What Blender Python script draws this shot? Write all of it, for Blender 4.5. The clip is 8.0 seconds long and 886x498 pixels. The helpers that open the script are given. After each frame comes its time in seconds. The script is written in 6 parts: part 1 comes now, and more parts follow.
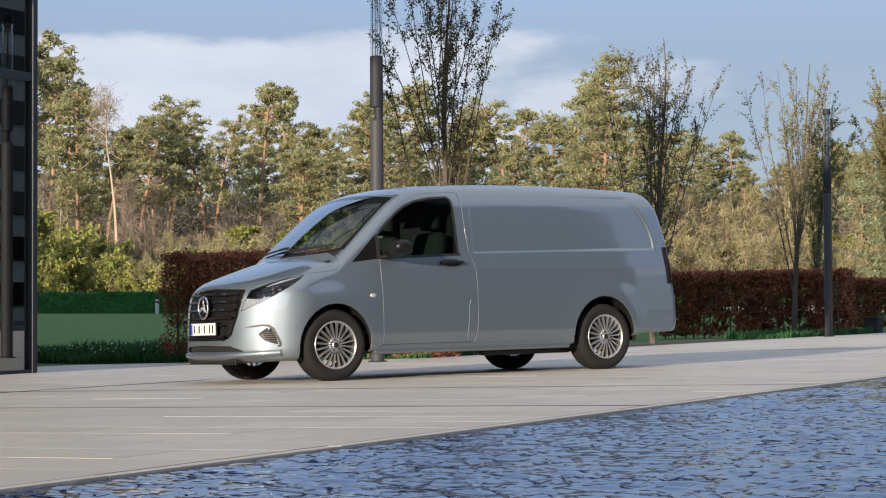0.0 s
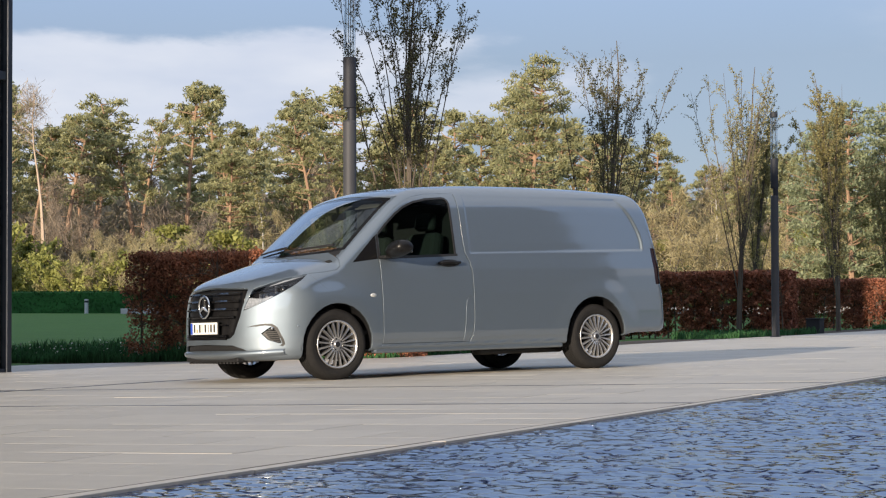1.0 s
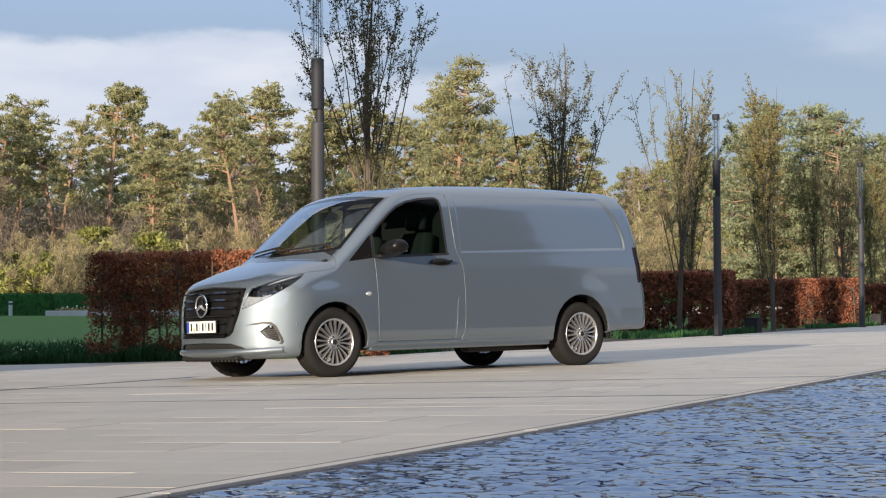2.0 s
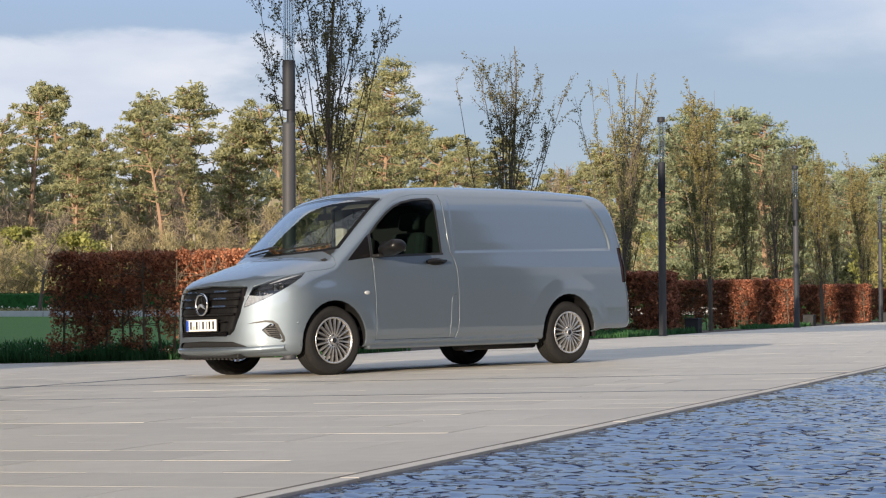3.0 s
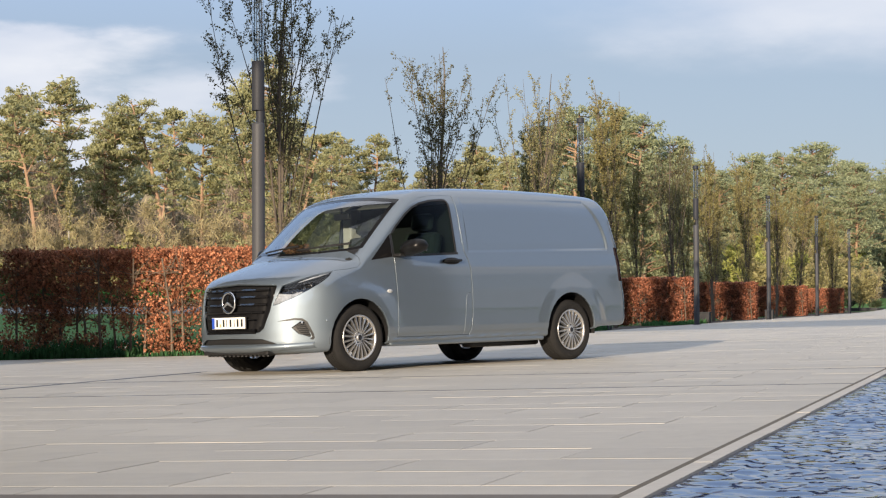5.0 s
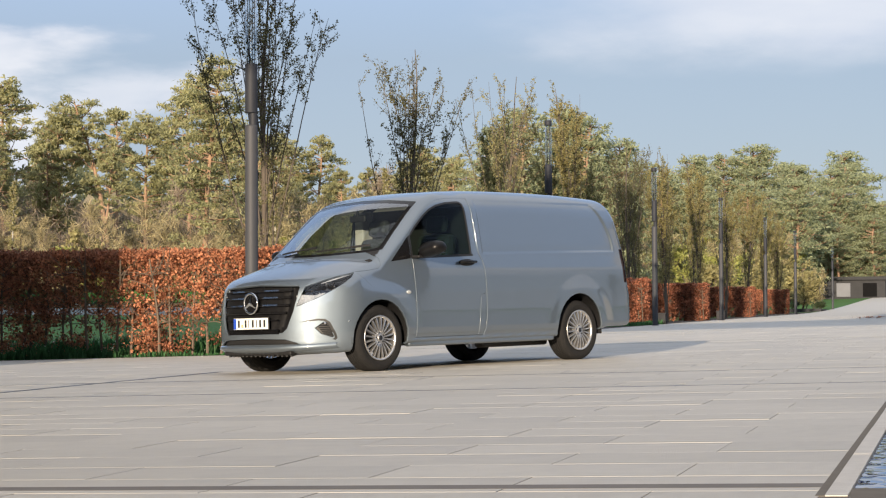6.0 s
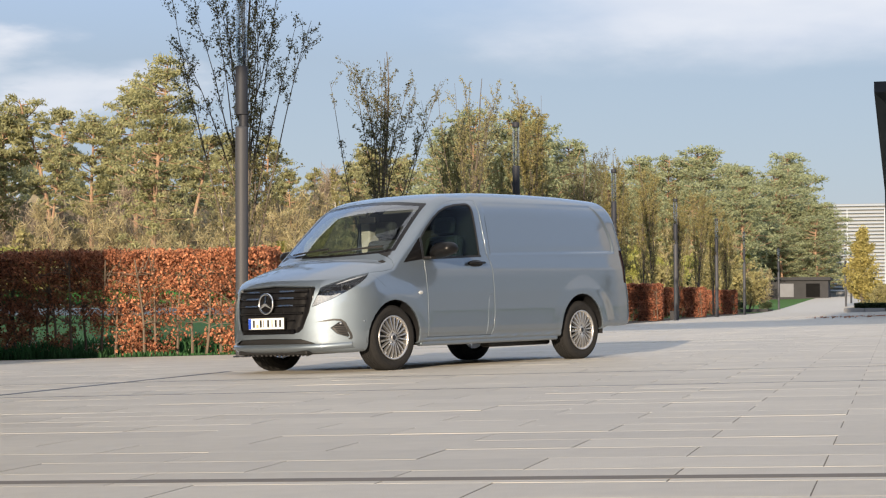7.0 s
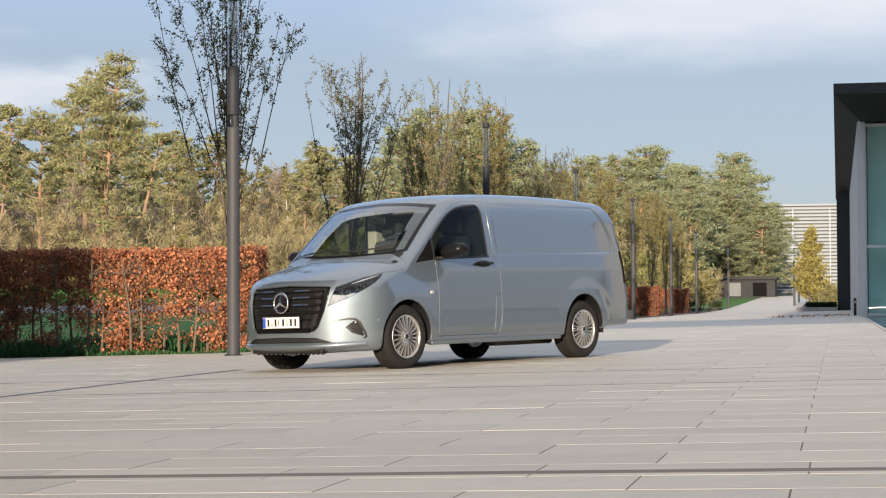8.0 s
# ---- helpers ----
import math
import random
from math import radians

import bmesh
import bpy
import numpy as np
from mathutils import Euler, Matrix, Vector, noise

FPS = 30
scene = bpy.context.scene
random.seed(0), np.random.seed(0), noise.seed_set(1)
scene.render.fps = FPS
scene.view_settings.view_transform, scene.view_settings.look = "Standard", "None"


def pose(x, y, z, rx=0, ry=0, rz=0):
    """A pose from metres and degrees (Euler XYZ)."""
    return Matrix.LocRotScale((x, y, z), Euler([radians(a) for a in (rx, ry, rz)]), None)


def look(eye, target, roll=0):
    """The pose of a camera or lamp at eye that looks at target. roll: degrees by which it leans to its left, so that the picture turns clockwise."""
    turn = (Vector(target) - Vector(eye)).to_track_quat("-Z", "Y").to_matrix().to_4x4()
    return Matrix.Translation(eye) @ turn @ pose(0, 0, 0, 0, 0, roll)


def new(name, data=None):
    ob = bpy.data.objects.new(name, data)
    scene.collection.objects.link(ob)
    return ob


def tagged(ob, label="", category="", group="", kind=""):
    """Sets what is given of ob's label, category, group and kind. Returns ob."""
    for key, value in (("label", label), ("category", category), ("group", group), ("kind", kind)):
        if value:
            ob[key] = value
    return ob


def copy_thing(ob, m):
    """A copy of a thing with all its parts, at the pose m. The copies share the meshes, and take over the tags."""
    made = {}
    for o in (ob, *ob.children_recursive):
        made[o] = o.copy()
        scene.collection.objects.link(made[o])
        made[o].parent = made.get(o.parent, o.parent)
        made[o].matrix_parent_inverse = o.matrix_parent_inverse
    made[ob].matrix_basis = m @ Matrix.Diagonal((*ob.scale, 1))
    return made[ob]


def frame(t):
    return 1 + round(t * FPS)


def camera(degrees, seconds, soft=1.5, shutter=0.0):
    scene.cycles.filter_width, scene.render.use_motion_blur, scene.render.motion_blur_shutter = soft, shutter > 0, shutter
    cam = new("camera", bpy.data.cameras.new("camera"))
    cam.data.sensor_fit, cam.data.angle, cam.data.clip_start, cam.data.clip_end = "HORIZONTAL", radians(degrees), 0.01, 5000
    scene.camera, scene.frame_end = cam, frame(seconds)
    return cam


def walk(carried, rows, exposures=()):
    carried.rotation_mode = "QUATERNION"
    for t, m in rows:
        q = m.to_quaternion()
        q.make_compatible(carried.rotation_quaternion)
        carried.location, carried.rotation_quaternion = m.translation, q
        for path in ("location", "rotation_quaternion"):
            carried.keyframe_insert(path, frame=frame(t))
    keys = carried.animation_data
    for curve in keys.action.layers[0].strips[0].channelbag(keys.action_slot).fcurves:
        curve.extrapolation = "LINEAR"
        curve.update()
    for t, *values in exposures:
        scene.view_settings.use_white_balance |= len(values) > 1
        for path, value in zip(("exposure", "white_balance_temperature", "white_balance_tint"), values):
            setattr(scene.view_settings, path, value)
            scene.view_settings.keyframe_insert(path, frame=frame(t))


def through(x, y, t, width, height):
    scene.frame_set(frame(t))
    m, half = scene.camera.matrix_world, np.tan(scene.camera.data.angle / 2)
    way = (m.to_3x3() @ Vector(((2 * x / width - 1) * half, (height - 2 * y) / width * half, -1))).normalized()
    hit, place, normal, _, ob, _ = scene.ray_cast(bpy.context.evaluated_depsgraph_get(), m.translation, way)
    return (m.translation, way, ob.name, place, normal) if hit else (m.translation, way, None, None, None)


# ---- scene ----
cam = camera(26.5, 8.0, soft=1.2)
# seconds, eye, target, roll
PATH = [
    (0, (-8.802, -15.209, 0.698), (-7.706, -13.537, 0.758), -0.3),
    (0.5, (-9.137, -15.059, 0.693), (-8.008, -13.41, 0.754), -0.3),
    (1, (-9.528, -14.951, 0.696), (-8.363, -13.326, 0.756), -0.2),
    (1.5, (-9.909, -14.855, 0.683), (-8.709, -13.256, 0.743), -0.3),
    (3, (-11.098, -14.489, 0.648), (-9.795, -12.973, 0.71), -0.3),
    (3.5, (-11.475, -14.336, 0.661), (-10.141, -12.846, 0.721), -0.3),
    (4, (-11.898, -14.154, 0.657), (-10.535, -12.692, 0.718), -0.3),
    (4.5, (-12.254, -13.999, 0.663), (-10.867, -12.56, 0.722), -0.3),
    (6, (-13.435, -13.432, 0.667), (-11.977, -12.064, 0.726), -0.3),
    (6.5, (-13.787, -13.305, 0.67), (-12.309, -11.959, 0.728), -0.3),
    (7, (-14.166, -13.107, 0.67), (-12.666, -11.786, 0.729), -0.3),
    (7.5, (-14.531, -12.941, 0.668), (-13.011, -11.643, 0.727), -0.2),
    (8, (-14.883, -12.791, 0.686), (-13.344, -11.515, 0.743), -0.2),
]
# the clip grows a little brighter and warmer on the way
TONE = [(0, 0.84, 6660, 10), (4, 0.93, 6860, 10), (8, 1.02, 7080, 10)]
walk(cam, [(t, look(eye, target, roll)) for t, eye, target, roll in PATH], TONE)

# ---- plan ----
# The plaza's own axes: a runs along the row of street lamps, b across it, away from the pool.
AX = math.atan2(0.4665, 0.884)
U = Vector((math.cos(AX), math.sin(AX), 0))
V = Vector((-math.sin(AX), math.cos(AX), 0))
ORIGIN = Vector((5.44, 8.27, 0))
FALL = 0.025  # the paving falls away from the pool
TILT = Matrix.Rotation(-math.atan(FALL), 4, U)


def paved(b):
    """Height of the paving at b."""
    return -FALL * (b + ORIGIN.dot(V))


def at(a, b, z=None):
    p = ORIGIN + U * a + V * b
    p.z = paved(b) if z is None else z
    return p


def spot(a, b, z=None, turn=0.0, lift=0.0):
    """Pose of a thing that stands at a, b, turned with the plaza."""
    p = at(a, b, z)
    return pose(p.x, p.y, p.z + lift, 0, 0, math.degrees(AX) + turn)

# ---- world and sun ----
SUN_HEIGHT = 10.7
world = bpy.data.worlds.new("sky")
scene.world = world
world.use_nodes = True
wt = world.node_tree
wt.nodes.clear()


def wnode(kind, **sets):
    n = wt.nodes.new(kind)
    for k, val in sets.items():
        n.inputs[k].default_value = val
    return n


sky = wt.nodes.new("ShaderNodeTexSky")
sky.sky_type = "NISHITA"
sky.sun_disc = False
sky.sun_elevation = radians(SUN_HEIGHT)
sky.sun_rotation = math.pi / 2 - (AX + math.pi)
sky.air_density, sky.dust_density, sky.ozone_density = 1.0, 0.6, 1.5
coord = wt.nodes.new("ShaderNodeTexCoord")
stretch = wt.nodes.new("ShaderNodeMapping")
stretch.inputs["Scale"].default_value = (5.0, 5.0, 17.0)
stretch.inputs["Location"].default_value = (0.4, 1.9, 0.35)
puffs = wnode("ShaderNodeTexNoise", Scale=1.0, Detail=7.0, Roughness=0.55, Distortion=0.25)
ramp = wt.nodes.new("ShaderNodeValToRGB")
ramp.color_ramp.elements[0].position, ramp.color_ramp.elements[1].position = 0.445, 0.61
tone = wnode("ShaderNodeTexNoise", Scale=2.3, Detail=4.0)
cloud = wt.nodes.new("ShaderNodeMix")
cloud.data_type = "RGBA"
cloud.inputs["A"].default_value = (4.8, 5.7, 7.6, 1)
cloud.inputs["B"].default_value = (8.6, 8.9, 9.6, 1)
mixed = wt.nodes.new("ShaderNodeMix")
mixed.data_type = "RGBA"
back = wnode("ShaderNodeBackground", Strength=0.058)
wout = wt.nodes.new("ShaderNodeOutputWorld")
wt.links.new(coord.outputs["Generated"], stretch.inputs["Vector"])
wt.links.new(stretch.outputs["Vector"], puffs.inputs["Vector"])
wt.links.new(stretch.outputs["Vector"], tone.inputs["Vector"])
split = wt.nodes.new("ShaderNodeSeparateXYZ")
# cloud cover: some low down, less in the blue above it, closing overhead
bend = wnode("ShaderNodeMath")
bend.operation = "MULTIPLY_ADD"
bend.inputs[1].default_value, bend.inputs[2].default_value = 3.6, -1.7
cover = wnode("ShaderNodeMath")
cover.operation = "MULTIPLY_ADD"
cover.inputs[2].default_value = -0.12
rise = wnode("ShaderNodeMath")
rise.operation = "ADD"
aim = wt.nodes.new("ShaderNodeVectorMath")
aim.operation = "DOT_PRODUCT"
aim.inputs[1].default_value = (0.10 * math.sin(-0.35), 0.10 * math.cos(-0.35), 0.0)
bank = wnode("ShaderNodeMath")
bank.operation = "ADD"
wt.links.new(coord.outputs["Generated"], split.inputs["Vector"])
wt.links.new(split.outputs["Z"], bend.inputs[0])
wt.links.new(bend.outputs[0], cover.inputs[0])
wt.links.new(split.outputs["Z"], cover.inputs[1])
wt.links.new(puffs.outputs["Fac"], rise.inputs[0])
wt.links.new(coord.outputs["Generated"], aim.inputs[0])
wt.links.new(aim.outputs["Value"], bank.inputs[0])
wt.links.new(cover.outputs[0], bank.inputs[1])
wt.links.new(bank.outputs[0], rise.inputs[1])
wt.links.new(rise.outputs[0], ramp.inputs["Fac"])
haze = wt.nodes.new("ShaderNodeMix")
haze.data_type = "RGBA"
haze.inputs["Factor"].default_value = 0.72
# the blue grows brighter higher up
veil = wnode("ShaderNodeMapRange")
veil.inputs["From Min"].default_value, veil.inputs["From Max"].default_value = 0.13, 0.25
blue = wt.nodes.new("ShaderNodeMix")
blue.data_type = "RGBA"
blue.inputs["A"].default_value, blue.inputs["B"].default_value = (3.4, 4.4, 6.6, 1), (4.7, 6.8, 11.2, 1)
wt.links.new(split.outputs["Z"], veil.inputs["Value"])
wt.links.new(veil.outputs["Result"], blue.inputs["Factor"])
wt.links.new(blue.outputs["Result"], haze.inputs["B"])
wt.links.new(sky.outputs["Color"], haze.inputs["A"])
wt.links.new(tone.outputs["Fac"], cloud.inputs["Factor"])


def wmath(op, a, b=None, c=None):
    """A math node of the sky; inputs are numbers or sockets."""
    n = wt.nodes.new("ShaderNodeMath")
    n.operation = op
    for slot, val in zip(n.inputs, (a, b, c)):
        if val is None:
            continue
        if isinstance(val, (int, float)):
            slot.default_value = val
        else:
            wt.links.new(val, slot)
    return n.outputs[0]


def wease(val, lo, hi):
    n = wt.nodes.new("ShaderNodeMapRange")
    n.interpolation_type = "SMOOTHSTEP"
    n.inputs["From Min"].default_value, n.inputs["From Max"].default_value = lo, hi
    wt.links.new(val, n.inputs["Value"])
    return n.outputs["Result"]


# a bright cloud bank over the woods, with a flat top and a ragged end, and a softer one over the far path
bearing = wmath("MULTIPLY", wmath("ARCTAN2", split.outputs["X"], split.outputs["Y"]), 180 / math.pi)
rising = wmath("MULTIPLY", wmath("ARCSINE", split.outputs["Z"]), 180 / math.pi)
rag_map = wt.nodes.new("ShaderNodeMapping")
rag_map.inputs["Scale"].default_value = (14.0, 14.0, 44.0)
wt.links.new(coord.outputs["Generated"], rag_map.inputs["Vector"])
rag = wnode("ShaderNodeTexNoise", Scale=1.0, Detail=6.0, Roughness=0.55)
wt.links.new(rag_map.outputs["Vector"], rag.inputs["Vector"])
ragged = wmath("SUBTRACT", rag.outputs["Fac"], 0.5)
low_edge = wmath("MULTIPLY_ADD", ragged, 1.6, rising)
side_edge = wmath("MULTIPLY_ADD", ragged, 9.0, bearing)
bank_cloud = wmath("MULTIPLY", wmath("SUBTRACT", 1.0, wease(low_edge, 7.85, 8.35)), wmath("SUBTRACT", 1.0, wease(side_edge, 33.0, 37.5)))
bank_cloud = wmath("MULTIPLY", bank_cloud, 0.92)
soft_cloud = wmath("MULTIPLY", wmath("MULTIPLY", wease(side_edge, 46.0, 57.0), wease(low_edge, 6.7, 8.3)), wmath("SUBTRACT", 0.78, wease(rising, 10.0, 14.0)))
streak = wmath("MULTIPLY", wmath("MULTIPLY", wease(side_edge, 34.5, 37.0), wmath("SUBTRACT", 1.0, wease(side_edge, 38.5, 42.0))),
               wmath("MULTIPLY", wease(low_edge, 5.4, 6.3), wmath("SUBTRACT", 1.0, wease(low_edge, 6.6, 7.3))))
soft_cloud = wmath("MAXIMUM", soft_cloud, wmath("MULTIPLY", streak, 0.75))
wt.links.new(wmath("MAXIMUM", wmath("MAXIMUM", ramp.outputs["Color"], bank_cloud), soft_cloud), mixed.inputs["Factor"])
wt.links.new(haze.outputs["Result"], mixed.inputs["A"])
wt.links.new(cloud.outputs["Result"], mixed.inputs["B"])
wt.links.new(mixed.outputs["Result"], back.inputs["Color"])
wt.links.new(back.outputs["Background"], wout.inputs["Surface"])

lamp = bpy.data.lights.new("sun", "SUN")
lamp.energy, lamp.angle, lamp.color = 4.0, radians(0.55), (1.0, 0.85, 0.68)
sun = new("sun", lamp)
ray = U * math.cos(radians(SUN_HEIGHT)) - Vector((0, 0, math.sin(radians(SUN_HEIGHT))))
sun.matrix_world = Matrix.Translation((-40, -30, 30)) @ ray.to_track_quat("-Z", "Y").to_matrix().to_4x4()

# ---- materials ----
def material(name, colour, rough=0.6, metal=0.0, vary=0.0, scale=8.0, bump=0.0, bump_scale=40.0, tint=None, coat=0.0, specular=0.5, each=0.0, stretch=None, detail=6.0, large=0.4):
    """A surface with two scales of variation: broad patches and fine grain, and a fine relief. each: how much alike pieces differ."""
    m = bpy.data.materials.new(name)
    m.use_nodes = True
    nt = m.node_tree
    b = nt.nodes["Principled BSDF"]
    b.inputs["Roughness"].default_value = rough
    b.inputs["Metallic"].default_value = metal
    b.inputs["Coat Weight"].default_value = coat
    b.inputs["Coat Roughness"].default_value = 0.04
    b.inputs["Specular IOR Level"].default_value = specular
    c = (*colour, 1)
    b.inputs["Base Color"].default_value = c
    if vary or bump or each:
        tc = nt.nodes.new("ShaderNodeTexCoord")
        vec = tc.outputs["Object"]
        if stretch:
            mp = nt.nodes.new("ShaderNodeMapping")
            mp.inputs["Scale"].default_value = stretch
            nt.links.new(vec, mp.inputs["Vector"])
            vec = mp.outputs["Vector"]
    if vary:
        other = tint or tuple(x * 0.5 for x in colour)
        fine = nt.nodes.new("ShaderNodeTexNoise")
        fine.inputs["Scale"].default_value = scale
        fine.inputs["Detail"].default_value = detail
        broad = nt.nodes.new("ShaderNodeTexNoise")
        broad.inputs["Scale"].default_value = scale * 0.11
        broad.inputs["Detail"].default_value = 3.0
        for n in (fine, broad):
            nt.links.new(vec, n.inputs["Vector"])
        add = nt.nodes.new("ShaderNodeMix")
        add.data_type = "FLOAT"
        add.inputs["Factor"].default_value = large
        nt.links.new(fine.outputs["Fac"], add.inputs["A"])
        nt.links.new(broad.outputs["Fac"], add.inputs["B"])
        rp = nt.nodes.new("ShaderNodeMapRange")
        rp.inputs["From Min"].default_value, rp.inputs["From Max"].default_value = 0.32, 0.68
        rp.inputs["To Max"].default_value = vary
        nt.links.new(add.outputs["Result"], rp.inputs["Value"])
        mx = nt.nodes.new("ShaderNodeMix")
        mx.data_type = "RGBA"
        mx.inputs["A"].default_value, mx.inputs["B"].default_value = c, (*other, 1)
        nt.links.new(rp.outputs["Result"], mx.inputs["Factor"])
        out = mx.outputs["Result"]
    if each:
        info = nt.nodes.new("ShaderNodeObjectInfo")
        isl = nt.nodes.new("ShaderNodeNewGeometry")
        sm = nt.nodes.new("ShaderNodeMath")
        sm.operation = "ADD"
        nt.links.new(info.outputs["Random"], sm.inputs[0])
        nt.links.new(isl.outputs["Random Per Island"], sm.inputs[1])
        fr = nt.nodes.new("ShaderNodeMath")
        fr.operation = "FRACT"
        nt.links.new(sm.outputs[0], fr.inputs[0])
        vr = nt.nodes.new("ShaderNodeMapRange")
        vr.inputs["To Min"].default_value, vr.inputs["To Max"].default_value = 1 - each, 1 + each
        nt.links.new(fr.outputs[0], vr.inputs["Value"])
        hs = nt.nodes.new("ShaderNodeHueSaturation")
        nt.links.new(vr.outputs["Result"], hs.inputs["Value"])
        if vary:
            nt.links.new(out, hs.inputs["Color"])
        else:
            hs.inputs["Color"].default_value = c
        out = hs.outputs["Color"]
    if vary or each:
        nt.links.new(out, b.inputs["Base Color"])
    if bump:
        bn = nt.nodes.new("ShaderNodeTexNoise")
        bn.inputs["Scale"].default_value = bump_scale
        bn.inputs["Detail"].default_value = 5.0
        nt.links.new(vec, bn.inputs["Vector"])
        bp = nt.nodes.new("ShaderNodeBump")
        bp.inputs["Strength"].default_value = bump
        bp.inputs["Distance"].default_value = 0.01
        nt.links.new(bn.outputs["Fac"], bp.inputs["Height"])
        nt.links.new(bp.outputs["Normal"], b.inputs["Normal"])
    return m


def leafy(name, colour, tint, through=0.3, rough=0.6, each=0.35):
    """Foliage: each leaf or tuft a little different, with light shining through."""
    m = material(name, colour, rough, vary=0.9, scale=0.6, tint=tint, each=each, specular=0.25)
    nt = m.node_tree
    b = nt.nodes["Principled BSDF"]
    tr = nt.nodes.new("ShaderNodeBsdfTranslucent")
    src = b.inputs["Base Color"].links[0].from_socket
    nt.links.new(src, tr.inputs["Color"])
    mix = nt.nodes.new("ShaderNodeMixShader")
    mix.inputs["Fac"].default_value = through
    nt.links.new(b.outputs["BSDF"], mix.inputs[1])
    nt.links.new(tr.outputs["BSDF"], mix.inputs[2])
    nt.links.new(mix.outputs["Shader"], nt.nodes["Material Output"].inputs["Surface"])
    return m


def glass(name, colour=(1, 1, 1), rough=0.0, ior=1.45):
    m = material(name, colour, rough)
    b = m.node_tree.nodes["Principled BSDF"]
    b.inputs["Transmission Weight"].default_value = 1.0
    b.inputs["IOR"].default_value = ior
    return m


STONE = material("paving_stone", (0.505, 0.472, 0.408), 0.55, vary=0.7, scale=7.0, tint=(0.40, 0.375, 0.335), bump=0.25, bump_scale=120.0, each=0.07)
JOINT = material("joint_sand", (0.14, 0.125, 0.105), 0.95, vary=0.6, scale=14.0)
KERB = material("kerb_stone", (0.36, 0.335, 0.30), 0.75, vary=0.6, scale=6.0, bump=0.3, bump_scale=60.0)
GRASS = material("lawn_grass", (0.068, 0.16, 0.036), 0.9, vary=0.8, scale=3.0, tint=(0.042, 0.11, 0.024), bump=0.6, bump_scale=60.0, specular=0.2)
SOIL = material("bed_soil", (0.05, 0.038, 0.026), 0.95, vary=0.7, scale=5.0, bump=0.6, bump_scale=30.0)
POST = material("post_paint", (0.05, 0.053, 0.062), 0.6, specular=0.35, vary=0.3, scale=3.0, bump=0.05)
DARK = material("dark_metal", (0.022, 0.024, 0.03), 0.4, metal=0.3, vary=0.3, scale=4.0)
RUSSET = leafy("russet_beech_leaf", (0.44, 0.18, 0.105), (0.17, 0.064, 0.042), 0.3, each=0.6)
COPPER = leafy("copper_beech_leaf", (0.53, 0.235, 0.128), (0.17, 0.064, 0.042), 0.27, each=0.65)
STEM = material("hedge_stem", (0.15, 0.115, 0.085), 0.85, vary=0.7, scale=8.0, tint=(0.08, 0.06, 0.045), bump=0.3)
BARK = material("bark", (0.125, 0.102, 0.08), 0.9, vary=0.8, scale=6.0, tint=(0.06, 0.05, 0.042), stretch=(1, 1, 0.25), bump=0.6)
TREE_LEAF = leafy("young_leaf", (0.17, 0.155, 0.075), (0.10, 0.10, 0.05), 0.4)
WATER = material("pool_water", (0.014, 0.026, 0.085), 0.015, vary=0.3, scale=1.5)


def windswept(m):
    """Small steep wavelets in the water's surface, between smoother patches."""
    nt = m.node_tree
    b = nt.nodes["Principled BSDF"]
    b.inputs["IOR"].default_value = 2.15
    tc = nt.nodes.new("ShaderNodeTexCoord")
    n = nt.nodes.new("ShaderNodeTexNoise")
    n.inputs["Scale"].default_value, n.inputs["Detail"].default_value, n.inputs["Roughness"].default_value = 21.0, 0.0, 0.4
    r = nt.nodes.new("ShaderNodeMapRange")
    r.interpolation_type = "SMOOTHSTEP"
    r.inputs["From Min"].default_value, r.inputs["From Max"].default_value = 0.54, 0.76
    bp = nt.nodes.new("ShaderNodeBump")
    bp.inputs["Strength"].default_value, bp.inputs["Distance"].default_value = 1.0, 0.042
    nt.links.new(tc.outputs["Object"], n.inputs["Vector"])
    nt.links.new(n.outputs["Fac"], r.inputs["Value"])
    nt.links.new(r.outputs["Result"], bp.inputs["Height"])
    nt.links.new(bp.outputs["Normal"], b.inputs["Normal"])


windswept(WATER)

# ---- building helpers ----
def part(name, bm, mat, parent=None, label="", smooth=False, m=None):
    """Links a bmesh as one mesh object under a thing or a part."""
    me = bpy.data.meshes.new(name)
    bm.to_mesh(me)
    bm.free()
    for mt in (mat if isinstance(mat, (list, tuple)) else [mat]):
        me.materials.append(mt)
    if smooth:
        for p in me.polygons:
            p.use_smooth = True
    ob = new(name, me)
    if parent:
        ob.parent = parent
    if m is not None:
        ob.matrix_local = m
    if label:
        ob["label"] = label
    return ob


def thing(name, m, label, category, group="", kind=""):
    ob = new(name)
    ob.empty_display_size = 0.2
    ob.matrix_world = m
    return tagged(ob, label, category, group, kind)


def box(bm, x0, x1, y0, y1, z0, z1, bevel=0.0, m=None, seg=2):
    r = bmesh.ops.create_cube(bm, size=1)
    vs = r["verts"]
    bmesh.ops.transform(bm, matrix=Matrix.Translation(((x0 + x1) / 2, (y0 + y1) / 2, (z0 + z1) / 2)) @ Matrix.Diagonal((x1 - x0, y1 - y0, z1 - z0, 1)), verts=vs)
    if bevel:
        es = list({e for v in vs for e in v.link_edges})
        r2 = bmesh.ops.bevel(bm, geom=es, offset=bevel, segments=seg, affect="EDGES", profile=0.5)
        vs = list({v for f in r2["faces"] for v in f.verts} | {v for v in vs if v.is_valid})
    if m is not None:
        bmesh.ops.transform(bm, matrix=m, verts=vs)
    return vs


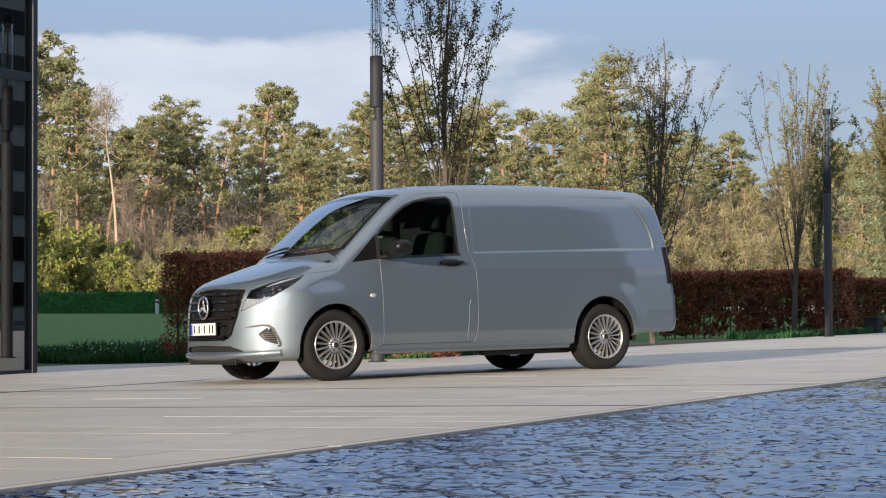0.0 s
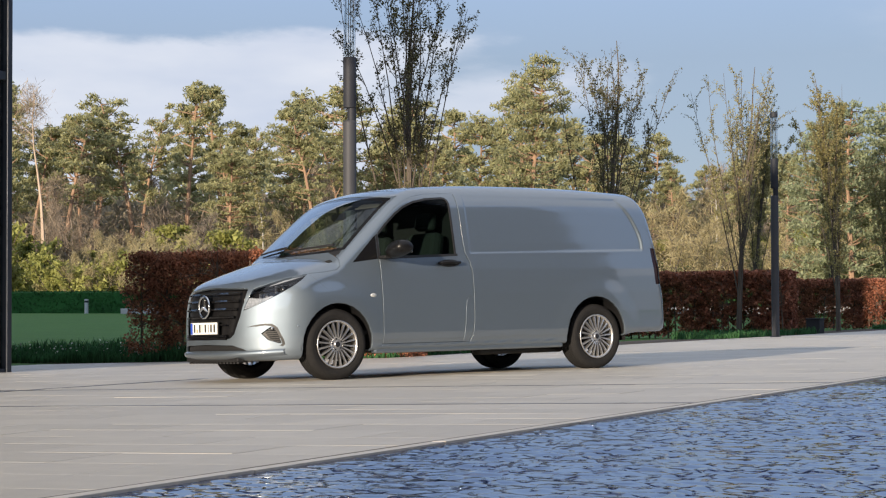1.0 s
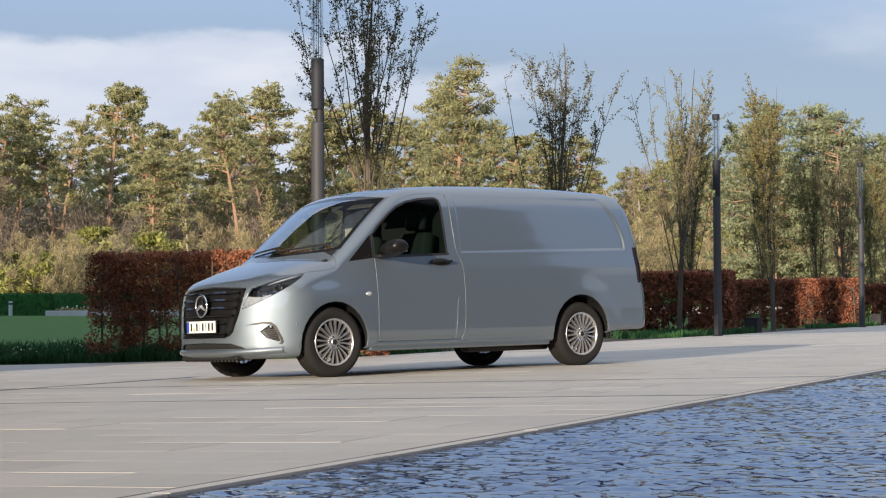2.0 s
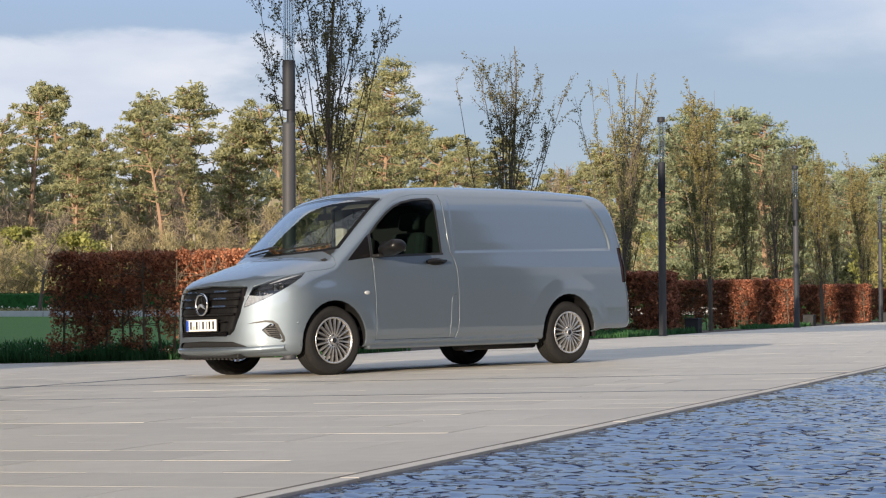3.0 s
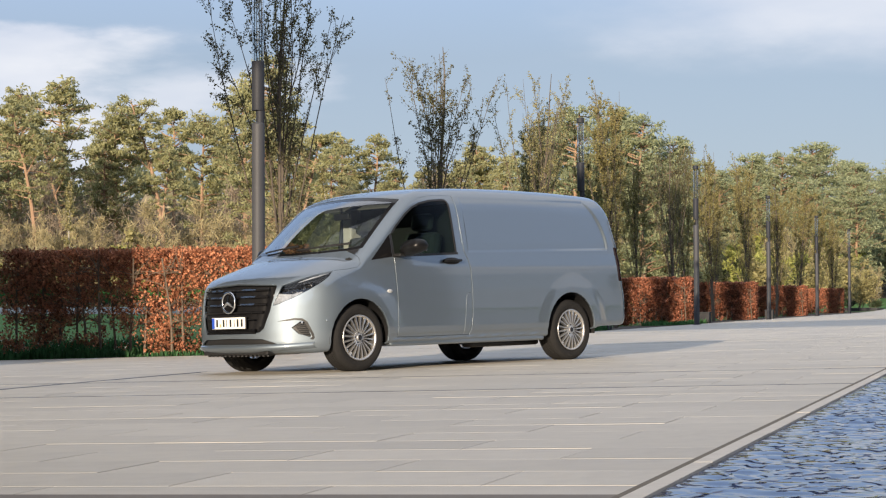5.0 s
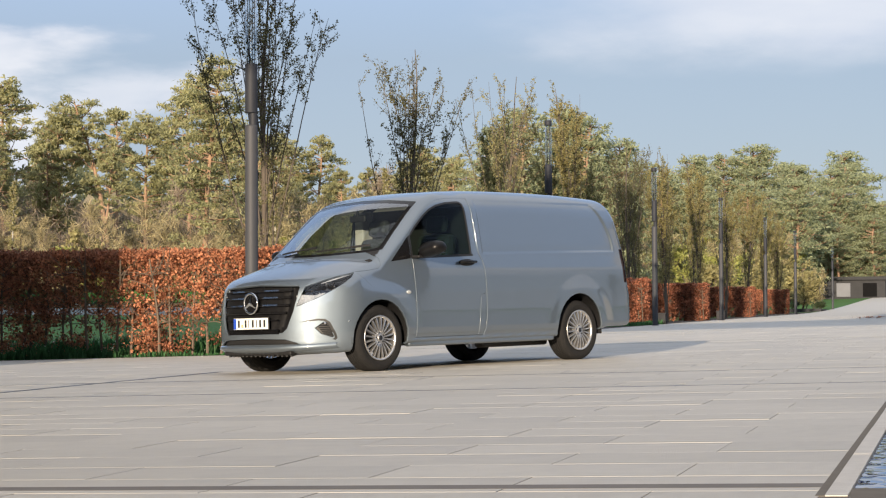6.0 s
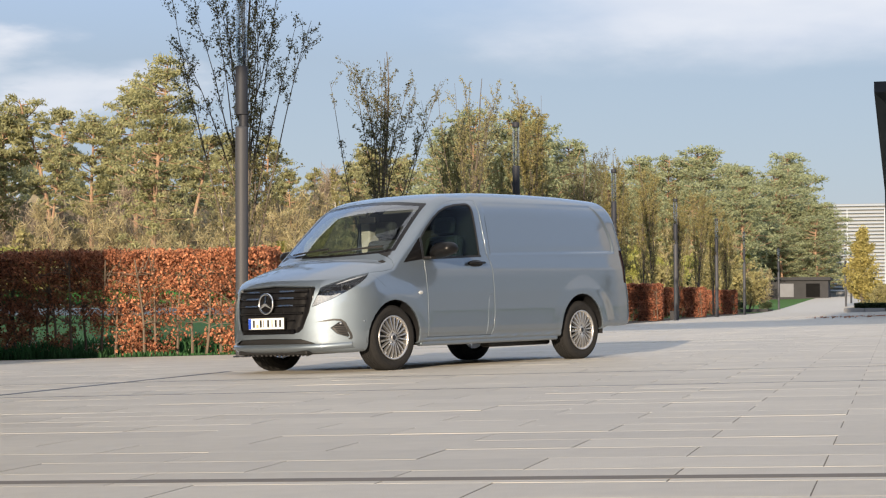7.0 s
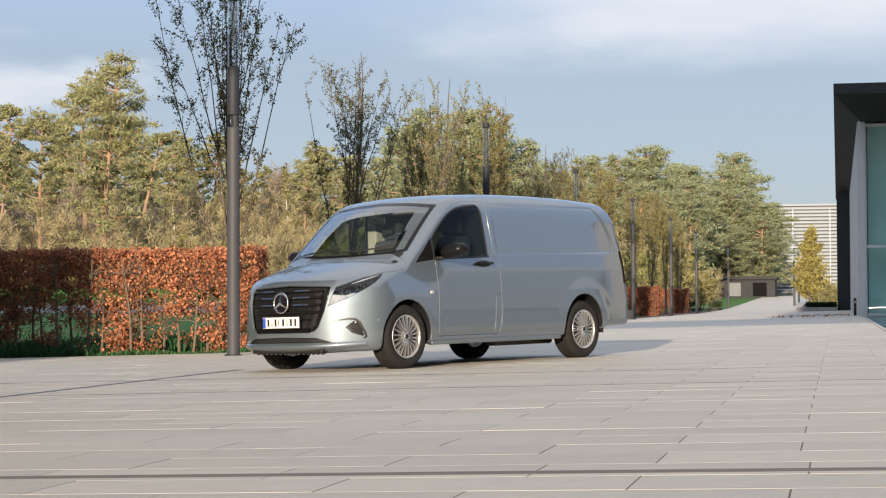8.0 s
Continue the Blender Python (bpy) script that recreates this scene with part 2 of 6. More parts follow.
def tube(bm, pts, radii, sides=8, caps=True):
    """A tapering tube through points."""
    rings = []
    up = Vector((0.13, 0.31, 0.94))
    n = len(pts)
    for i, (p, r) in enumerate(zip(pts, radii)):
        d = (Vector(pts[min(i + 1, n - 1)]) - Vector(pts[max(i - 1, 0)])).normalized()
        s = d.cross(up)
        if s.length < 1e-3:
            s = d.cross(Vector((1, 0, 0)))
        s.normalize()
        q = s.cross(d)
        rings.append([bm.verts.new(Vector(p) + (s * math.cos(t) + q * math.sin(t)) * r) for t in (2 * math.pi * k / sides for k in range(sides))])
    for r0, r1 in zip(rings, rings[1:]):
        for k in range(sides):
            bm.faces.new((r0[k], r0[(k + 1) % sides], r1[(k + 1) % sides], r1[k]))
    if caps and sides > 2:
        bm.faces.new(rings[0][::-1])
        bm.faces.new(rings[-1])
    return rings


def lathe(bm, profile, sides=32, axis="z", close=False):
    """Turns (radius, height) pairs round an axis."""
    rings = []
    for r, h in profile:
        ring = []
        for k in range(sides):
            t = 2 * math.pi * k / sides
            c, s = r * math.cos(t), r * math.sin(t)
            ring.append(bm.verts.new((c, s, h) if axis == "z" else (c, h, s)))
        rings.append(ring)
    pairs = list(zip(rings, rings[1:])) + ([(rings[-1], rings[0])] if close else [])
    for r0, r1 in pairs:
        for k in range(sides):
            bm.faces.new((r0[k], r0[(k + 1) % sides], r1[(k + 1) % sides], r1[k]))
    return rings


def from_arrays(name, verts, faces, mat, parent=None, label="", smooth=False, m=None):
    me = bpy.data.meshes.new(name)
    me.from_pydata(np.asarray(verts).tolist(), [], np.asarray(faces).tolist())
    me.materials.append(mat)
    if smooth:
        me.polygons.foreach_set("use_smooth", [True] * len(me.polygons))
    me.update()
    ob = new(name, me)
    if parent:
        ob.parent = parent
    if m is not None:
        ob.matrix_local = m
    if label:
        ob["label"] = label
    return ob


def pane(name, tint, rough=0.0, ior=1.5, slope=4.0):
    """A thin sheet of glass: it lets tinted light through and mirrors more at a slant."""
    m = bpy.data.materials.new(name)
    m.use_nodes = True
    nt = m.node_tree
    nt.nodes.clear()
    out = nt.nodes.new("ShaderNodeOutputMaterial")
    tr = nt.nodes.new("ShaderNodeBsdfTransparent")
    tr.inputs["Color"].default_value = (*tint, 1)
    gl = nt.nodes.new("ShaderNodeBsdfGlossy")
    gl.inputs["Roughness"].default_value = rough
    slant = nt.nodes.new("ShaderNodeLayerWeight")
    slant.inputs["Blend"].default_value = 0.5
    steep = nt.nodes.new("ShaderNodeMath")
    steep.operation = "POWER"
    steep.inputs[1].default_value = slope
    fr = nt.nodes.new("ShaderNodeMapRange")
    fr.inputs["To Min"].default_value = 1.8 * ((ior - 1) / (ior + 1)) ** 2  # both faces of the sheet
    nt.links.new(slant.outputs["Facing"], steep.inputs[0])
    nt.links.new(steep.outputs[0], fr.inputs["Value"])
    mx = nt.nodes.new("ShaderNodeMixShader")
    nt.links.new(fr.outputs["Result"], mx.inputs["Fac"])
    nt.links.new(tr.outputs["BSDF"], mx.inputs[1])
    nt.links.new(gl.outputs["BSDF"], mx.inputs[2])
    nt.links.new(mx.outputs["Shader"], out.inputs["Surface"])
    return m


PAINT = material("silver_paint", (0.170, 0.211, 0.252), 0.53, metal=0.78, vary=0.08, scale=900.0, tint=(0.145, 0.17, 0.19), coat=1.0, large=0.1)
PAINT.node_tree.nodes["Principled BSDF"].inputs["Coat IOR"].default_value = 2.0
PAINT.node_tree.nodes["Principled BSDF"].inputs["Coat Roughness"].default_value = 0.07
TRIM = material("black_plastic", (0.012, 0.012, 0.013), 0.5, vary=0.3, scale=300.0, bump=0.1, bump_scale=900.0)
GLOSS_BLACK = material("gloss_black", (0.008, 0.008, 0.009), 0.07, vary=0.2, scale=20.0, specular=0.22)
CHROME = material("chrome", (0.78, 0.79, 0.8), 0.1, metal=1.0, vary=0.08, scale=30.0)
ALLOY = material("alloy", (0.62, 0.61, 0.60), 0.28, metal=0.9, vary=0.15, scale=60.0, tint=(0.5, 0.49, 0.48))
RUBBER = material("tyre_rubber", (0.013, 0.013, 0.014), 0.85, vary=0.6, scale=30.0, tint=(0.024, 0.023, 0.022), specular=0.2, bump=0.25, bump_scale=300.0)
WHITE = material("white_plate", (0.78, 0.78, 0.76), 0.45, vary=0.1, scale=30.0)
BLUE = material("blue_band", (0.02, 0.07, 0.42), 0.4, vary=0.1, scale=30.0)
INK = material("black_ink", (0.015, 0.015, 0.015), 0.5, vary=0.1, scale=30.0)
SEAL = material("plate_seal", (0.45, 0.38, 0.22), 0.5, vary=0.3, scale=200.0)
SEAT = material("seat_cloth", (0.014, 0.019, 0.018), 0.9, vary=0.4, scale=120.0, bump=0.2, bump_scale=500.0)
CABIN = material("cabin_trim", (0.008, 0.008, 0.009), 0.85, vary=0.3, scale=60.0)
PALE = material("pale_lining", (0.42, 0.41, 0.38), 0.7, vary=0.15, scale=30.0)
VISOR = material("visor_cloth", (0.10, 0.10, 0.095), 0.85, vary=0.2, scale=40.0)
RED_LENS = material("red_lens", (0.014, 0.003, 0.004), 0.12, vary=0.3, scale=60.0, specular=0.3)
CRYSTAL = material("lamp_crystal", (0.42, 0.44, 0.47), 0.25, vary=0.9, scale=70.0, tint=(0.12, 0.13, 0.15), coat=0.5)
RING = material("lamp_ring", (0.20, 0.20, 0.21), 0.3, metal=1.0, vary=0.2, scale=40.0)
REFLECTOR = material("reflector", (0.85, 0.86, 0.88), 0.12, metal=1.0, vary=0.1, scale=40.0)
WINDSCREEN = pane("windscreen_glass", (0.84, 0.91, 0.88), ior=1.6, slope=2.0)
SIDE_GLASS = pane("side_glass", (0.42, 0.54, 0.50), ior=1.15)
LENS = pane("lamp_lens", (0.93, 0.95, 0.97))

PINE = leafy("pine_needles", (0.41, 0.39, 0.20), (0.25, 0.265, 0.14), 0.5)
PALE_PINE = leafy("pale_pine_needles", (0.37, 0.395, 0.235), (0.245, 0.28, 0.165), 0.5)
PINE_BARK = material("pine_bark", (0.33, 0.21, 0.135), 0.85, vary=0.8, scale=1.2, tint=(0.22, 0.14, 0.09), bump=0.5, bump_scale=6.0)
BIRCH_BARK = material("birch_bark", (0.50, 0.47, 0.42), 0.8, vary=0.7, scale=2.5, tint=(0.2, 0.18, 0.16))
TWIG = leafy("bare_twig", (0.35, 0.285, 0.215), (0.24, 0.19, 0.15), 0.3, each=0.3)
PALE_BARK = material("pale_bark", (0.52, 0.40, 0.30), 0.85, vary=0.6, scale=1.2, tint=(0.32, 0.24, 0.18))
REED = leafy("pale_scrub", (0.44, 0.37, 0.21), (0.30, 0.26, 0.145), 0.35)
FRESH = leafy("fresh_leaf", (0.38, 0.38, 0.12), (0.26, 0.275, 0.085), 0.45)
BUSH = leafy("bush_leaf", (0.35, 0.315, 0.15), (0.22, 0.205, 0.095), 0.4)
DARK_BUSH = leafy("dark_bush_leaf", (0.06, 0.085, 0.04), (0.035, 0.055, 0.025), 0.2)
BLADE = leafy("bed_leaf", (0.055, 0.16, 0.055), (0.04, 0.115, 0.045), 0.4)
PETAL = material("white_petal", (0.7, 0.7, 0.62), 0.7, each=0.1)
YELLOW = leafy("yellow_leaf", (0.42, 0.36, 0.13), (0.30, 0.265, 0.10), 0.45)
BOX_HEDGE = leafy("clipped_hedge_leaf", (0.03, 0.13, 0.03), (0.018, 0.08, 0.02), 0.2)
FACADE = pane("facade_glass", (0.42, 0.62, 0.60), ior=2.0)
COATED = pane("coated_glass", (0.30, 0.42, 0.44), ior=2.5)
CLAD = material("dark_cladding", (0.045, 0.046, 0.05), 0.85, vary=0.4, scale=1.5, specular=0.15)
HALL_GLASS = pane("hall_glass", (0.90, 0.99, 0.98), ior=1.5)
SHADY = leafy("shady_twig", (0.33, 0.29, 0.20), (0.23, 0.20, 0.14), 0.35)
TEAL = material("teal_glass_backing", (0.74, 0.93, 0.89), 0.8, vary=0.5, scale=0.6)
CONCRETE = material("pale_concrete", (0.52, 0.52, 0.52), 0.75, vary=0.4, scale=2.0, bump=0.1)
WALL = material("grey_render", (0.33, 0.33, 0.335), 0.85, vary=0.4, scale=1.0, bump=0.1)
ROOM = material("dim_room_wall", (0.05, 0.055, 0.06), 0.8, vary=0.4, scale=0.5)
GREY = material("grey_frame", (0.22, 0.23, 0.235), 0.6, vary=0.3, scale=2.0)
PALE_FRAME = material("pale_frame", (0.62, 0.64, 0.65), 0.55, vary=0.25, scale=2.0)
LOUVRE = material("louvre_metal", (0.52, 0.54, 0.55), 0.45, metal=0.4, vary=0.2, scale=1.0)
SLAT = material("louvre_slat", (0.29, 0.33, 0.38), 0.55, metal=0.2, vary=0.2, scale=1.0)
LAMP_GLASS = pane("lamp_glass", (0.96, 0.98, 0.99), ior=1.4)

# ---- the setting ----
def sheet(name, a_line, b_line, height, mat, label, category, smooth=True):
    """A sheet over a grid of a and b, lifted by height(a, b)."""
    na, nb = len(a_line), len(b_line)
    verts = [tuple(at(a, b, height(a, b))) for a in a_line for b in b_line]
    faces = [(i * nb + j, (i + 1) * nb + j, (i + 1) * nb + j + 1, i * nb + j + 1) for i in range(na - 1) for j in range(nb - 1)]
    ob = from_arrays(name, verts, faces, mat, smooth=smooth)
    return tagged(ob, label, category, kind="structure")


def ease(x, lo, hi):
    t = min(1.0, max(0.0, (x - lo) / (hi - lo)))
    return t * t * (3 - 2 * t)


def lawn_z(a, b):
    """The lawn: level with the paving's edge, then rising gently to the woods."""
    edge = paved(min(max(b, 0.6), 6.5)) - 0.02
    return edge + 0.55 * ease(b, 8, 90) + 1.6 * ease(a, 110, 260) + 0.04 * math.sin(a * 0.11) * math.sin(b * 0.09) * ease(b, 8, 40)


sheet("ground", [-2500, -400, 400, 2500], [-2500, -400, 400, 2500], lambda a, b: -1.2, GRASS, "broad level ground under the park", "ground")
edges_a = [2.4] + list(np.linspace(5, 60, 24)) + list(np.linspace(66, 320, 40)) + [500, 900, 2000]
edges_b = [0.6, 1.5, 3, 5, 7, 9] + list(np.linspace(12, 160, 44)) + [200, 300, 600, 2000]
lawn = sheet("lawn", edges_a, edges_b, lawn_z, GRASS, "wide mown green lawn in the shade of the building", "lawn")
sheet("lawn", [-1500, -300, -60, -20, 0, 2.4], edges_b[4:], lawn_z, GRASS, "mown green lawn beside the glass building", "lawn")
# soil bed along the lawn's edge and under the hedges
sheet("planting_bed", [2.42, 3.0, 4.2], [0.62, 2, 4, 6, 9, 14, 22], lambda a, b: lawn_z(a, b) + 0.012, SOIL, "dark soil bed along the edge of the paving", "planting bed")
sheet("planting_bed", [4.2, 10, 20, 40, 80, 125], [0.62, 1.4, 2.2, 3.4], lambda a, b: lawn_z(a, b) + 0.012, SOIL, "dark soil strip under the row of trees", "planting bed")

# bedding under the paving: it shows in the joints
sheet("pavement", [-60, -21.26], [-40, -10, 9], lambda a, b: paved(b) - 0.0014, JOINT, "sandy bedding between the paving stones", "pavement", smooth=False)
sheet("pavement", [-21.1, 2.4], [-10, 3.5, 9], lambda a, b: paved(b) - 0.0014, JOINT, "sandy bedding between the paving stones", "pavement", smooth=False)
sheet("pavement", [2.4, 70], [-10, 0.6], lambda a, b: paved(b) - 0.0014, JOINT, "sandy bedding between the paving stones", "pavement", smooth=False)
far_paving = sheet("pavement", [70] + list(range(80, 310, 10)), [-6.0, 0.6], lambda a, b: paved(b) + 1.6 * ease(a, 110, 260), STONE, "pale stone path leading off to far buildings", "pavement")
sheet("pavement", [70, 112], [-10.0, -6.0], lambda a, b: paved(b), STONE, "pale stone paving beside the hall", "pavement")

# pool: rippled water, dark floor and a stone rim
POOL_A0, POOL_A1, POOL_B0, POOL_B1 = -21.5, 40.0, -34.0, -10.075
WATER_Z = paved(-10) - 0.002


def ripples():
    """Short wavelets from many sides, steeper in some patches, blown across the pool."""
    rng = np.random.default_rng(5)
    la = np.concatenate([np.arange(POOL_A0, -12.5, 0.024), np.arange(-12.5, -3, 0.04), np.arange(-3, 6, 0.1), np.arange(6, POOL_A1 + 0.1, 0.5)])
    lb = np.concatenate([np.arange(POOL_B1, -12.9, -0.024), np.arange(-12.9, -16, -0.07), np.arange(-16, -20, -0.2), np.arange(-20, POOL_B0, -0.6)])
    ga, gb = np.meshgrid(la, lb, indexing="ij")
    h = np.zeros_like(ga)
    # long faces towards the wind, short ones away from it
    for wave, t in ((0.11, 0.25), (0.15, -0.35), (0.19, 0.6), (0.095, -0.1), (0.24, 0.1)):
        warp = sum(rng.uniform(0.5, 1.1) * np.sin(ga * rng.uniform(1.5, 8.5) + gb * rng.uniform(-10.0, 10.0) + rng.uniform(0, 6.28)) for _ in range(5))
        phase = 2 * math.pi / wave * (ga * math.cos(t) + gb * math.sin(t)) + warp
        swell = 0.6 + 0.4 * np.sin(ga * rng.uniform(1.5, 4.0) + gb * rng.uniform(-5.0, 5.0) + rng.uniform(0, 6.28))
        ramp_up = sum((-1) ** (n + 1) * np.sin(n * phase) / n * (1 - n / 5) for n in (1, 2, 3, 4))
        h += swell * wave * 0.025 * ramp_up
    h = np.clip(h, -0.02, 0.02)
    h = h * (0.1 + 0.9 * np.clip((POOL_B1 - gb) / 0.12, 0, 1))
    o = np.array(ORIGIN)
    xy = o[None, None, :2] + ga[..., None] * np.array(U)[:2] + gb[..., None] * np.array(V)[:2]
    verts = np.concatenate([xy, (WATER_Z - 0.004 + h)[..., None]], 2).reshape(-1, 3)
    na, nb = ga.shape
    i = np.arange(na - 1)[:, None] * nb + np.arange(nb - 1)[None, :]
    faces = np.stack([i, i + 1, i + nb + 1, i + nb], 2).reshape(-1, 4)
    return verts, faces


pool_v, pool_f = ripples()
water = from_arrays("water", pool_v, pool_f, WATER, smooth=True)
tagged(water, "shallow rippled pool water reflecting the blue sky", "water", kind="structure")


def plan_box(name, mat, a0, a1, b0, b1, z0, z1, bevel=0.004, parent=None, label="", tilt=False):
    """A block set out along the plaza's axes; z counted from the paving if tilt."""
    b = bmesh.new()
    p = at((a0 + a1) / 2, (b0 + b1) / 2, 0)
    base = paved((b0 + b1) / 2) if tilt else 0
    box(b, -(a1 - a0) / 2, (a1 - a0) / 2, -(b1 - b0) / 2, (b1 - b0) / 2, z0 + base, z1 + base, bevel)
    m = Matrix.Translation(p) @ Matrix.Rotation(AX, 4, "Z") @ (Matrix.Translation((0, 0, base)) @ Matrix.Rotation(-math.atan(FALL), 4, "X") @ Matrix.Translation((0, 0, -base)) if tilt else Matrix())
    ob = part(name, b, mat, None, label)
    if parent:
        ob.parent = parent
        ob.matrix_parent_inverse = parent.matrix_world.inverted()
    ob.matrix_basis = m
    return ob


tagged(plan_box("pool_floor", DARK, POOL_A0, POOL_A1, POOL_B0, -10.05, -0.3, -0.2), "dark floor of the shallow pool", "pool", kind="structure")
RIM = material("rim_stone", (0.56, 0.53, 0.48), 0.6, vary=0.6, scale=14.0, tint=(0.40, 0.375, 0.34), bump=0.35, bump_scale=60.0)
plan_box("rim_joint", JOINT, POOL_A0, POOL_A1, -10.016, -9.988, -0.35, 0.0012, 0.0005, None, tilt=True)
tagged(bpy.data.objects["rim_joint"], "dark sandy joint along the pool rim", "joint", kind="structure")
rim = thing("pool_rim", Matrix(), "dark wet stone rim along the pool", "kerb", kind="structure")
n_rim = 42
for k in range(n_rim):
    a0 = POOL_A0 + (POOL_A1 - POOL_A0) * k / n_rim
    a1 = POOL_A0 + (POOL_A1 - POOL_A0) * (k + 1) / n_rim
    plan_box("rim_stone", RIM, a0 + 0.004, a1 - 0.004, -10.078, -10.014, -0.35, 0.0022 + 0.0008 * math.sin(k * 2.3), 0.002, rim, tilt=True)
tagged(plan_box("pool_wall", KERB, POOL_A0 - 0.2, POOL_A0, POOL_B0, -10.24, -0.4, WATER_Z + 0.02, 0.008), "stone end wall of the pool", "kerb", kind="structure")

# slot drains across the paving
# the soft shadow along the wide drain is put into its dark colour
SHADED_DRAIN = material("shaded_drain_stone", (0.17, 0.155, 0.14), 0.8, vary=0.7, scale=5.0, tint=(0.11, 0.098, 0.09), bump=0.3, bump_scale=60.0)
for a, w in ((-21.18, 0.13), (-13.72, 0.055), (-10.65, 0.055), (4.0, 0.03), (19.0, 0.03)):
    d = thing("slot_drain", Matrix(), "narrow dark slot drain across the paving", "drain", "slot drains", kind="structure")
    for b0, b1 in ((-10.0, -5.0), (-5.0, 0.6)):
        plan_box("drain_channel", DARK if w < 0.1 else SHADED_DRAIN, a - w / 2, a + w / 2, b0 + 0.003, b1 - 0.003, -0.05, 0.0016 if w < 0.1 else 0.0004, 0.001, d, tilt=True)

# narrow slabs beside the wide drain
edging = thing("edging", Matrix(), "narrow stone slabs beside the slot drain", "paving", kind="structure")
for k in range(11):
    b0 = -10.0 + 0.96 * k
    plan_box("edging_stone", STONE, -21.112, -20.846, b0 + 0.003, b0 + 0.957, -0.05, 0.0, 0.001, edging, tilt=True)
    plan_box("edging_stone", STONE, -21.334, -21.248, b0 + 0.003, b0 + 0.957, -0.05, 0.0, 0.001, edging, tilt=True)

# long dark joint in the paving by the van
seam = thing("slot_drain", Matrix(), "thin dark joint running along the paving", "drain", kind="structure")
for k in range(3):
    plan_box("joint_strip", DARK, -14.0 + 2.1 * k + 0.002, -11.9 + 2.1 * k, -2.645, -2.560, -0.03, 0.0022, 0.0005, seam, tilt=True)

# ---- glass building in the shade of which the lawn lies ----
def facade_run(parent, face, start, length, z0, z1, bay, rows, rot, sheet_glass=None):
    """Glazed bays along local x, with mullions and transoms."""
    n = max(1, round(length / bay))
    step_x = length / n
    m = pose(start.x, start.y, 0, 0, 0, rot)
    for k in range(n + 1):
        b = bmesh.new()
        x = k * step_x
        box(b, x - 0.05, x + 0.05, -0.03, 0.12, z0, z1, 0.006)
        part("mullion", b, face, parent, m=parent.matrix_world.inverted() @ m)
    for z in [z0 + 0.06] + list(rows) + [z1 - 0.06]:
        b = bmesh.new()
        box(b, 0, length, -0.025, 0.11, z - 0.06, z + 0.06, 0.006)
        part("transom", b, face, parent, m=parent.matrix_world.inverted() @ m)
    levels = [z0] + list(rows) + [z1]
    for k in range(n):
        for za, zb in zip(levels, levels[1:]):
            b = bmesh.new()
            box(b, k * step_x + 0.04, (k + 1) * step_x - 0.04, 0.03, 0.05, za + 0.05, zb - 0.05)
            ob = part("pane", b, sheet_glass or FACADE, parent, m=parent.matrix_world.inverted() @ m)


left = thing("glass_building", Matrix(), "dark-framed glass building beside the lawn", "building")
corner = at(-3.43, 3.51, 0)
start = at(-3.43 - 18.0, 3.51, 0)
FRAME_PAINT = material("frame_paint", (0.035, 0.042, 0.055), 0.4, metal=0.3, vary=0.3, scale=3.0)
facade_run(left, FRAME_PAINT, start, 18.0, -0.28, 21.0, 2.0, [3.9, 7.7, 11.6, 15.5], math.degrees(AX), COATED)
plan_box("corner_post", FRAME_PAINT, -3.50, -3.40, 3.46, 3.64, -0.33, 21.2, 0.01, left)
# walls and roof run on unseen, so the building's shadow covers the lawn
plan_box("end_wall", FRAME_PAINT, -3.60, -3.44, 3.64, 92.0, -0.4, 21.2, 0.01, left)
plan_box("back_wall", WALL, -50.0, -3.44, 92.0, 92.3, -0.4, 21.2, 0.01, left)
plan_box("side_wall", WALL, -50.0, -21.43, 3.51, 3.9, -0.4, 21.2, 0.01, left)
# dimness of the room behind the glass is put into this wall's colour
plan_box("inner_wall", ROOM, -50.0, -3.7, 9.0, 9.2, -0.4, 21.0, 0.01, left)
plan_box("floor_slab", CONCRETE, -50.0, -3.6, 3.7, 28.0, -0.40, -0.28, 0.01, left)
plan_box("storey", CONCRETE, -50.0, -3.6, 3.75, 28.0, 3.75, 4.05, 0.01, left)
plan_box("storey", CONCRETE, -50.0, -3.6, 3.75, 28.0, 7.55, 7.85, 0.01, left)
plan_box("storey", CONCRETE, -50.0, -3.6, 3.75, 28.0, 11.45, 11.75, 0.01, left)
plan_box("roof", FRAME_PAINT, -50.2, -3.38, 3.42, 92.4, 21.2, 21.8, 0.02, left)
# unseen block added high up, to darken what the windscreen mirrors
plan_box("unseen_upper_block", FRAME_PAINT, -3.36, 1.2, 3.5, 26.0, 9.0, 21.2, 0.03, left)
# unseen blocks added to throw shade over the far paving and the hall
plan_box("unseen_shade_block", WALL, -36.0, -32.0, -6.5, 3.5, 11.1, 14.3, 0.03, left)
plan_box("unseen_shade_wing", WALL, -36.0, -32.0, -34.0, -6.5, 11.1, 25.0, 0.03, left)

# ---- hall with the overhanging roof beyond the pool ----
hall = thing("hall", Matrix(), "low modern hall with glass front and dark overhanging roof", "building")
facade_run(hall, PALE_FRAME, at(45.0, -10.2, 0), 13.4, 0.10, 7.4, 2.7, [2.75], math.degrees(AX) - 90, HALL_GLASS)
plan_box("side_wall", CONCRETE, 45.12, 96.0, -10.18, -9.92, -0.1, 7.5, 0.02, hall)
plan_box("corner_frame", PALE_FRAME, 44.9, 45.1, -10.21, -9.95, -0.1, 7.5, 0.02, hall)
# pale wall added close behind the glass, to brighten the shaded hall front
plan_box("inner_wall", TEAL, 46.0, 46.3, -24.0, -10.3, -0.1, 7.4, 0.02, hall)
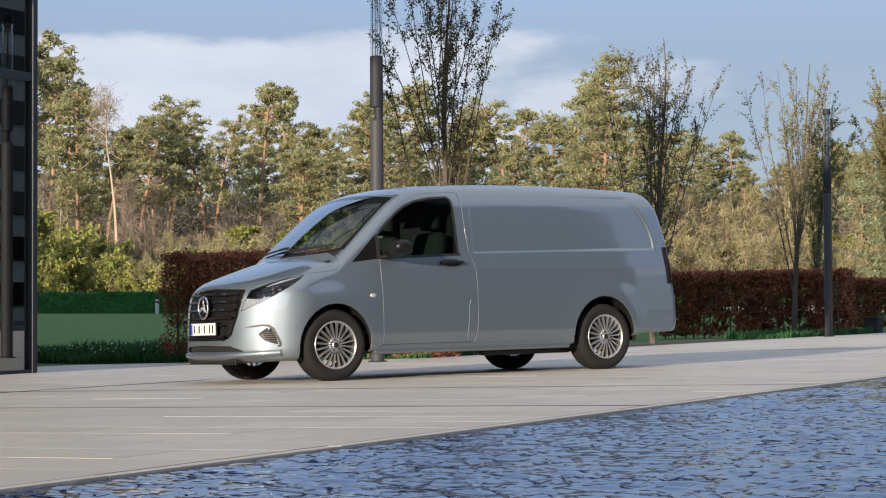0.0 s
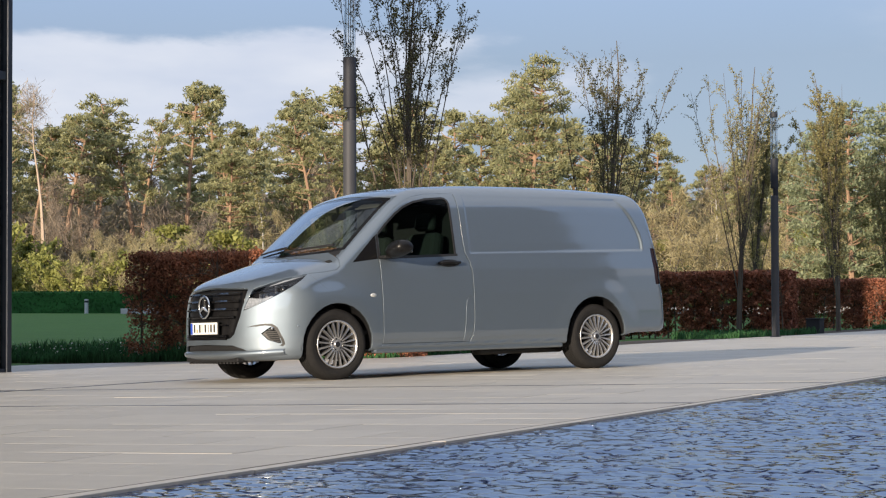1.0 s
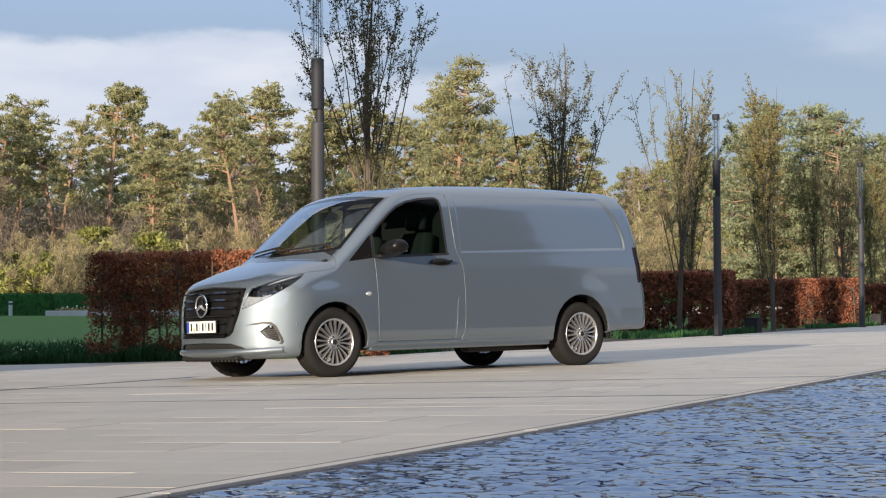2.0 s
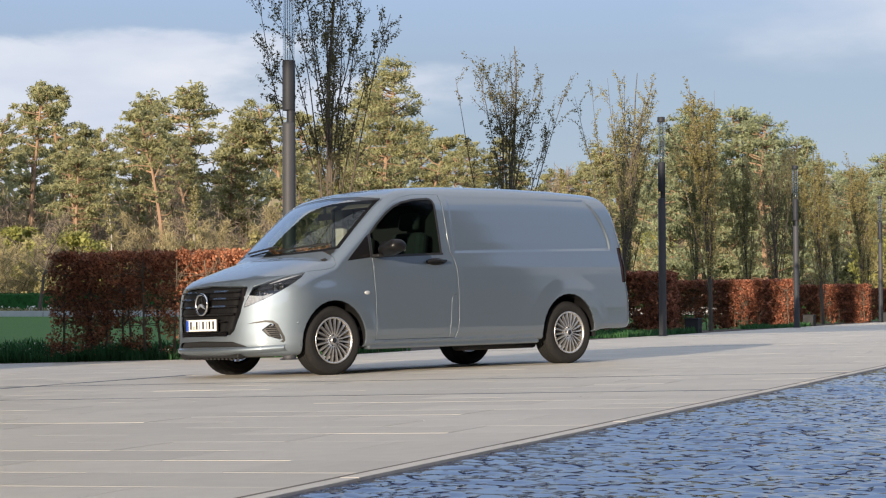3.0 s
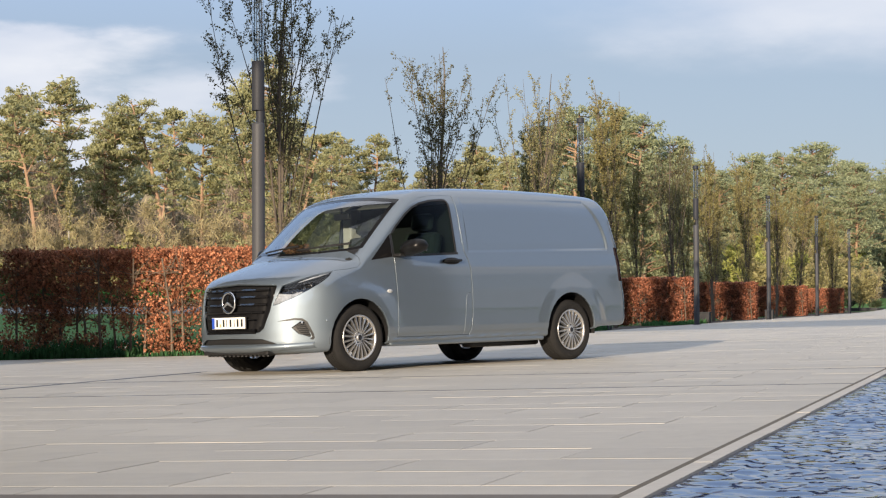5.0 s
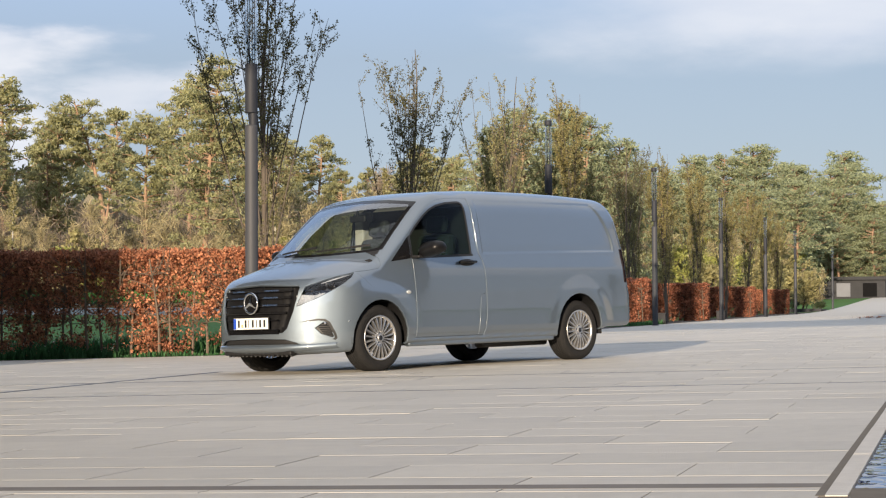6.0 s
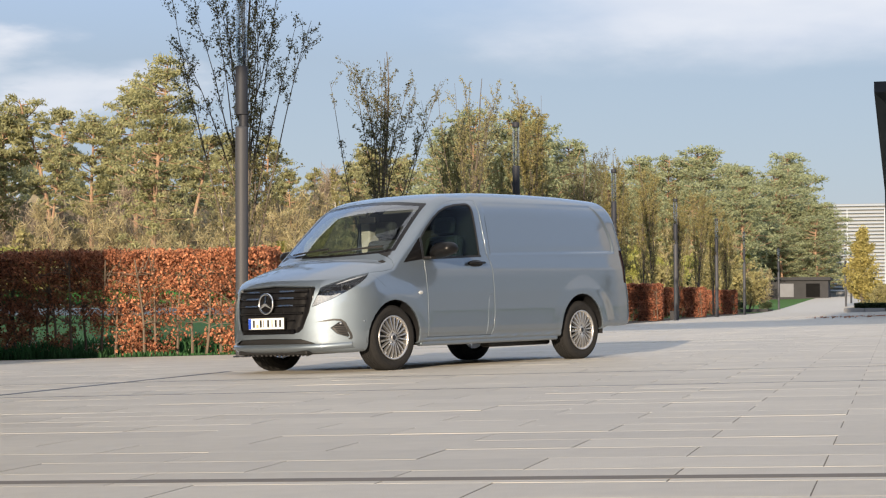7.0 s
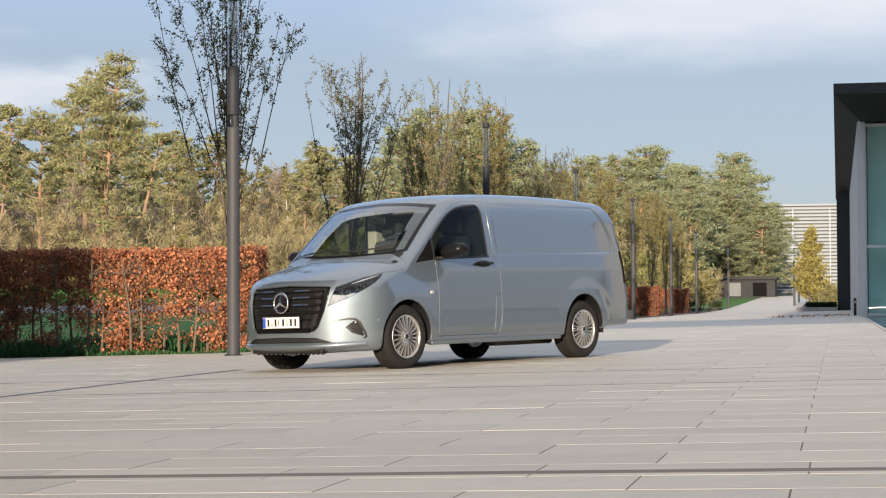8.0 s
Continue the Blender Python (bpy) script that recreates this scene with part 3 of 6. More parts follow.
plan_box("floor_slab", CONCRETE, 45.0, 96.0, -24.0, -10.26, -0.1, 0.1, 0.02, hall)
plan_box("back_wall", WALL, 45.0, 110.0, -24.4, -24.0, -0.1, 7.5, 0.02, hall)
roof_bm = bmesh.new()
ra0, ra1, rb0, rb1 = 41.0, 112.0, -26.0, -9.06
low = [roof_bm.verts.new(tuple(at(a, b, 7.45))) for a, b in ((ra0 + 3.6, rb1 - 1.0), (ra1 - 1, rb1 - 1.0), (ra1 - 1, rb0 + 1), (ra0 + 3.6, rb0 + 1))]
mid = [roof_bm.verts.new(tuple(at(a, b, 8.12))) for a, b in ((ra0, rb1), (ra1, rb1), (ra1, rb0), (ra0, rb0))]
top = [roof_bm.verts.new(tuple(at(a, b, 8.50))) for a, b in ((ra0, rb1), (ra1, rb1), (ra1, rb0), (ra0, rb0))]
roof_bm.faces.new(low[::-1])
roof_bm.faces.new(top)
for lo_r, hi_r in ((low, mid), (mid, top)):
    for k in range(4):
        roof_bm.faces.new((lo_r[k], lo_r[(k + 1) % 4], hi_r[(k + 1) % 4], hi_r[k]))
part("roof", roof_bm, CLAD, hall, "dark metal overhanging roof")
plan_box("end_pier", CLAD, 92.0, 95.0, -12.5, -9.12, -0.3, 7.6, 0.03, hall)

SLATE = material("slate_cladding", (0.155, 0.165, 0.19), 0.7, vary=0.4, scale=1.0)

# ---- houses across the pool, seen only mirrored in glass and paint ----
annex = thing("annex_building", Matrix(), "plain dark grey building across the pool", "building")
plan_box("wall", SLATE, -90.0, 3.4, -62.0, -40.0, -1.0, 21.0, 0.05, annex)
plan_box("roof", CLAD, -90.5, 4.0, -62.5, -39.4, 21.0, 21.7, 0.05, annex)
west = thing("west_building", Matrix(), "long dark grey building far behind the plaza", "building")
plan_box("wall", WALL, -176.0, -160.0, -140.0, 60.0, -1.0, 21.0, 0.05, west)
plan_box("roof", CLAD, -176.5, -159.5, -140.5, 60.5, 21.0, 21.8, 0.05, west)
block = thing("office_block", Matrix(), "grey rendered office block with rows of dark windows", "building")
plan_box("wall", WALL, 52.0, 160.0, -92.0, -72.0, -1.0, 28.0, 0.05, block)
plan_box("roof", CLAD, 51.5, 160.5, -92.5, -71.5, 28.0, 28.6, 0.05, block)
proto = None
for k in range(17):
    for s in range(8):
        p = at(56 + k * 6.3, -71.9, 1.6 + s * 3.3)
        if proto is None:
            b = bmesh.new()
            box(b, -2.95, 2.95, -0.1, 0.1, -0.75, 0.95, 0.03)
            proto = part("window", b, GLOSS_BLACK, block)
            w = proto
        else:
            w = new("window", proto.data)
            w.parent = block
        w.matrix_basis = pose(p.x, p.y, p.z, 0, 0, math.degrees(AX))

# ---- far buildings at the end of the path ----
far = thing("louvred_building", spot(288, -2, 1.6), "far white building behind horizontal metal louvres", "building")
b = bmesh.new()
box(b, 0, 14, -30, 14, -2, 15.2, 0.05)
part("wall", b, GREY, far)
slat = None
for k in range(25):
    z = 0.9 + k * 0.58
    if slat is None:
        b = bmesh.new()
        box(b, -0.35, 0.05, -30, 14, -0.13, 0.13, 0.02, Matrix())
        slat = part("louvre", b, SLAT, far)
        ob = slat
    else:
        ob = new("louvre", slat.data)
        ob.parent = far
    ob.matrix_basis = pose(-0.1, 0, z, 0, 25, 0)
for y in (-24, -18, -12, -6, 0, 6, 12):
    b = bmesh.new()
    box(b, -0.5, -0.3, y - 0.09, y + 0.09, -1, 14.3, 0.02)
    part("post", b, SLAT, far)
house = thing("dark_pavilion", spot(226, 7.0, 1.3), "far dark pavilion with openings between the trees", "building")
b = bmesh.new()
box(b, 0, 8, -8, 8, -1, 2.3, 0.05)
box(b, -0.4, 8.3, -8.3, 8.3, 2.3, 2.75, 0.05)
part("wall", b, CLAD, house)
for y in (-6, -2.6, 1.0, 4.6):
    b = bmesh.new()
    box(b, -0.08, 0.1, y - 0.9, y + 0.9, 0.1, 1.9, 0.03)
    part("opening", b, SLATE if y == -2.6 else GLOSS_BLACK, house)

# ---- the van ----
YC = 0.964  # half its width: its left side lies at y = 0, its nose points along -x


def table(pairs, smooth=0.0, lo=-1.2, hi=4.6):
    xs = np.linspace(lo, hi, 1200)
    ys = np.interp(xs, [p[0] for p in pairs], [p[1] for p in pairs])
    if smooth:
        n = max(1, int(smooth / (xs[1] - xs[0])))
        k = np.hanning(2 * n + 3)
        k /= k.sum()
        ys = np.convolve(np.pad(ys, n + 1, mode="edge"), k, mode="valid")
    return lambda x: np.interp(x, xs, ys)


ROOF_LINE = table([(-0.6, 0.72), (-0.3, 0.98), (0.0, 1.238), (0.3, 1.496), (0.55, 1.695), (0.75, 1.805), (0.95, 1.862), (1.2, 1.888), (1.6, 1.904), (2.0, 1.912), (2.6, 1.912), (3.2, 1.90),
                   (3.8, 1.872), (4.1, 1.85), (4.4, 1.82)], 0.16)
HOOD_LINE = table([(-1.1, 0.55), (-0.92, 0.77), (-0.84, 0.875), (-0.76, 0.935), (-0.6, 1.005), (-0.4, 1.075), (-0.2, 1.138), (0.0, 1.19), (0.2, 1.235), (0.4, 1.27)], 0.13)
CROWN = table([(-0.9, 0.02), (0.4, 0.02), (0.8, 0.03), (1.2, 0.05), (4.4, 0.05)], 0.3)
BOW = table([(-0.9, 0.22), (0.6, 0.22), (1.2, 0.1), (1.6, 0.0), (4.4, 0.0)], 0.3)
NOSE = table([(0.1, -0.72), (0.17, -0.80), (0.22, -0.86), (0.30, -0.895), (0.42, -0.90), (0.55, -0.895), (0.7, -0.882), (0.85, -0.85), (0.95, -0.81), (1.2, -0.65), (2.0, 0.2)], 0.04)
TAIL = table([(0.1, 4.1), (0.25, 4.17), (0.36, 4.225), (0.48, 4.245), (0.72, 4.24), (0.86, 4.21), (1.1, 4.195), (1.3, 4.16), (1.6, 4.085), (1.8, 4.01), (2.0, 3.9)], 0.05)
LEAN_IN = table([(0.1, 0.10), (0.2, 0.055), (0.28, 0.022), (0.33, 0.016), (0.42, 0.006), (0.6, 0.0), (0.8, 0.0), (0.95, 0.006), (1.04, 0.012), (1.10, 0.022), (1.18, 0.036), (1.3, 0.052),
                 (1.5, 0.085), (1.7, 0.122), (1.8, 0.142), (2.0, 0.19)], 0.03)
FLOOR_LINE = table([(-1, 0.2), (-0.5, 0.2), (0.4, 0.262), (2.8, 0.27), (3.5, 0.32), (3.7, 0.365), (4.4, 0.37)], 0.08)


JOINT_Z = [0.32, 0.42, 0.52, 0.8, 1.02, 1.12, 1.2, 1.3, 1.6, 1.845]
JOINT_X = [1.545, 1.578, 1.59, 1.592, 1.585, 1.56, 1.52, 1.508, 1.498, 1.495]


def smax(a, b, k):
    h = np.maximum(k - np.abs(a - b), 0) / k
    return np.maximum(a, b) + h * h * k * 0.25


def step(x, lo, hi):
    t = np.clip((x - lo) / (hi - lo), 0, 1)
    return t * t * (3 - 2 * t)


def hull(x, y, z):
    """Below zero inside the van's body."""
    n = np.minimum(np.abs(y - YC) / 0.95, 1.25)
    off = LEAN_IN(z)
    off = off + 0.055 * step(x, 0.75, -0.15) * step(z, 0.72, 1.08)
    off = off + 0.040 * step(x, 3.3, 4.35) ** 1.5 + 0.02 * step(x, 1.2, -0.2) * step(z, 1.15, 1.5)
    # flares round the wheel arches
    for cx, r in ((0.0, 0.42), (3.2, 0.43)):
        d = np.hypot(x - cx, (z - 0.335) * 0.97)
        off = off - 0.010 * step(d, r + 0.19, r + 0.0) * step(z, 0.15, 0.45)
    # flat blank of the cargo side, set in, and the shoulder under it
    low = 1.205 + 0.03 * np.clip((x - 1.6) / 1.9, 0, 1.2)
    end = 3.89 - 0.26 * np.clip((z - 1.29) / 0.48, 0, 1.3) ** 1.7
    inside = step(x, 1.578, 1.594) * step(end - x, -0.006, 0.028) * step(z, low - 0.022, low + 0.010) * step(1.775 - z, -0.016, 0.016)
    off = off + (0.0055 + 0.0155 * step(x, 2.5, 3.95)) * inside
    off = off + 0.007 * step(z, 0.30, 0.318) * step(z, 0.372, 0.34) * step(x, 0.3, 0.5) * step(x, 2.9, 2.7)
    side = np.abs(y - YC) - (YC - off)
    cabin = ROOF_LINE(x - BOW(x) * n * n) - CROWN(x) * n ** 2.4
    hood = HOOD_LINE(x - 0.05 * n * n) - 0.115 * n ** 2.6
    top = z - np.maximum(cabin, hood)
    front = NOSE(z) + 0.50 * n ** 3.3 - x
    # the bumper's lower lip stands forward of the intake
    rear = x - (TAIL(z) - 0.08 * n ** 4)
    under = FLOOR_LINE(x) - z
    k = 0.09 + 0.16 * step(x, 0.75, 1.5)
    f = smax(top, side, k)
    f = smax(f, front * 0.9, 0.09)
    f = smax(f, rear, 0.10)
    return smax(f, under, 0.05)


def skin(x=None, y=None, z=None, s=None, inset=0.0):
    """A point of the left of the body: seen from the side (x, z), from the front (y, z) or from the front corner (s, z)."""
    if s is not None:
        base, way = Vector((s * math.sqrt(0.5), -s * math.sqrt(0.5), z)), Vector((-math.sqrt(0.5), -math.sqrt(0.5), 0))
        lo, hi = -1.2, 2.0
    elif x is not None:
        base, way = Vector((x, YC, z)), Vector((0, -1, 0))
        lo, hi = 0.0, 1.5
    else:
        base, way = Vector((0.3, y, z)), Vector((-1, 0, 0))
        lo, hi = 0.0, 2.0
    for _ in range(30):
        mid = (lo + hi) / 2
        p = base + way * mid
        if float(hull(p.x, p.y, p.z)) > 0:
            hi = mid
        else:
            lo = mid
    p = base + way * lo
    n = Vector(hull_normal(np.array([p]))[0])
    return p - n * inset, n


def hull_normal(p):
    e = 0.005
    g = np.stack([hull(p[:, 0] + e, p[:, 1], p[:, 2]) - hull(p[:, 0] - e, p[:, 1], p[:, 2]),
                  hull(p[:, 0], p[:, 1] + e, p[:, 2]) - hull(p[:, 0], p[:, 1] - e, p[:, 2]),
                  hull(p[:, 0], p[:, 1], p[:, 2] + e) - hull(p[:, 0], p[:, 1], p[:, 2] - e)], 1)
    return g / np.maximum(np.linalg.norm(g, axis=1, keepdims=True), 1e-9)


def shell():
    """The left half of the body, as a grid of rays cast out from the van's spine."""
    x0, x1, turns = 0.05, 3.45, 270
    rows = [(x0, 0.80, a) for a in np.linspace(-math.pi / 2 + 0.02, 0, 76)[:-1]]
    rows += [(x, 0.80 + 0.28 * (x - x0) / (x1 - x0), 0.0) for x in np.linspace(x0, x1, 280)]
    turned = np.concatenate([np.linspace(0, 0.17, 9)[1:], np.linspace(0.17, 0.52, 64)[1:], np.linspace(0.52, math.pi / 2 - 0.02, 44)[1:]])
    rows += [(x1, 1.08, a) for a in turned]
    th = np.linspace(-math.pi / 2, math.pi / 2, turns)
    c, s = np.cos(th), np.sin(th)
    org, way = [], []
    for x, z, a in rows:
        org.append(np.stack([np.full(turns, x), np.full(turns, YC), np.full(turns, z)], 1))
        way.append(np.stack([np.full(turns, math.sin(a)), -math.cos(a) * c, math.cos(a) * s], 1))
    org, way = np.concatenate(org), np.concatenate(way)
    lo, hi = np.zeros(len(org)), np.full(len(org), 3.0)
    for _ in range(34):
        mid = (lo + hi) / 2
        p = org + way * mid[:, None]
        out = hull(p[:, 0], p[:, 1], p[:, 2]) > 0
        hi, lo = np.where(out, mid, hi), np.where(out, lo, mid)
    p = org + way * ((lo + hi) / 2)[:, None]
    bm = bmesh.new()
    vs = [bm.verts.new(q) for q in p]
    n = len(rows)
    for i in range(n - 1):
        for j in range(turns - 1):
            bm.faces.new((vs[i * turns + j], vs[(i + 1) * turns + j], vs[(i + 1) * turns + j + 1], vs[i * turns + j + 1]))
    return bm


E1_SIDE, E2_UP = Vector((1, 0, 0)), Vector((0, 0, 1))
E1_FRONT = Vector((0, 1, 0))
E1_OBLIQUE = Vector((math.sqrt(0.5), -math.sqrt(0.5), 0))


def cut(bm, poly, e1, layer, code, keep=None, only=0):
    """Cuts a convex outline, given along e1 and up, through the faces of a region and marks those inside."""
    pts = [e1 * p[0] + E2_UP * p[1] for p in poly]
    area = sum(a[0] * b[1] - b[0] * a[1] for a, b in zip(poly, poly[1:] + poly[:1]))
    if area < 0:
        pts.reverse()
    us, zs = [p[0] for p in poly], [p[1] for p in poly]
    lo, hi = (min(us) - 0.05, min(zs) - 0.05), (max(us) + 0.05, max(zs) + 0.05)
    faces = []
    for f in bm.faces:
        if f[layer] != only:
            continue
        c = f.calc_center_median()
        if lo[0] < c.dot(e1) < hi[0] and lo[1] < c.z < hi[1] and (keep is None or keep(c)):
            faces.append(f)
    out = e1.cross(E2_UP)
    for a, b in zip(pts, pts[1:] + pts[:1]):
        no = (b - a).cross(out).normalized()  # points out of the outline
        if no.dot(sum(pts, Vector()) / len(pts) - a) > 0:
            no = -no
        geom = list({v for f in faces for v in f.verts}) + list({e for f in faces for e in f.edges}) + faces
        r = bmesh.ops.bisect_plane(bm, geom=geom, dist=0.0004, plane_co=a, plane_no=no)
        got = {f for f in r["geom"] if isinstance(f, bmesh.types.BMFace)} | {f for f in faces if f.is_valid}
        faces = [f for f in got if (f.calc_center_median() - a).dot(no) < 0]
    for f in faces:
        f[layer] = code


def strip(line, w):
    """Convex pieces of a band of width w along a line."""
    out = []
    for (x0, z0), (x1, z1) in zip(line, line[1:]):
        d = math.hypot(x1 - x0, z1 - z0)
        tx, tz = (x1 - x0) / d, (z1 - z0) / d
        nx, nz = -tz * w / 2, tx * w / 2
        e = w * 0.3
        out.append([(x0 - tx * e + nx, z0 - tz * e + nz), (x0 - tx * e - nx, z0 - tz * e - nz), (x1 + tx * e - nx, z1 + tz * e - nz), (x1 + tx * e + nx, z1 + tz * e + nz)])
    return out


def circle(cx, cz, rx, rz, n=28):
    return [(cx + rx * math.cos(2 * math.pi * k / n), cz + rz * math.sin(2 * math.pi * k / n)) for k in range(n)]


BODY, DOOR, SCREEN, GLASS_DOOR, GLASS_QUARTER, BONNET, GRILLE, HEADLAMP, ARCH, GAP, FOG, INTAKE, TAIL_LAMP, BUMPER, ROOF, CARGO, FRAME, SEAL_STRIP, COWL, GLAZING = range(20)

bm = shell()
reg = bm.faces.layers.int.new("region")
lefty = lambda c: c.y < 0.45
nosey = lambda c: c.x < -0.25
# wheel arches
cut(bm, circle(-0.005, 0.335, 0.385, 0.392), E1_SIDE, reg, ARCH, lefty)
cut(bm, [(-0.39, 0.1), (0.372, 0.1), (0.376, 0.335), (-0.388, 0.335)], E1_SIDE, reg, ARCH, lefty)
cut(bm, circle(3.165, 0.345, 0.395, 0.41), E1_SIDE, reg, ARCH, lefty)
cut(bm, [(2.775, 0.1), (3.555, 0.1), (3.558, 0.345), (2.772, 0.345)], E1_SIDE, reg, ARCH, lefty)
for q in strip([(1.400, 1.18), (1.394, 1.69), (1.384, 1.724), (1.36, 1.742), (1.325, 1.748), (1.12, 1.733), (0.96, 1.701), (0.84, 1.651), (0.735, 1.583), (0.60, 1.469), (0.524, 1.392)], 0.02):
    cut(bm, q, E1_SIDE, reg, SEAL_STRIP, lefty)
# glass of the front door, the small quarter pane, and the black frame round them
cut(bm, [(0.512, 1.163), (1.408, 1.190), (1.402, 1.69), (1.392, 1.728), (1.365, 1.750), (1.325, 1.757), (1.12, 1.742), (0.96, 1.710), (0.84, 1.660), (0.735, 1.592), (0.60, 1.478), (0.522, 1.398), (0.512, 1.38)], E1_SIDE, reg, GLASS_DOOR, lefty)
cut(bm, [(0.205, 1.108), (0.482, 1.140), (0.482, 1.368), (0.462, 1.355)], E1_SIDE, reg, GLASS_QUARTER, lefty)
cut(bm, [(0.49, 1.136), (1.425, 1.168), (1.425, 1.192), (0.49, 1.164)], E1_SIDE, reg, SEAL_STRIP, lefty)
cut(bm, [(0.484, 1.140), (0.511, 1.160), (0.511, 1.385), (0.484, 1.372)], E1_SIDE, reg, SEAL_STRIP, lefty)
# windscreen
cut(bm, [(0.98, 1.188), (0.60, 1.196), (0.30, 1.212), (0.150, 1.235), (0.188, 1.50), (0.222, 1.735), (0.245, 1.752), (0.60, 1.785), (0.98, 1.80)], E1_FRONT, reg, SCREEN, lambda c: -0.2 < c.x < 1.0)
# clear glass within the windscreen's black border
cut(bm, [(0.98, 1.215), (0.60, 1.223), (0.32, 1.240), (0.200, 1.262), (0.236, 1.50), (0.264, 1.698), (0.29, 1.722), (0.60, 1.752), (0.98, 1.766)], E1_FRONT, reg, GLAZING, lambda c: -0.2 < c.x < 1.0, only=SCREEN)
# grille, intake, lamps
cut(bm, [(0.97, 0.398), (0.62, 0.402), (0.54, 0.415), (0.492, 0.455), (0.432, 0.62), (0.402, 0.78), (0.402, 0.862), (0.425, 0.882), (0.97, 0.905)], E1_FRONT, reg, GRILLE, nosey)
cut(bm, [(0.97, 0.292), (0.36, 0.292), (0.41, 0.318), (0.52, 0.352), (0.97, 0.362)], E1_FRONT, reg, INTAKE, nosey)
cut(bm, [(-0.862, 0.668), (-0.846, 0.70), (-0.808, 0.858), (-0.60, 0.925), (-0.44, 0.972), (-0.262, 1.008), (-0.29, 0.955), (-0.36, 0.895), (-0.50, 0.815), (-0.66, 0.740), (-0.80, 0.686)], E1_OBLIQUE, reg, HEADLAMP, nosey)
cut(bm, [(-0.675, 0.455), (-0.585, 0.515), (-0.545, 0.505), (-0.50, 0.42), (-0.478, 0.365), (-0.50, 0.357), (-0.61, 0.392)], E1_OBLIQUE, reg, FOG, nosey)
for q in ([(-0.835, 0.514), (-0.74, 0.534), (-0.73, 0.520)], [(-0.74, 0.534), (-0.64, 0.548), (-0.63, 0.528), (-0.73, 0.518)], [(-0.64, 0.548), (-0.565, 0.543), (-0.575, 0.520), (-0.63, 0.527)],
          [(-0.565, 0.543), (-0.515, 0.51), (-0.543, 0.495), (-0.577, 0.520)], [(-0.515, 0.51), (-0.455, 0.39), (-0.487, 0.395), (-0.545, 0.497)], [(-0.455, 0.39), (-0.447, 0.35), (-0.475, 0.357), (-0.487, 0.395)],
          [(-0.447, 0.35), (-0.465, 0.33), (-0.50, 0.338), (-0.475, 0.358)]):
    cut(bm, q, E1_OBLIQUE, reg, FRAME, nosey)
cut(bm, [(4.03, 0.87), (4.4, 0.87), (4.4, 1.25), (3.995, 1.255)], E1_SIDE, reg, TAIL_LAMP, lambda c: c.y < 0.27 and c.x > 3.9)
# joints between the panels
REAR_EDGE = [(1.495, 1.79), (1.498, 1.60), (1.508, 1.30), (1.52, 1.20), (1.56, 1.12), (1.585, 1.02), (1.592, 0.80), (1.590, 0.52), (1.578, 0.42), (1.545, 0.325)]
FRONT_EDGE = [(0.498, 1.132), (0.500, 0.95), (0.506, 0.70), (0.505, 0.42), (0.500, 0.325)]
for q in strip(REAR_EDGE, 0.013) + strip(FRONT_EDGE, 0.012) + strip([(0.50, 0.325), (1.545, 0.325)], 0.010):
    cut(bm, q, E1_SIDE, reg, GAP, lefty)
for q in strip([(1.575, 0.765), (1.53, 0.762), (1.503, 0.735), (1.492, 0.66), (1.482, 0.50), (1.462, 0.335)], 0.009):
    cut(bm, q, E1_SIDE, reg, GAP, lefty)
for q in strip([(-0.262, 1.008), (-0.10, 1.020), (0.03, 1.040), (0.070, 1.075), (0.085, 1.14), (0.088, 1.21)], 0.006):
    cut(bm, q, E1_SIDE, reg, GAP, lambda c: c.y < 0.34 and c.z > 0.9)
for q in strip([(-0.262, 0.992), (-0.16, 0.90), (-0.12, 0.86)], 0.004) + strip([(0.497, 0.32), (0.495, 0.24)], 0.006):
    cut(bm, q, E1_SIDE, reg, GAP, lefty)

for q in strip([(0.489, 1.405), (0.585, 1.512), (0.725, 1.632), (0.84, 1.706), (0.96, 1.755), (1.12, 1.785), (1.32, 1.795), (1.49, 1.796)], 0.005):
    cut(bm, q, E1_SIDE, reg, GAP, lefty)

# what is left goes to the panels by where it lies
DOOR_X = lambda z: float(np.interp(z, JOINT_Z, JOINT_X))
for f in bm.faces:
    if f[reg] != BODY:
        continue
    c = f.calc_center_median()
    bonnet_edge = float(np.interp(c.x, [-0.9, -0.75, -0.262, -0.10, 0.03, 0.07, 0.088], [0.86, 0.872, 1.008, 1.02, 1.04, 1.075, 1.21]))
    if c.x < 0.088 and c.z > bonnet_edge and (c.x > -0.70 or c.z > 0.885):
        f[reg] = BONNET
    elif 0.085 < c.x < 0.6 and c.y > 0.17 and 1.1 < c.z < float(np.interp(c.y, [0.15, 0.3, 0.6, 0.98], [1.235, 1.212, 1.196, 1.188])) + 0.003:
        f[reg] = COWL
    elif 0.50 < c.x < DOOR_X(c.z) and 0.325 < c.z < 1.80 and c.y < 0.35:
        f[reg] = DOOR
    elif c.z > 1.80 or (c.x > 0.7 and c.y > 0.35 and c.z > 1.6 and c.x < 4.0):
        f[reg] = ROOF
    elif c.x < -0.12 and c.z < 0.95:
        f[reg] = BUMPER
    elif c.x >= 1.5 and c.z > 0.3:
        f[reg] = CARGO


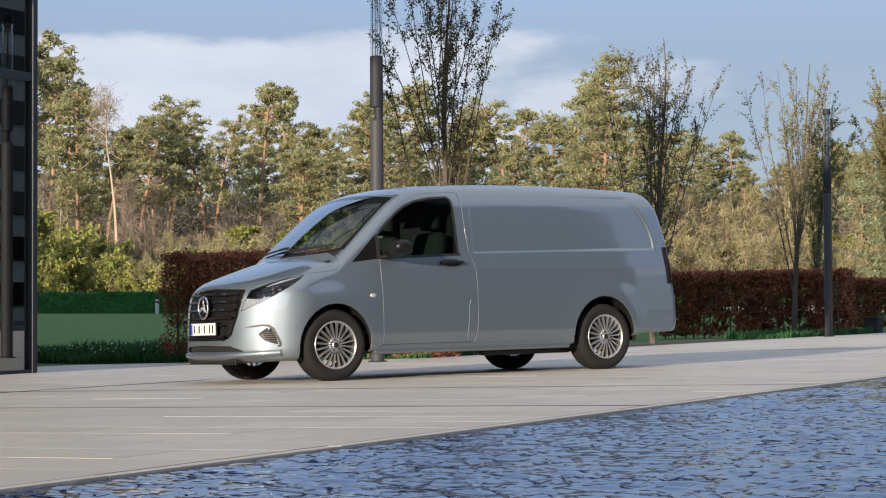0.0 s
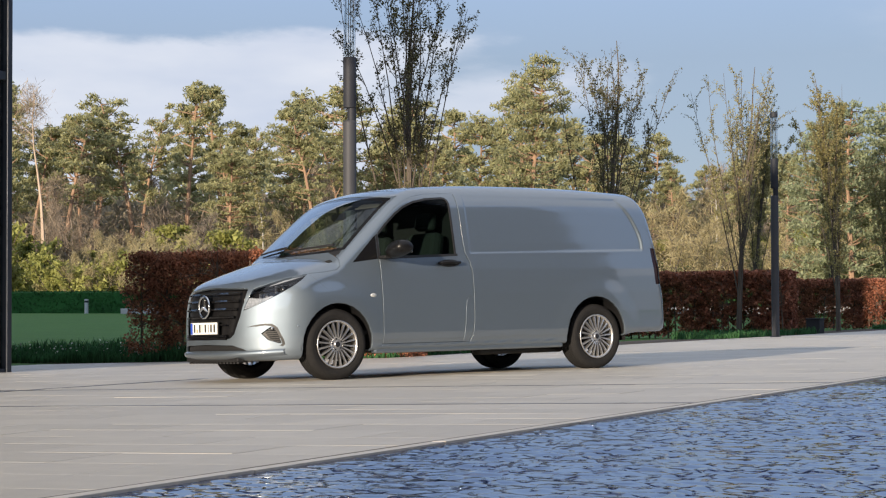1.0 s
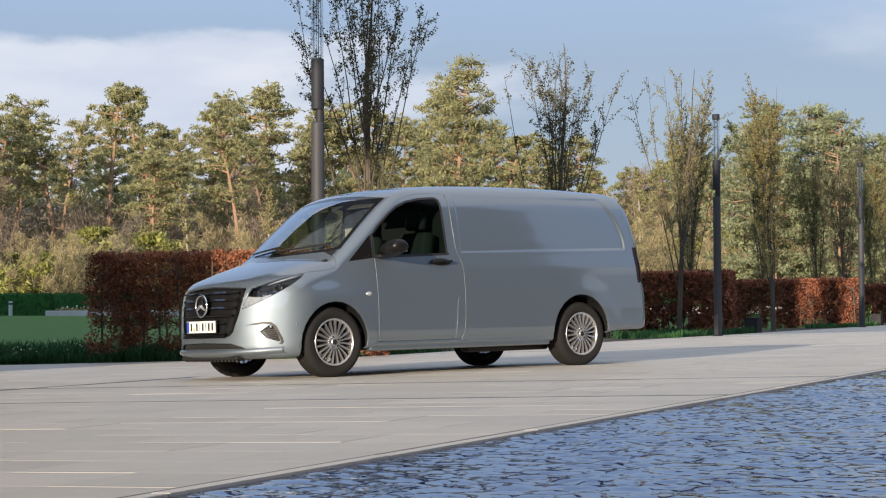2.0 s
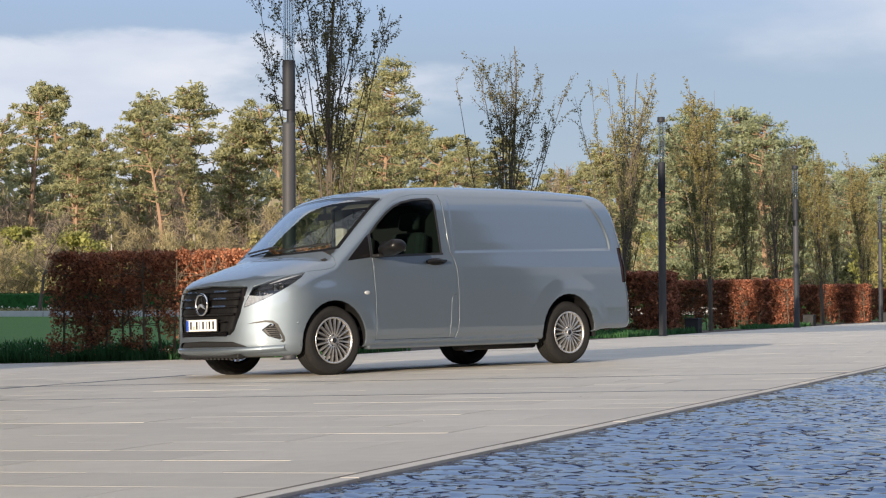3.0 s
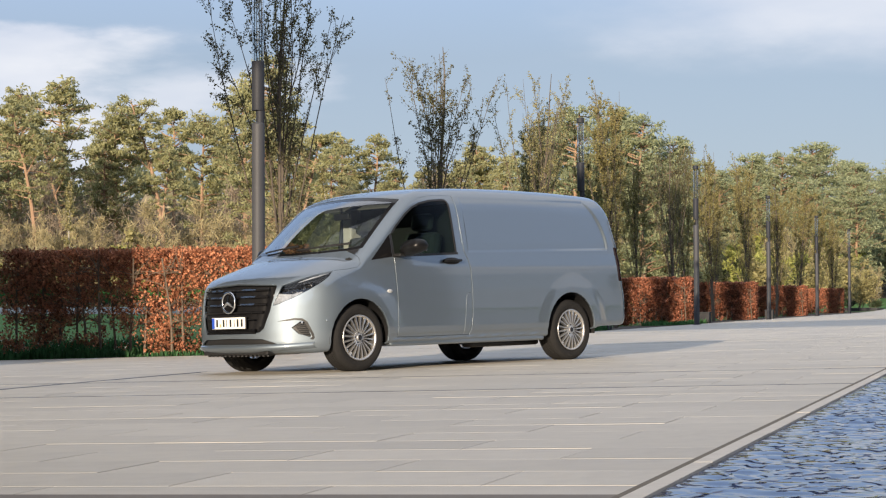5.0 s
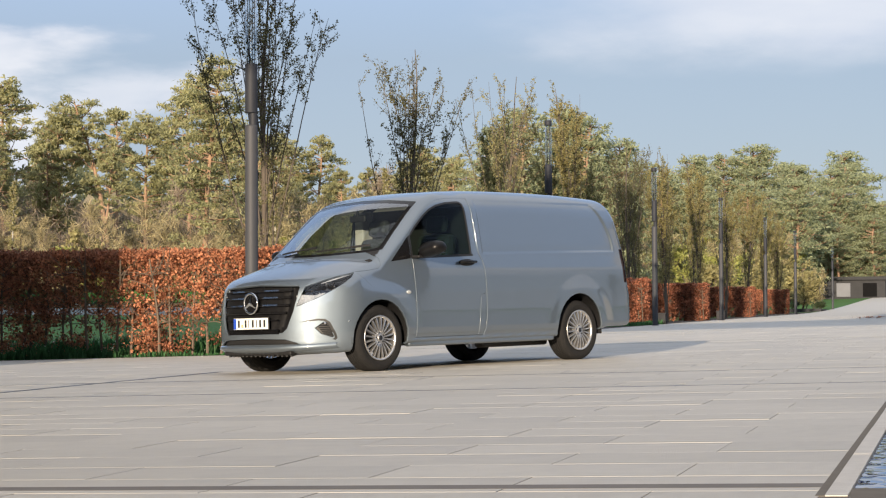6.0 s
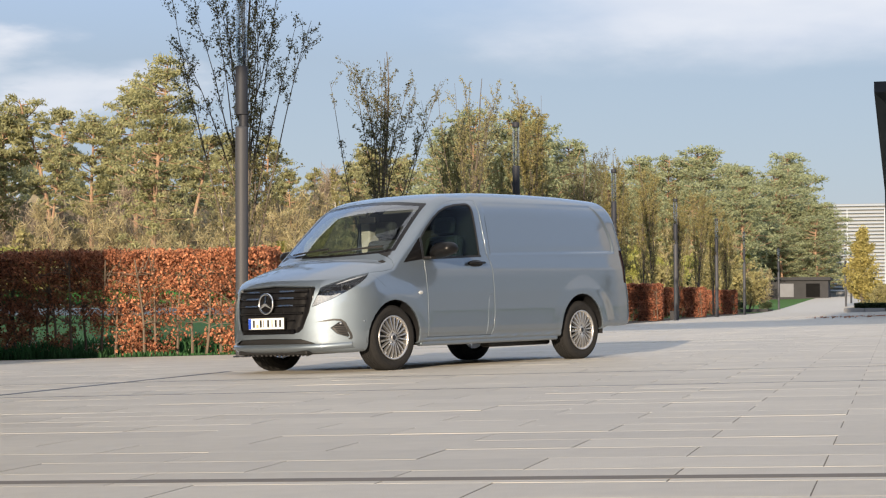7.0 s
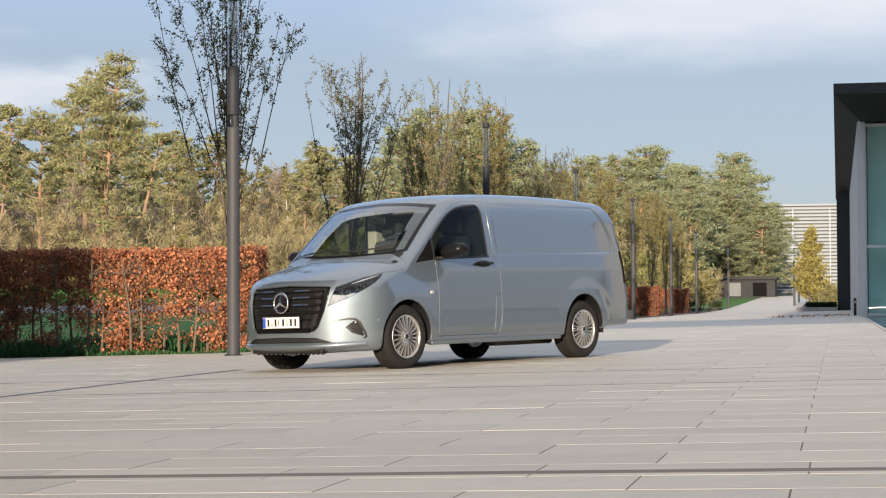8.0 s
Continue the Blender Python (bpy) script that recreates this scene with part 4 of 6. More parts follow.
def panel(codes, name, mat, parent, both=False, right=False, depth=0.014, inset=0.0, label=""):
    """A sheet of the body with its edge folded in. both: joined with its mirror image; right: the mirror image alone."""
    nb = bmesh.new()
    made = {}
    for f in bm.faces:
        if f[reg] in codes:
            vs = []
            for v in f.verts:
                if v not in made:
                    made[v] = nb.verts.new(v.co)
                vs.append(made[v])
            try:
                nb.faces.new(vs)
            except ValueError:
                pass
    bmesh.ops.dissolve_degenerate(nb, dist=0.0003, edges=nb.edges)
    if not nb.faces:
        nb.free()
        return None
    nb.verts.ensure_lookup_table()
    co = np.array([v.co for v in nb.verts])
    no = hull_normal(co)
    if inset:
        for v, n in zip(nb.verts, no):
            v.co -= Vector(n) * inset
    # fold the rim inwards
    nrm = {v: Vector(n) for v, n in zip(nb.verts, no)}
    rim = [e for e in nb.edges if e.is_boundary and not all(abs(v.co.y - YC) < 0.002 for v in e.verts)]
    if depth:
        # the outer edge is rounded, then the sheet turns in
        round_off = 0.0042 if depth >= 0.01 else 0.0008
        out_way, pairs = {}, []
        for e in rim:
            f = e.link_faces[0]
            lp = next(l for l in f.loops if l.edge == e)
            a, b = lp.vert, lp.link_loop_next.vert
            side_way = (a.co - b.co).cross(-nrm[a]).normalized()
            if side_way.dot(a.co - f.calc_center_median()) < 0:
                side_way.negate()
            for w in (a, b):
                out_way[w] = out_way.get(w, Vector()) + side_way
            pairs.append((a, b))
        bend_v, low = {}, {}
        for v, w in out_way.items():
            w = w.normalized()
            bend_v[v] = nb.verts.new(v.co + (w - nrm[v]) * round_off)
            low[v] = nb.verts.new(v.co + w * round_off - nrm[v] * (depth + round_off))
            nrm[bend_v[v]] = nrm[low[v]] = w
        for a, b in pairs:
            nb.faces.new((b, a, bend_v[a], bend_v[b]))
            nb.faces.new((bend_v[b], bend_v[a], low[a], low[b]))
    nb.verts.index_update()
    normals = [nrm[v] for v in nb.verts]
    if both or right:
        src = list(nb.verts)
        img = {v: nb.verts.new((v.co.x, 2 * YC - v.co.y, v.co.z)) for v in src}
        old = list(nb.faces)
        for f in old:
            nb.faces.new([img[v] for v in reversed(f.verts)])
        normals += [Vector((n.x, -n.y, n.z)) for n in normals]
        if right:
            bmesh.ops.delete(nb, geom=src, context="VERTS")
            normals = normals[len(src):]
    me = bpy.data.meshes.new(name)
    nb.to_mesh(me)
    nb.free()
    me.materials.append(mat)
    me.polygons.foreach_set("use_smooth", [True] * len(me.polygons))
    if len(normals) == len(me.vertices):
        me.normals_split_custom_set_from_vertices(normals)
    ob = new(name, me)
    ob.parent = parent
    if label:
        ob["label"] = label
    return ob


van = thing("van", TILT, "silver metallic panel van parked on the stone paving", "van")
panel([BODY, BUMPER], "body", PAINT, van, both=True)
panel([ROOF], "roof", PAINT, van, both=True)
panel([BONNET], "bonnet", PAINT, van, both=True)
panel([COWL], "cowl", TRIM, van, depth=0.004, label="black plastic cowl under the windscreen")
panel([COWL], "cowl", TRIM, van, right=True, depth=0.004)
cargo_side = panel([CARGO], "side_panel", PAINT, van)
panel([CARGO], "side_panel", PAINT, van, right=True)
door = panel([DOOR], "front_door", PAINT, van)
far_door = panel([DOOR], "front_door", PAINT, van, right=True)
panel([GLAZING], "windscreen", WINDSCREEN, van, both=True, depth=0, inset=0.004, label="raked windscreen of clear glass")
panel([SCREEN], "windscreen_border", GLOSS_BLACK, van, both=True, depth=0, inset=0.004, label="black border of the windscreen")
panel([GLASS_DOOR], "door_window", SIDE_GLASS, door, depth=0, inset=0.008, label="tinted door window")
panel([GLASS_DOOR], "door_window", SIDE_GLASS, far_door, right=True, depth=0, inset=0.008, label="tinted door window")
panel([GLASS_QUARTER], "quarter_window", GLOSS_BLACK, van, depth=0.004, label="small dark triangular pane")
panel([GLASS_QUARTER], "quarter_window", GLOSS_BLACK, van, right=True, depth=0.004)
panel([SEAL_STRIP], "window_seal", TRIM, door, depth=0.006)
panel([SEAL_STRIP], "window_seal", TRIM, far_door, right=True, depth=0.006)
panel([FRAME], "bumper_trim", TRIM, van, depth=0.004, inset=0.001, label="black curved trim of the bumper")
panel([FRAME], "bumper_trim", TRIM, van, right=True, depth=0.004, inset=0.001)
headlamps = [panel([HEADLAMP], "headlamp", GLOSS_BLACK, van, inset=0.06, depth=0, label="slanted headlamp with black housing"),
             panel([HEADLAMP], "headlamp", GLOSS_BLACK, van, right=True, inset=0.06, depth=0, label="slanted headlamp with black housing")]
panel([HEADLAMP], "lens", LENS, headlamps[0], depth=0.0, inset=0.001, label="clear headlamp lens")
panel([HEADLAMP], "lens", LENS, headlamps[1], right=True, depth=0.0, inset=0.001)
panel([TAIL_LAMP], "tail_lamp", RED_LENS, van, depth=0.01, label="dark red upright tail lamp")
panel([TAIL_LAMP], "tail_lamp", RED_LENS, van, right=True, depth=0.01)
panel([FOG], "fog_grille", TRIM, van, inset=0.02, depth=0, label="black corner grille of the bumper")
panel([FOG], "fog_grille", TRIM, van, right=True, inset=0.02, depth=0)
GRILLE_BLACK = material("grille_black", (0.009, 0.009, 0.010), 0.45, vary=0.3, scale=300.0, specular=0.2)
grille = panel([GRILLE], "grille", GRILLE_BLACK, van, both=True, inset=0.035, depth=0, label="black radiator grille with slats")
panel([INTAKE], "air_intake", TRIM, van, both=True, inset=0.03, depth=0, label="black lower air intake")
bm.free()

MIRROR_BLACK = material("mirror_housing", (0.008, 0.008, 0.009), 0.35, vary=0.3, scale=60.0, specular=0.25)


# sealed inner shell: wheel housings, floor, bulkhead
def slab(name, mat, parent, x0, x1, y0, y1, z0, z1, bevel=0.01, label="", rot=None, smooth=False):
    b = bmesh.new()
    if rot:
        cx, cy, cz = (x0 + x1) / 2, (y0 + y1) / 2, (z0 + z1) / 2
        box(b, x0 - cx, x1 - cx, y0 - cy, y1 - cy, z0 - cz, z1 - cz, bevel, pose(cx, cy, cz, *rot))
    else:
        box(b, x0, x1, y0, y1, z0, z1, bevel)
    return part(name, b, mat, parent, label, smooth)


for cx, r in ((-0.005, 0.40), (3.165, 0.415)):
    for y0, y1 in ((0.03, 0.34), (1.588, 1.898)):
        b = bmesh.new()
        rings = []
        for y in (y0, y1):
            rings.append([b.verts.new((cx + r * math.cos(t), y, 0.335 + r * math.sin(t))) for t in np.linspace(-0.12, math.pi + 0.12, 26)])
        for k in range(25):
            b.faces.new((rings[0][k], rings[0][k + 1], rings[1][k + 1], rings[1][k]))
        b.faces.new(rings[1 if y0 < 1 else 0])
        part("wheel_housing", b, TRIM, van)
slab("underbody", TRIM, van, -0.62, 3.45, 0.38, 1.548, 0.24, 0.42, 0.02)
slab("bulkhead", CABIN, van, 1.55, 1.58, 0.17, 1.758, 0.4, 1.72, 0.005)
slab("floor_panel", CABIN, van, -0.3, 1.55, 0.1, 1.83, 0.42, 0.46, 0.005)
slab("sill", PAINT, van, 0.42, 2.74, 0.035, 0.12, 0.235, 0.30, 0.02)
slab("sill", PAINT, van, 0.42, 2.74, 1.808, 1.893, 0.235, 0.30, 0.02)
slab("exhaust", TRIM, van, 1.9, 3.0, 0.35, 0.5, 0.18, 0.25, 0.03)
slab("axle", TRIM, van, 3.12, 3.28, 0.3, 1.63, 0.24, 0.36, 0.03)

# dashboard, wheel, seats
dash = slab("dashboard", CABIN, van, -0.02, 0.55, 0.14, 1.79, 0.85, 1.14, 0.06)
b = bmesh.new()
rr = [(0.19 + 0.016 * math.cos(t), 0.016 * math.sin(t)) for t in np.linspace(0, 2 * math.pi, 9)[:-1]]
lathe(b, rr, 28, close=True)
box(b, -0.18, 0.18, -0.02, 0.02, -0.01, 0.01)
box(b, -0.05, 0.05, -0.05, 0.05, -0.015, 0.02)
part("steering_wheel", b, TRIM, van, smooth=True, m=pose(0.66, 0.52, 1.09, 0, -58, 0))
for y in (0.52, 1.40):
    st = slab("seat", SEAT, van, 0.82, 1.34, y - 0.25, y + 0.25, 0.62, 0.82, 0.06, label="dark cloth front seat")
    slab("backrest", SEAT, st, 1.27, 1.42, y - 0.25, y + 0.25, 0.80, 1.42, 0.06, rot=(0, 10, 0))
    slab("headrest", SEAT, st, 1.34, 1.44, y - 0.14, y + 0.14, 1.44, 1.62, 0.04, rot=(0, 8, 0))
slab("pillar_trim", PALE, van, 1.39, 1.55, 1.66, 1.80, 1.0, 1.74, 0.02, label="pale lining of the door pillar")
slab("headliner", CABIN, van, 1.0, 1.56, 0.24, 1.69, 1.775, 1.795, 0.005, label="dark cloth lining under the roof")
slab("sun_visor", VISOR, van, 0.76, 0.88, 0.32, 0.86, 1.690, 1.704, 0.005, rot=(0, -26, 0))
slab("sun_visor", VISOR, van, 0.76, 0.88, 1.06, 1.60, 1.690, 1.704, 0.005, rot=(0, -26, 0))
slab("interior_mirror", TRIM, van, 0.62, 0.645, 0.84, 1.08, 1.565, 1.635, 0.012)
slab("mirror_stalk", TRIM, van, 0.615, 0.64, 0.95, 0.975, 1.62, 1.70, 0.004)

# grille slats, badge, number plate
for k, (z, w) in enumerate(((0.835, 0.50), (0.765, 0.50), (0.69, 0.49), (0.615, 0.46))):
    b = bmesh.new()
    n = 26
    prof = ((0.0, -0.014), (-0.018, -0.008), (-0.020, 0.006), (0.0, 0.012))
    rows = []
    for i in range(n + 1):
        y = YC - w + 2 * w * i / n
        nn = abs(y - YC) / 0.95
        x = float(NOSE(z)) + 0.5 * nn ** 3.3 + 0.018
        rows.append([b.verts.new((x + dx, y, z + dz)) for dx, dz in prof])
    for r0, r1 in zip(rows, rows[1:]):
        for i in range(3):
            b.faces.new((r0[i], r0[i + 1], r1[i + 1], r1[i]))
    part("slat", b, GLOSS_BLACK, grille, smooth=False)
    if k < 3:
        for s in (-1, 1):
            b = bmesh.new()
            rows = []
            for i in range(9):
                y = YC + s * (0.15 + 0.20 * i / 8)
                x = float(NOSE(z)) + 0.5 * (abs(y - YC) / 0.95) ** 3.3 - 0.004
                rows.append([b.verts.new((x, y, z - 0.002)), b.verts.new((x + 0.006, y, z + 0.011)), b.verts.new((x + 0.02, y, z + 0.012))])
            for r0, r1 in zip(rows, rows[1:]):
                for i in range(2):
                    b.faces.new((r0[i], r0[i + 1], r1[i + 1], r1[i]) if s < 0 else (r0[i], r1[i], r1[i + 1], r0[i + 1]))
            part("slat_trim", b, CHROME, grille)
for z in (0.545, 0.448, 0.434, 0.420, 0.408):
    slab("lower_slat", GLOSS_BLACK, grille, -0.893, -0.87, YC - 0.38, YC + 0.38, z - 0.005, z + 0.005, 0.003)
b = bmesh.new()
lathe(b, [(0.100 + 0.013 * math.cos(t), 0.013 * math.sin(t)) for t in np.linspace(0, 2 * math.pi, 9)[:-1]], 40, axis="y", close=True)
badge = part("badge", b, CHROME, grille, "round chrome badge", smooth=True, m=pose(-0.905, YC, 0.716, 0, 0, -90))
b = bmesh.new()
lathe(b, [(0.0, 0.01), (0.098, 0.01), (0.1, 0.0)], 36, axis="y")
part("badge_plate", b, GLOSS_BLACK, badge)
for k in range(3):
    b = bmesh.new()
    t = math.pi / 2 + k * 2 * math.pi / 3
    tube(b, [(0, -0.008, 0), (0.098 * math.cos(t), -0.002, 0.098 * math.sin(t))], [0.02, 0.006], 4)
    part("badge_bar", b, CHROME, badge)
plate = slab("number_plate", WHITE, van, -0.918, -0.908, YC - 0.26, YC + 0.26, 0.458, 0.570, 0.003, label="white number plate with blue band and dark bars")
slab("plate_frame", TRIM, plate, -0.911, -0.895, YC - 0.268, YC + 0.268, 0.450, 0.578, 0.004)
slab("band", BLUE, plate, -0.9195, -0.914, YC + 0.216, YC + 0.257, 0.461, 0.567, 0.001)
slab("seal", SEAL, plate, -0.9195, -0.914, YC + 0.108, YC + 0.140, 0.474, 0.508, 0.001)
for y0, y1 in ((0.162, 0.192), (0.058, 0.088), (0.024, 0.034), (-0.052, -0.022), (-0.100, -0.088), (-0.164, -0.134), (-0.228, -0.198)):
    slab("bar", INK, plate, -0.9195, -0.914, YC + y0, YC + y1, 0.477, 0.552, 0.001)

# headlamp inside: two projectors, light strip, bright inner corner
def outward(p, n, side):
    """A pose at p that turns -y out along n; mirrored for the far side."""
    if side > 0:
        p, n = Vector((p.x, 2 * YC - p.y, p.z)), Vector((n.x, -n.y, n.z))
    return Matrix.Translation(p) @ (-n).to_track_quat("Y", "Z").to_matrix().to_4x4()


for side, lamp_body in ((-1, headlamps[0]), (1, headlamps[1])):
    fy = lambda y: y if side < 0 else 2 * YC - y
    ahead = Vector((-0.9, -0.42, 0)).normalized()
    for sv, z, r in ((-0.655, 0.800, 0.050), (-0.505, 0.870, 0.052)):
        q, n = skin(s=sv, z=z, inset=0.032)
        b = bmesh.new()
        lathe(b, [(0.0, -0.004), (r * 0.45, -0.002), (r * 0.62, 0.006), (r * 0.70, 0.016)], 28, axis="y")
        lens_ob = part("projector", b, GLOSS_BLACK, lamp_body, "round dark projector lens", smooth=True, m=outward(q, ahead, side))
        b = bmesh.new()
        lathe(b, [(r * 0.86, 0.016), (r * 0.92, -0.006), (r * 1.08, -0.010), (r * 1.16, 0.0), (r * 1.16, 0.03)], 4, axis="y")
        bmesh.ops.transform(b, matrix=Matrix.Diagonal((1.15, 1, 0.86, 1)) @ Matrix.Rotation(math.pi / 4, 4, "Y"), verts=b.verts)
        bmesh.ops.bevel(b, geom=[e for e in b.edges if abs((e.verts[0].co - e.verts[1].co).y) > 0.004], offset=r * 0.3, segments=3, affect="EDGES")
        part("projector_ring", b, RING, lamp_body, "dark metal ring of the projector", smooth=True, m=outward(q, ahead, side))
    b = bmesh.new()
    pts = [skin(s=sv, z=z, inset=0.014)[0] for sv, z in ((-0.60, 0.900), (-0.53, 0.922), (-0.46, 0.944), (-0.40, 0.960), (-0.34, 0.976))]
    tube(b, [(q.x, fy(q.y), q.z) for q in pts], [0.004, 0.007, 0.008, 0.007, 0.004], 6)
    part("light_strip", b, CRYSTAL, lamp_body, "slim bright light strip")
    b = bmesh.new()
    rows = []
    for sv, z0, z1 in ((-0.850, 0.682, 0.785), (-0.80, 0.694, 0.792), (-0.74, 0.714, 0.785), (-0.66, 0.748, 0.782), (-0.56, 0.795, 0.806)):
        rows.append([b.verts.new((q.x, fy(q.y), q.z)) for q in (skin(s=sv, z=z0, inset=0.008)[0], skin(s=sv, z=z1, inset=0.012)[0])])
    for r0, r1 in zip(rows, rows[1:]):
        b.faces.new((r0[0], r1[0], r1[1], r0[1]))
    # the reflector's shine is put into a pale colour instead of mirroring
    part("reflector_plate", b, CRYSTAL, lamp_body, "bright reflector at the inner corner")
    b = bmesh.new()
    rows = []
    for sv, z0, z1 in ((-0.40, 0.962, 0.978), (-0.34, 0.972, 0.990), (-0.30, 0.982, 0.996)):
        rows.append([b.verts.new((q.x, fy(q.y), q.z)) for q in (skin(s=sv, z=z0, inset=0.012)[0], skin(s=sv, z=z1, inset=0.02)[0])])
    for r0, r1 in zip(rows, rows[1:]):
        b.faces.new((r0[0], r1[0], r1[1], r0[1]))
    part("lamp_blade", b, CRYSTAL, lamp_body)
    # corner grille of the bumper
    for k in range(8):
        z = 0.365 + 0.019 * k
        s0 = float(np.interp(z, [0.34, 0.395, 0.47, 0.53], [-0.47, -0.60, -0.655, -0.57])) + 0.015
        s1 = float(np.interp(z, [0.34, 0.375, 0.47, 0.53], [-0.46, -0.46, -0.505, -0.56])) - 0.012
        if s1 - s0 < 0.03:
            continue
        b = bmesh.new()
        pts = [skin(s=s0 + (s1 - s0) * i / 4, z=z, inset=0.010)[0] for i in range(5)]
        tube(b, [(q.x, fy(q.y), q.z) for q in pts], [0.0045] * 5, 4)
        part("fog_slat", b, DARK, van)
    q, n = skin(s=-0.568, z=0.500, inset=0.012)
    b = bmesh.new()
    bmesh.ops.create_uvsphere(b, u_segments=12, v_segments=8, radius=0.017)
    part("fog_lamp", b, REFLECTOR, van, smooth=True, m=Matrix.Translation((q.x, fy(q.y), q.z)))
# front lip and skid plate
b = bmesh.new()
rows = []
for i in range(41):
    y = 0.10 + (2 * YC - 0.20) * i / 40
    nn = abs(y - YC) / 0.95
    x = -0.915 + 0.5 * nn ** 3.3
    up = 0.03 * nn ** 3
    rows.append([b.verts.new((x + 0.02, y, 0.288 + up)), b.verts.new((x - 0.006, y, 0.275 + up)), b.verts.new((x, y, 0.245 + up)), b.verts.new((x + 0.09, y, 0.205 + up)), b.verts.new((x + 0.25, y, 0.20 + up))])
for r0, r1 in zip(rows, rows[1:]):
    for i in range(4):
        b.faces.new((r0[i], r0[i + 1], r1[i + 1], r1[i]))
part("front_lip", b, PAINT, van, "silver lower lip of the bumper", smooth=True)
for i in range(15):
    y = 0.50 + 0.93 * i / 14
    slab("skid_fin", TRIM, van, -0.86, -0.60, y - 0.012, y + 0.012, 0.190, 0.204, 0.004, rot=(0, -6, 24))
slab("skid_plate", TRIM, van, -0.84, -0.40, 0.46, 1.47, 0.192, 0.235, 0.012)
# door handles, repeaters, sensors, wipers, rails
for side in (-1, 1):
    fy = lambda y: y if side < 0 else 2 * YC - y
    owner = door if side < 0 else far_door
    b = bmesh.new()
    bmesh.ops.create_uvsphere(b, u_segments=20, v_segments=10, radius=1)
    bmesh.ops.transform(b, matrix=pose(1.305, fy(0.012), 1.098) @ Matrix.Diagonal((0.128, 0.012, 0.036, 1)), verts=b.verts)
    cup = part("handle_cup", b, GLOSS_BLACK, owner, smooth=True)
    b = bmesh.new()
    tube(b, [(1.175, fy(0.010), 1.098), (1.195, fy(-0.022), 1.100), (1.30, fy(-0.032), 1.104), (1.41, fy(-0.024), 1.104), (1.435, fy(0.010), 1.102)], [0.014, 0.015, 0.016, 0.015, 0.013], 10)
    part("door_handle", b, GLOSS_BLACK if side < 0 else GLOSS_BLACK, owner, "black pull handle of the door", smooth=True)
    b = bmesh.new()
    bmesh.ops.create_uvsphere(b, u_segments=14, v_segments=8, radius=1)
    bmesh.ops.transform(b, matrix=pose(0.398, fy(0.003), 0.792) @ Matrix.Diagonal((0.036, 0.012, 0.02, 1)), verts=b.verts)
    part("side_repeater", b, LOUVRE, van, "small pale side repeater", smooth=True)
    b = bmesh.new()
    bmesh.ops.create_uvsphere(b, u_segments=10, v_segments=6, radius=0.016)
    q, n = skin(x=-0.425, z=0.515, inset=0.010)
    part("parking_sensor", b, PAINT, van, smooth=True, m=Matrix.Translation((q.x, fy(q.y), q.z)))
    # mirror: arm, housing, glass
    b = bmesh.new()
    bmesh.ops.create_cube(b, size=1)
    bmesh.ops.subdivide_edges(b, edges=b.edges, cuts=6, use_grid_fill=True)
    for v in b.verts:
        q = v.co * 2
        r = (abs(q.x) ** 3 + abs(q.y) ** 3 + abs(q.z) ** 3) ** (1 / 3)
        q = q / max(r, 1e-6)
        taper = 1 - 0.22 * (q.y * side * -1 * -1 if side > 0 else -q.y) * 0.5
        lift = 0.02 * q.y * (1 if side > 0 else -1)
        v.co = Vector((q.x * 0.115 * (1 - 0.35 * abs(q.z)), q.y * 0.165, q.z * (0.088 if q.z > 0 else 0.066) * taper + lift))
    mirror = part("mirror", b, MIRROR_BLACK, van, "black door mirror", smooth=True, m=pose(0.60, fy(-0.155), 1.222, 0, 0, 10 * side))
    slab("mirror_arm", TRIM, van, 0.50, 0.60, min(fy(-0.06), fy(0.06)), max(fy(-0.06), fy(0.06)), 1.142, 1.172, 0.012)
    b = bmesh.new()
    box(b, 0.088, 0.092, -0.10, 0.10, -0.032, 0.034, 0.002)
    part("mirror_glass", b, REFLECTOR, mirror)
for y0, y1 in ((0.30, 0.93), (0.98, 1.55)):
    b = bmesh.new()
    pts = []
    for i in range(9):
        y = y0 + (y1 - y0) * i / 8
        q, n = skin(y=y if y < YC else 2 * YC - y, z=1.235 + 0.045 * (1 - i / 8))
        pts.append((q.x - 0.014, y, q.z + 0.008))
    tube(b, pts, [0.012] * 3 + [0.009] * 6, 6)
    part("wiper", b, TRIM, van, "black windscreen wiper")

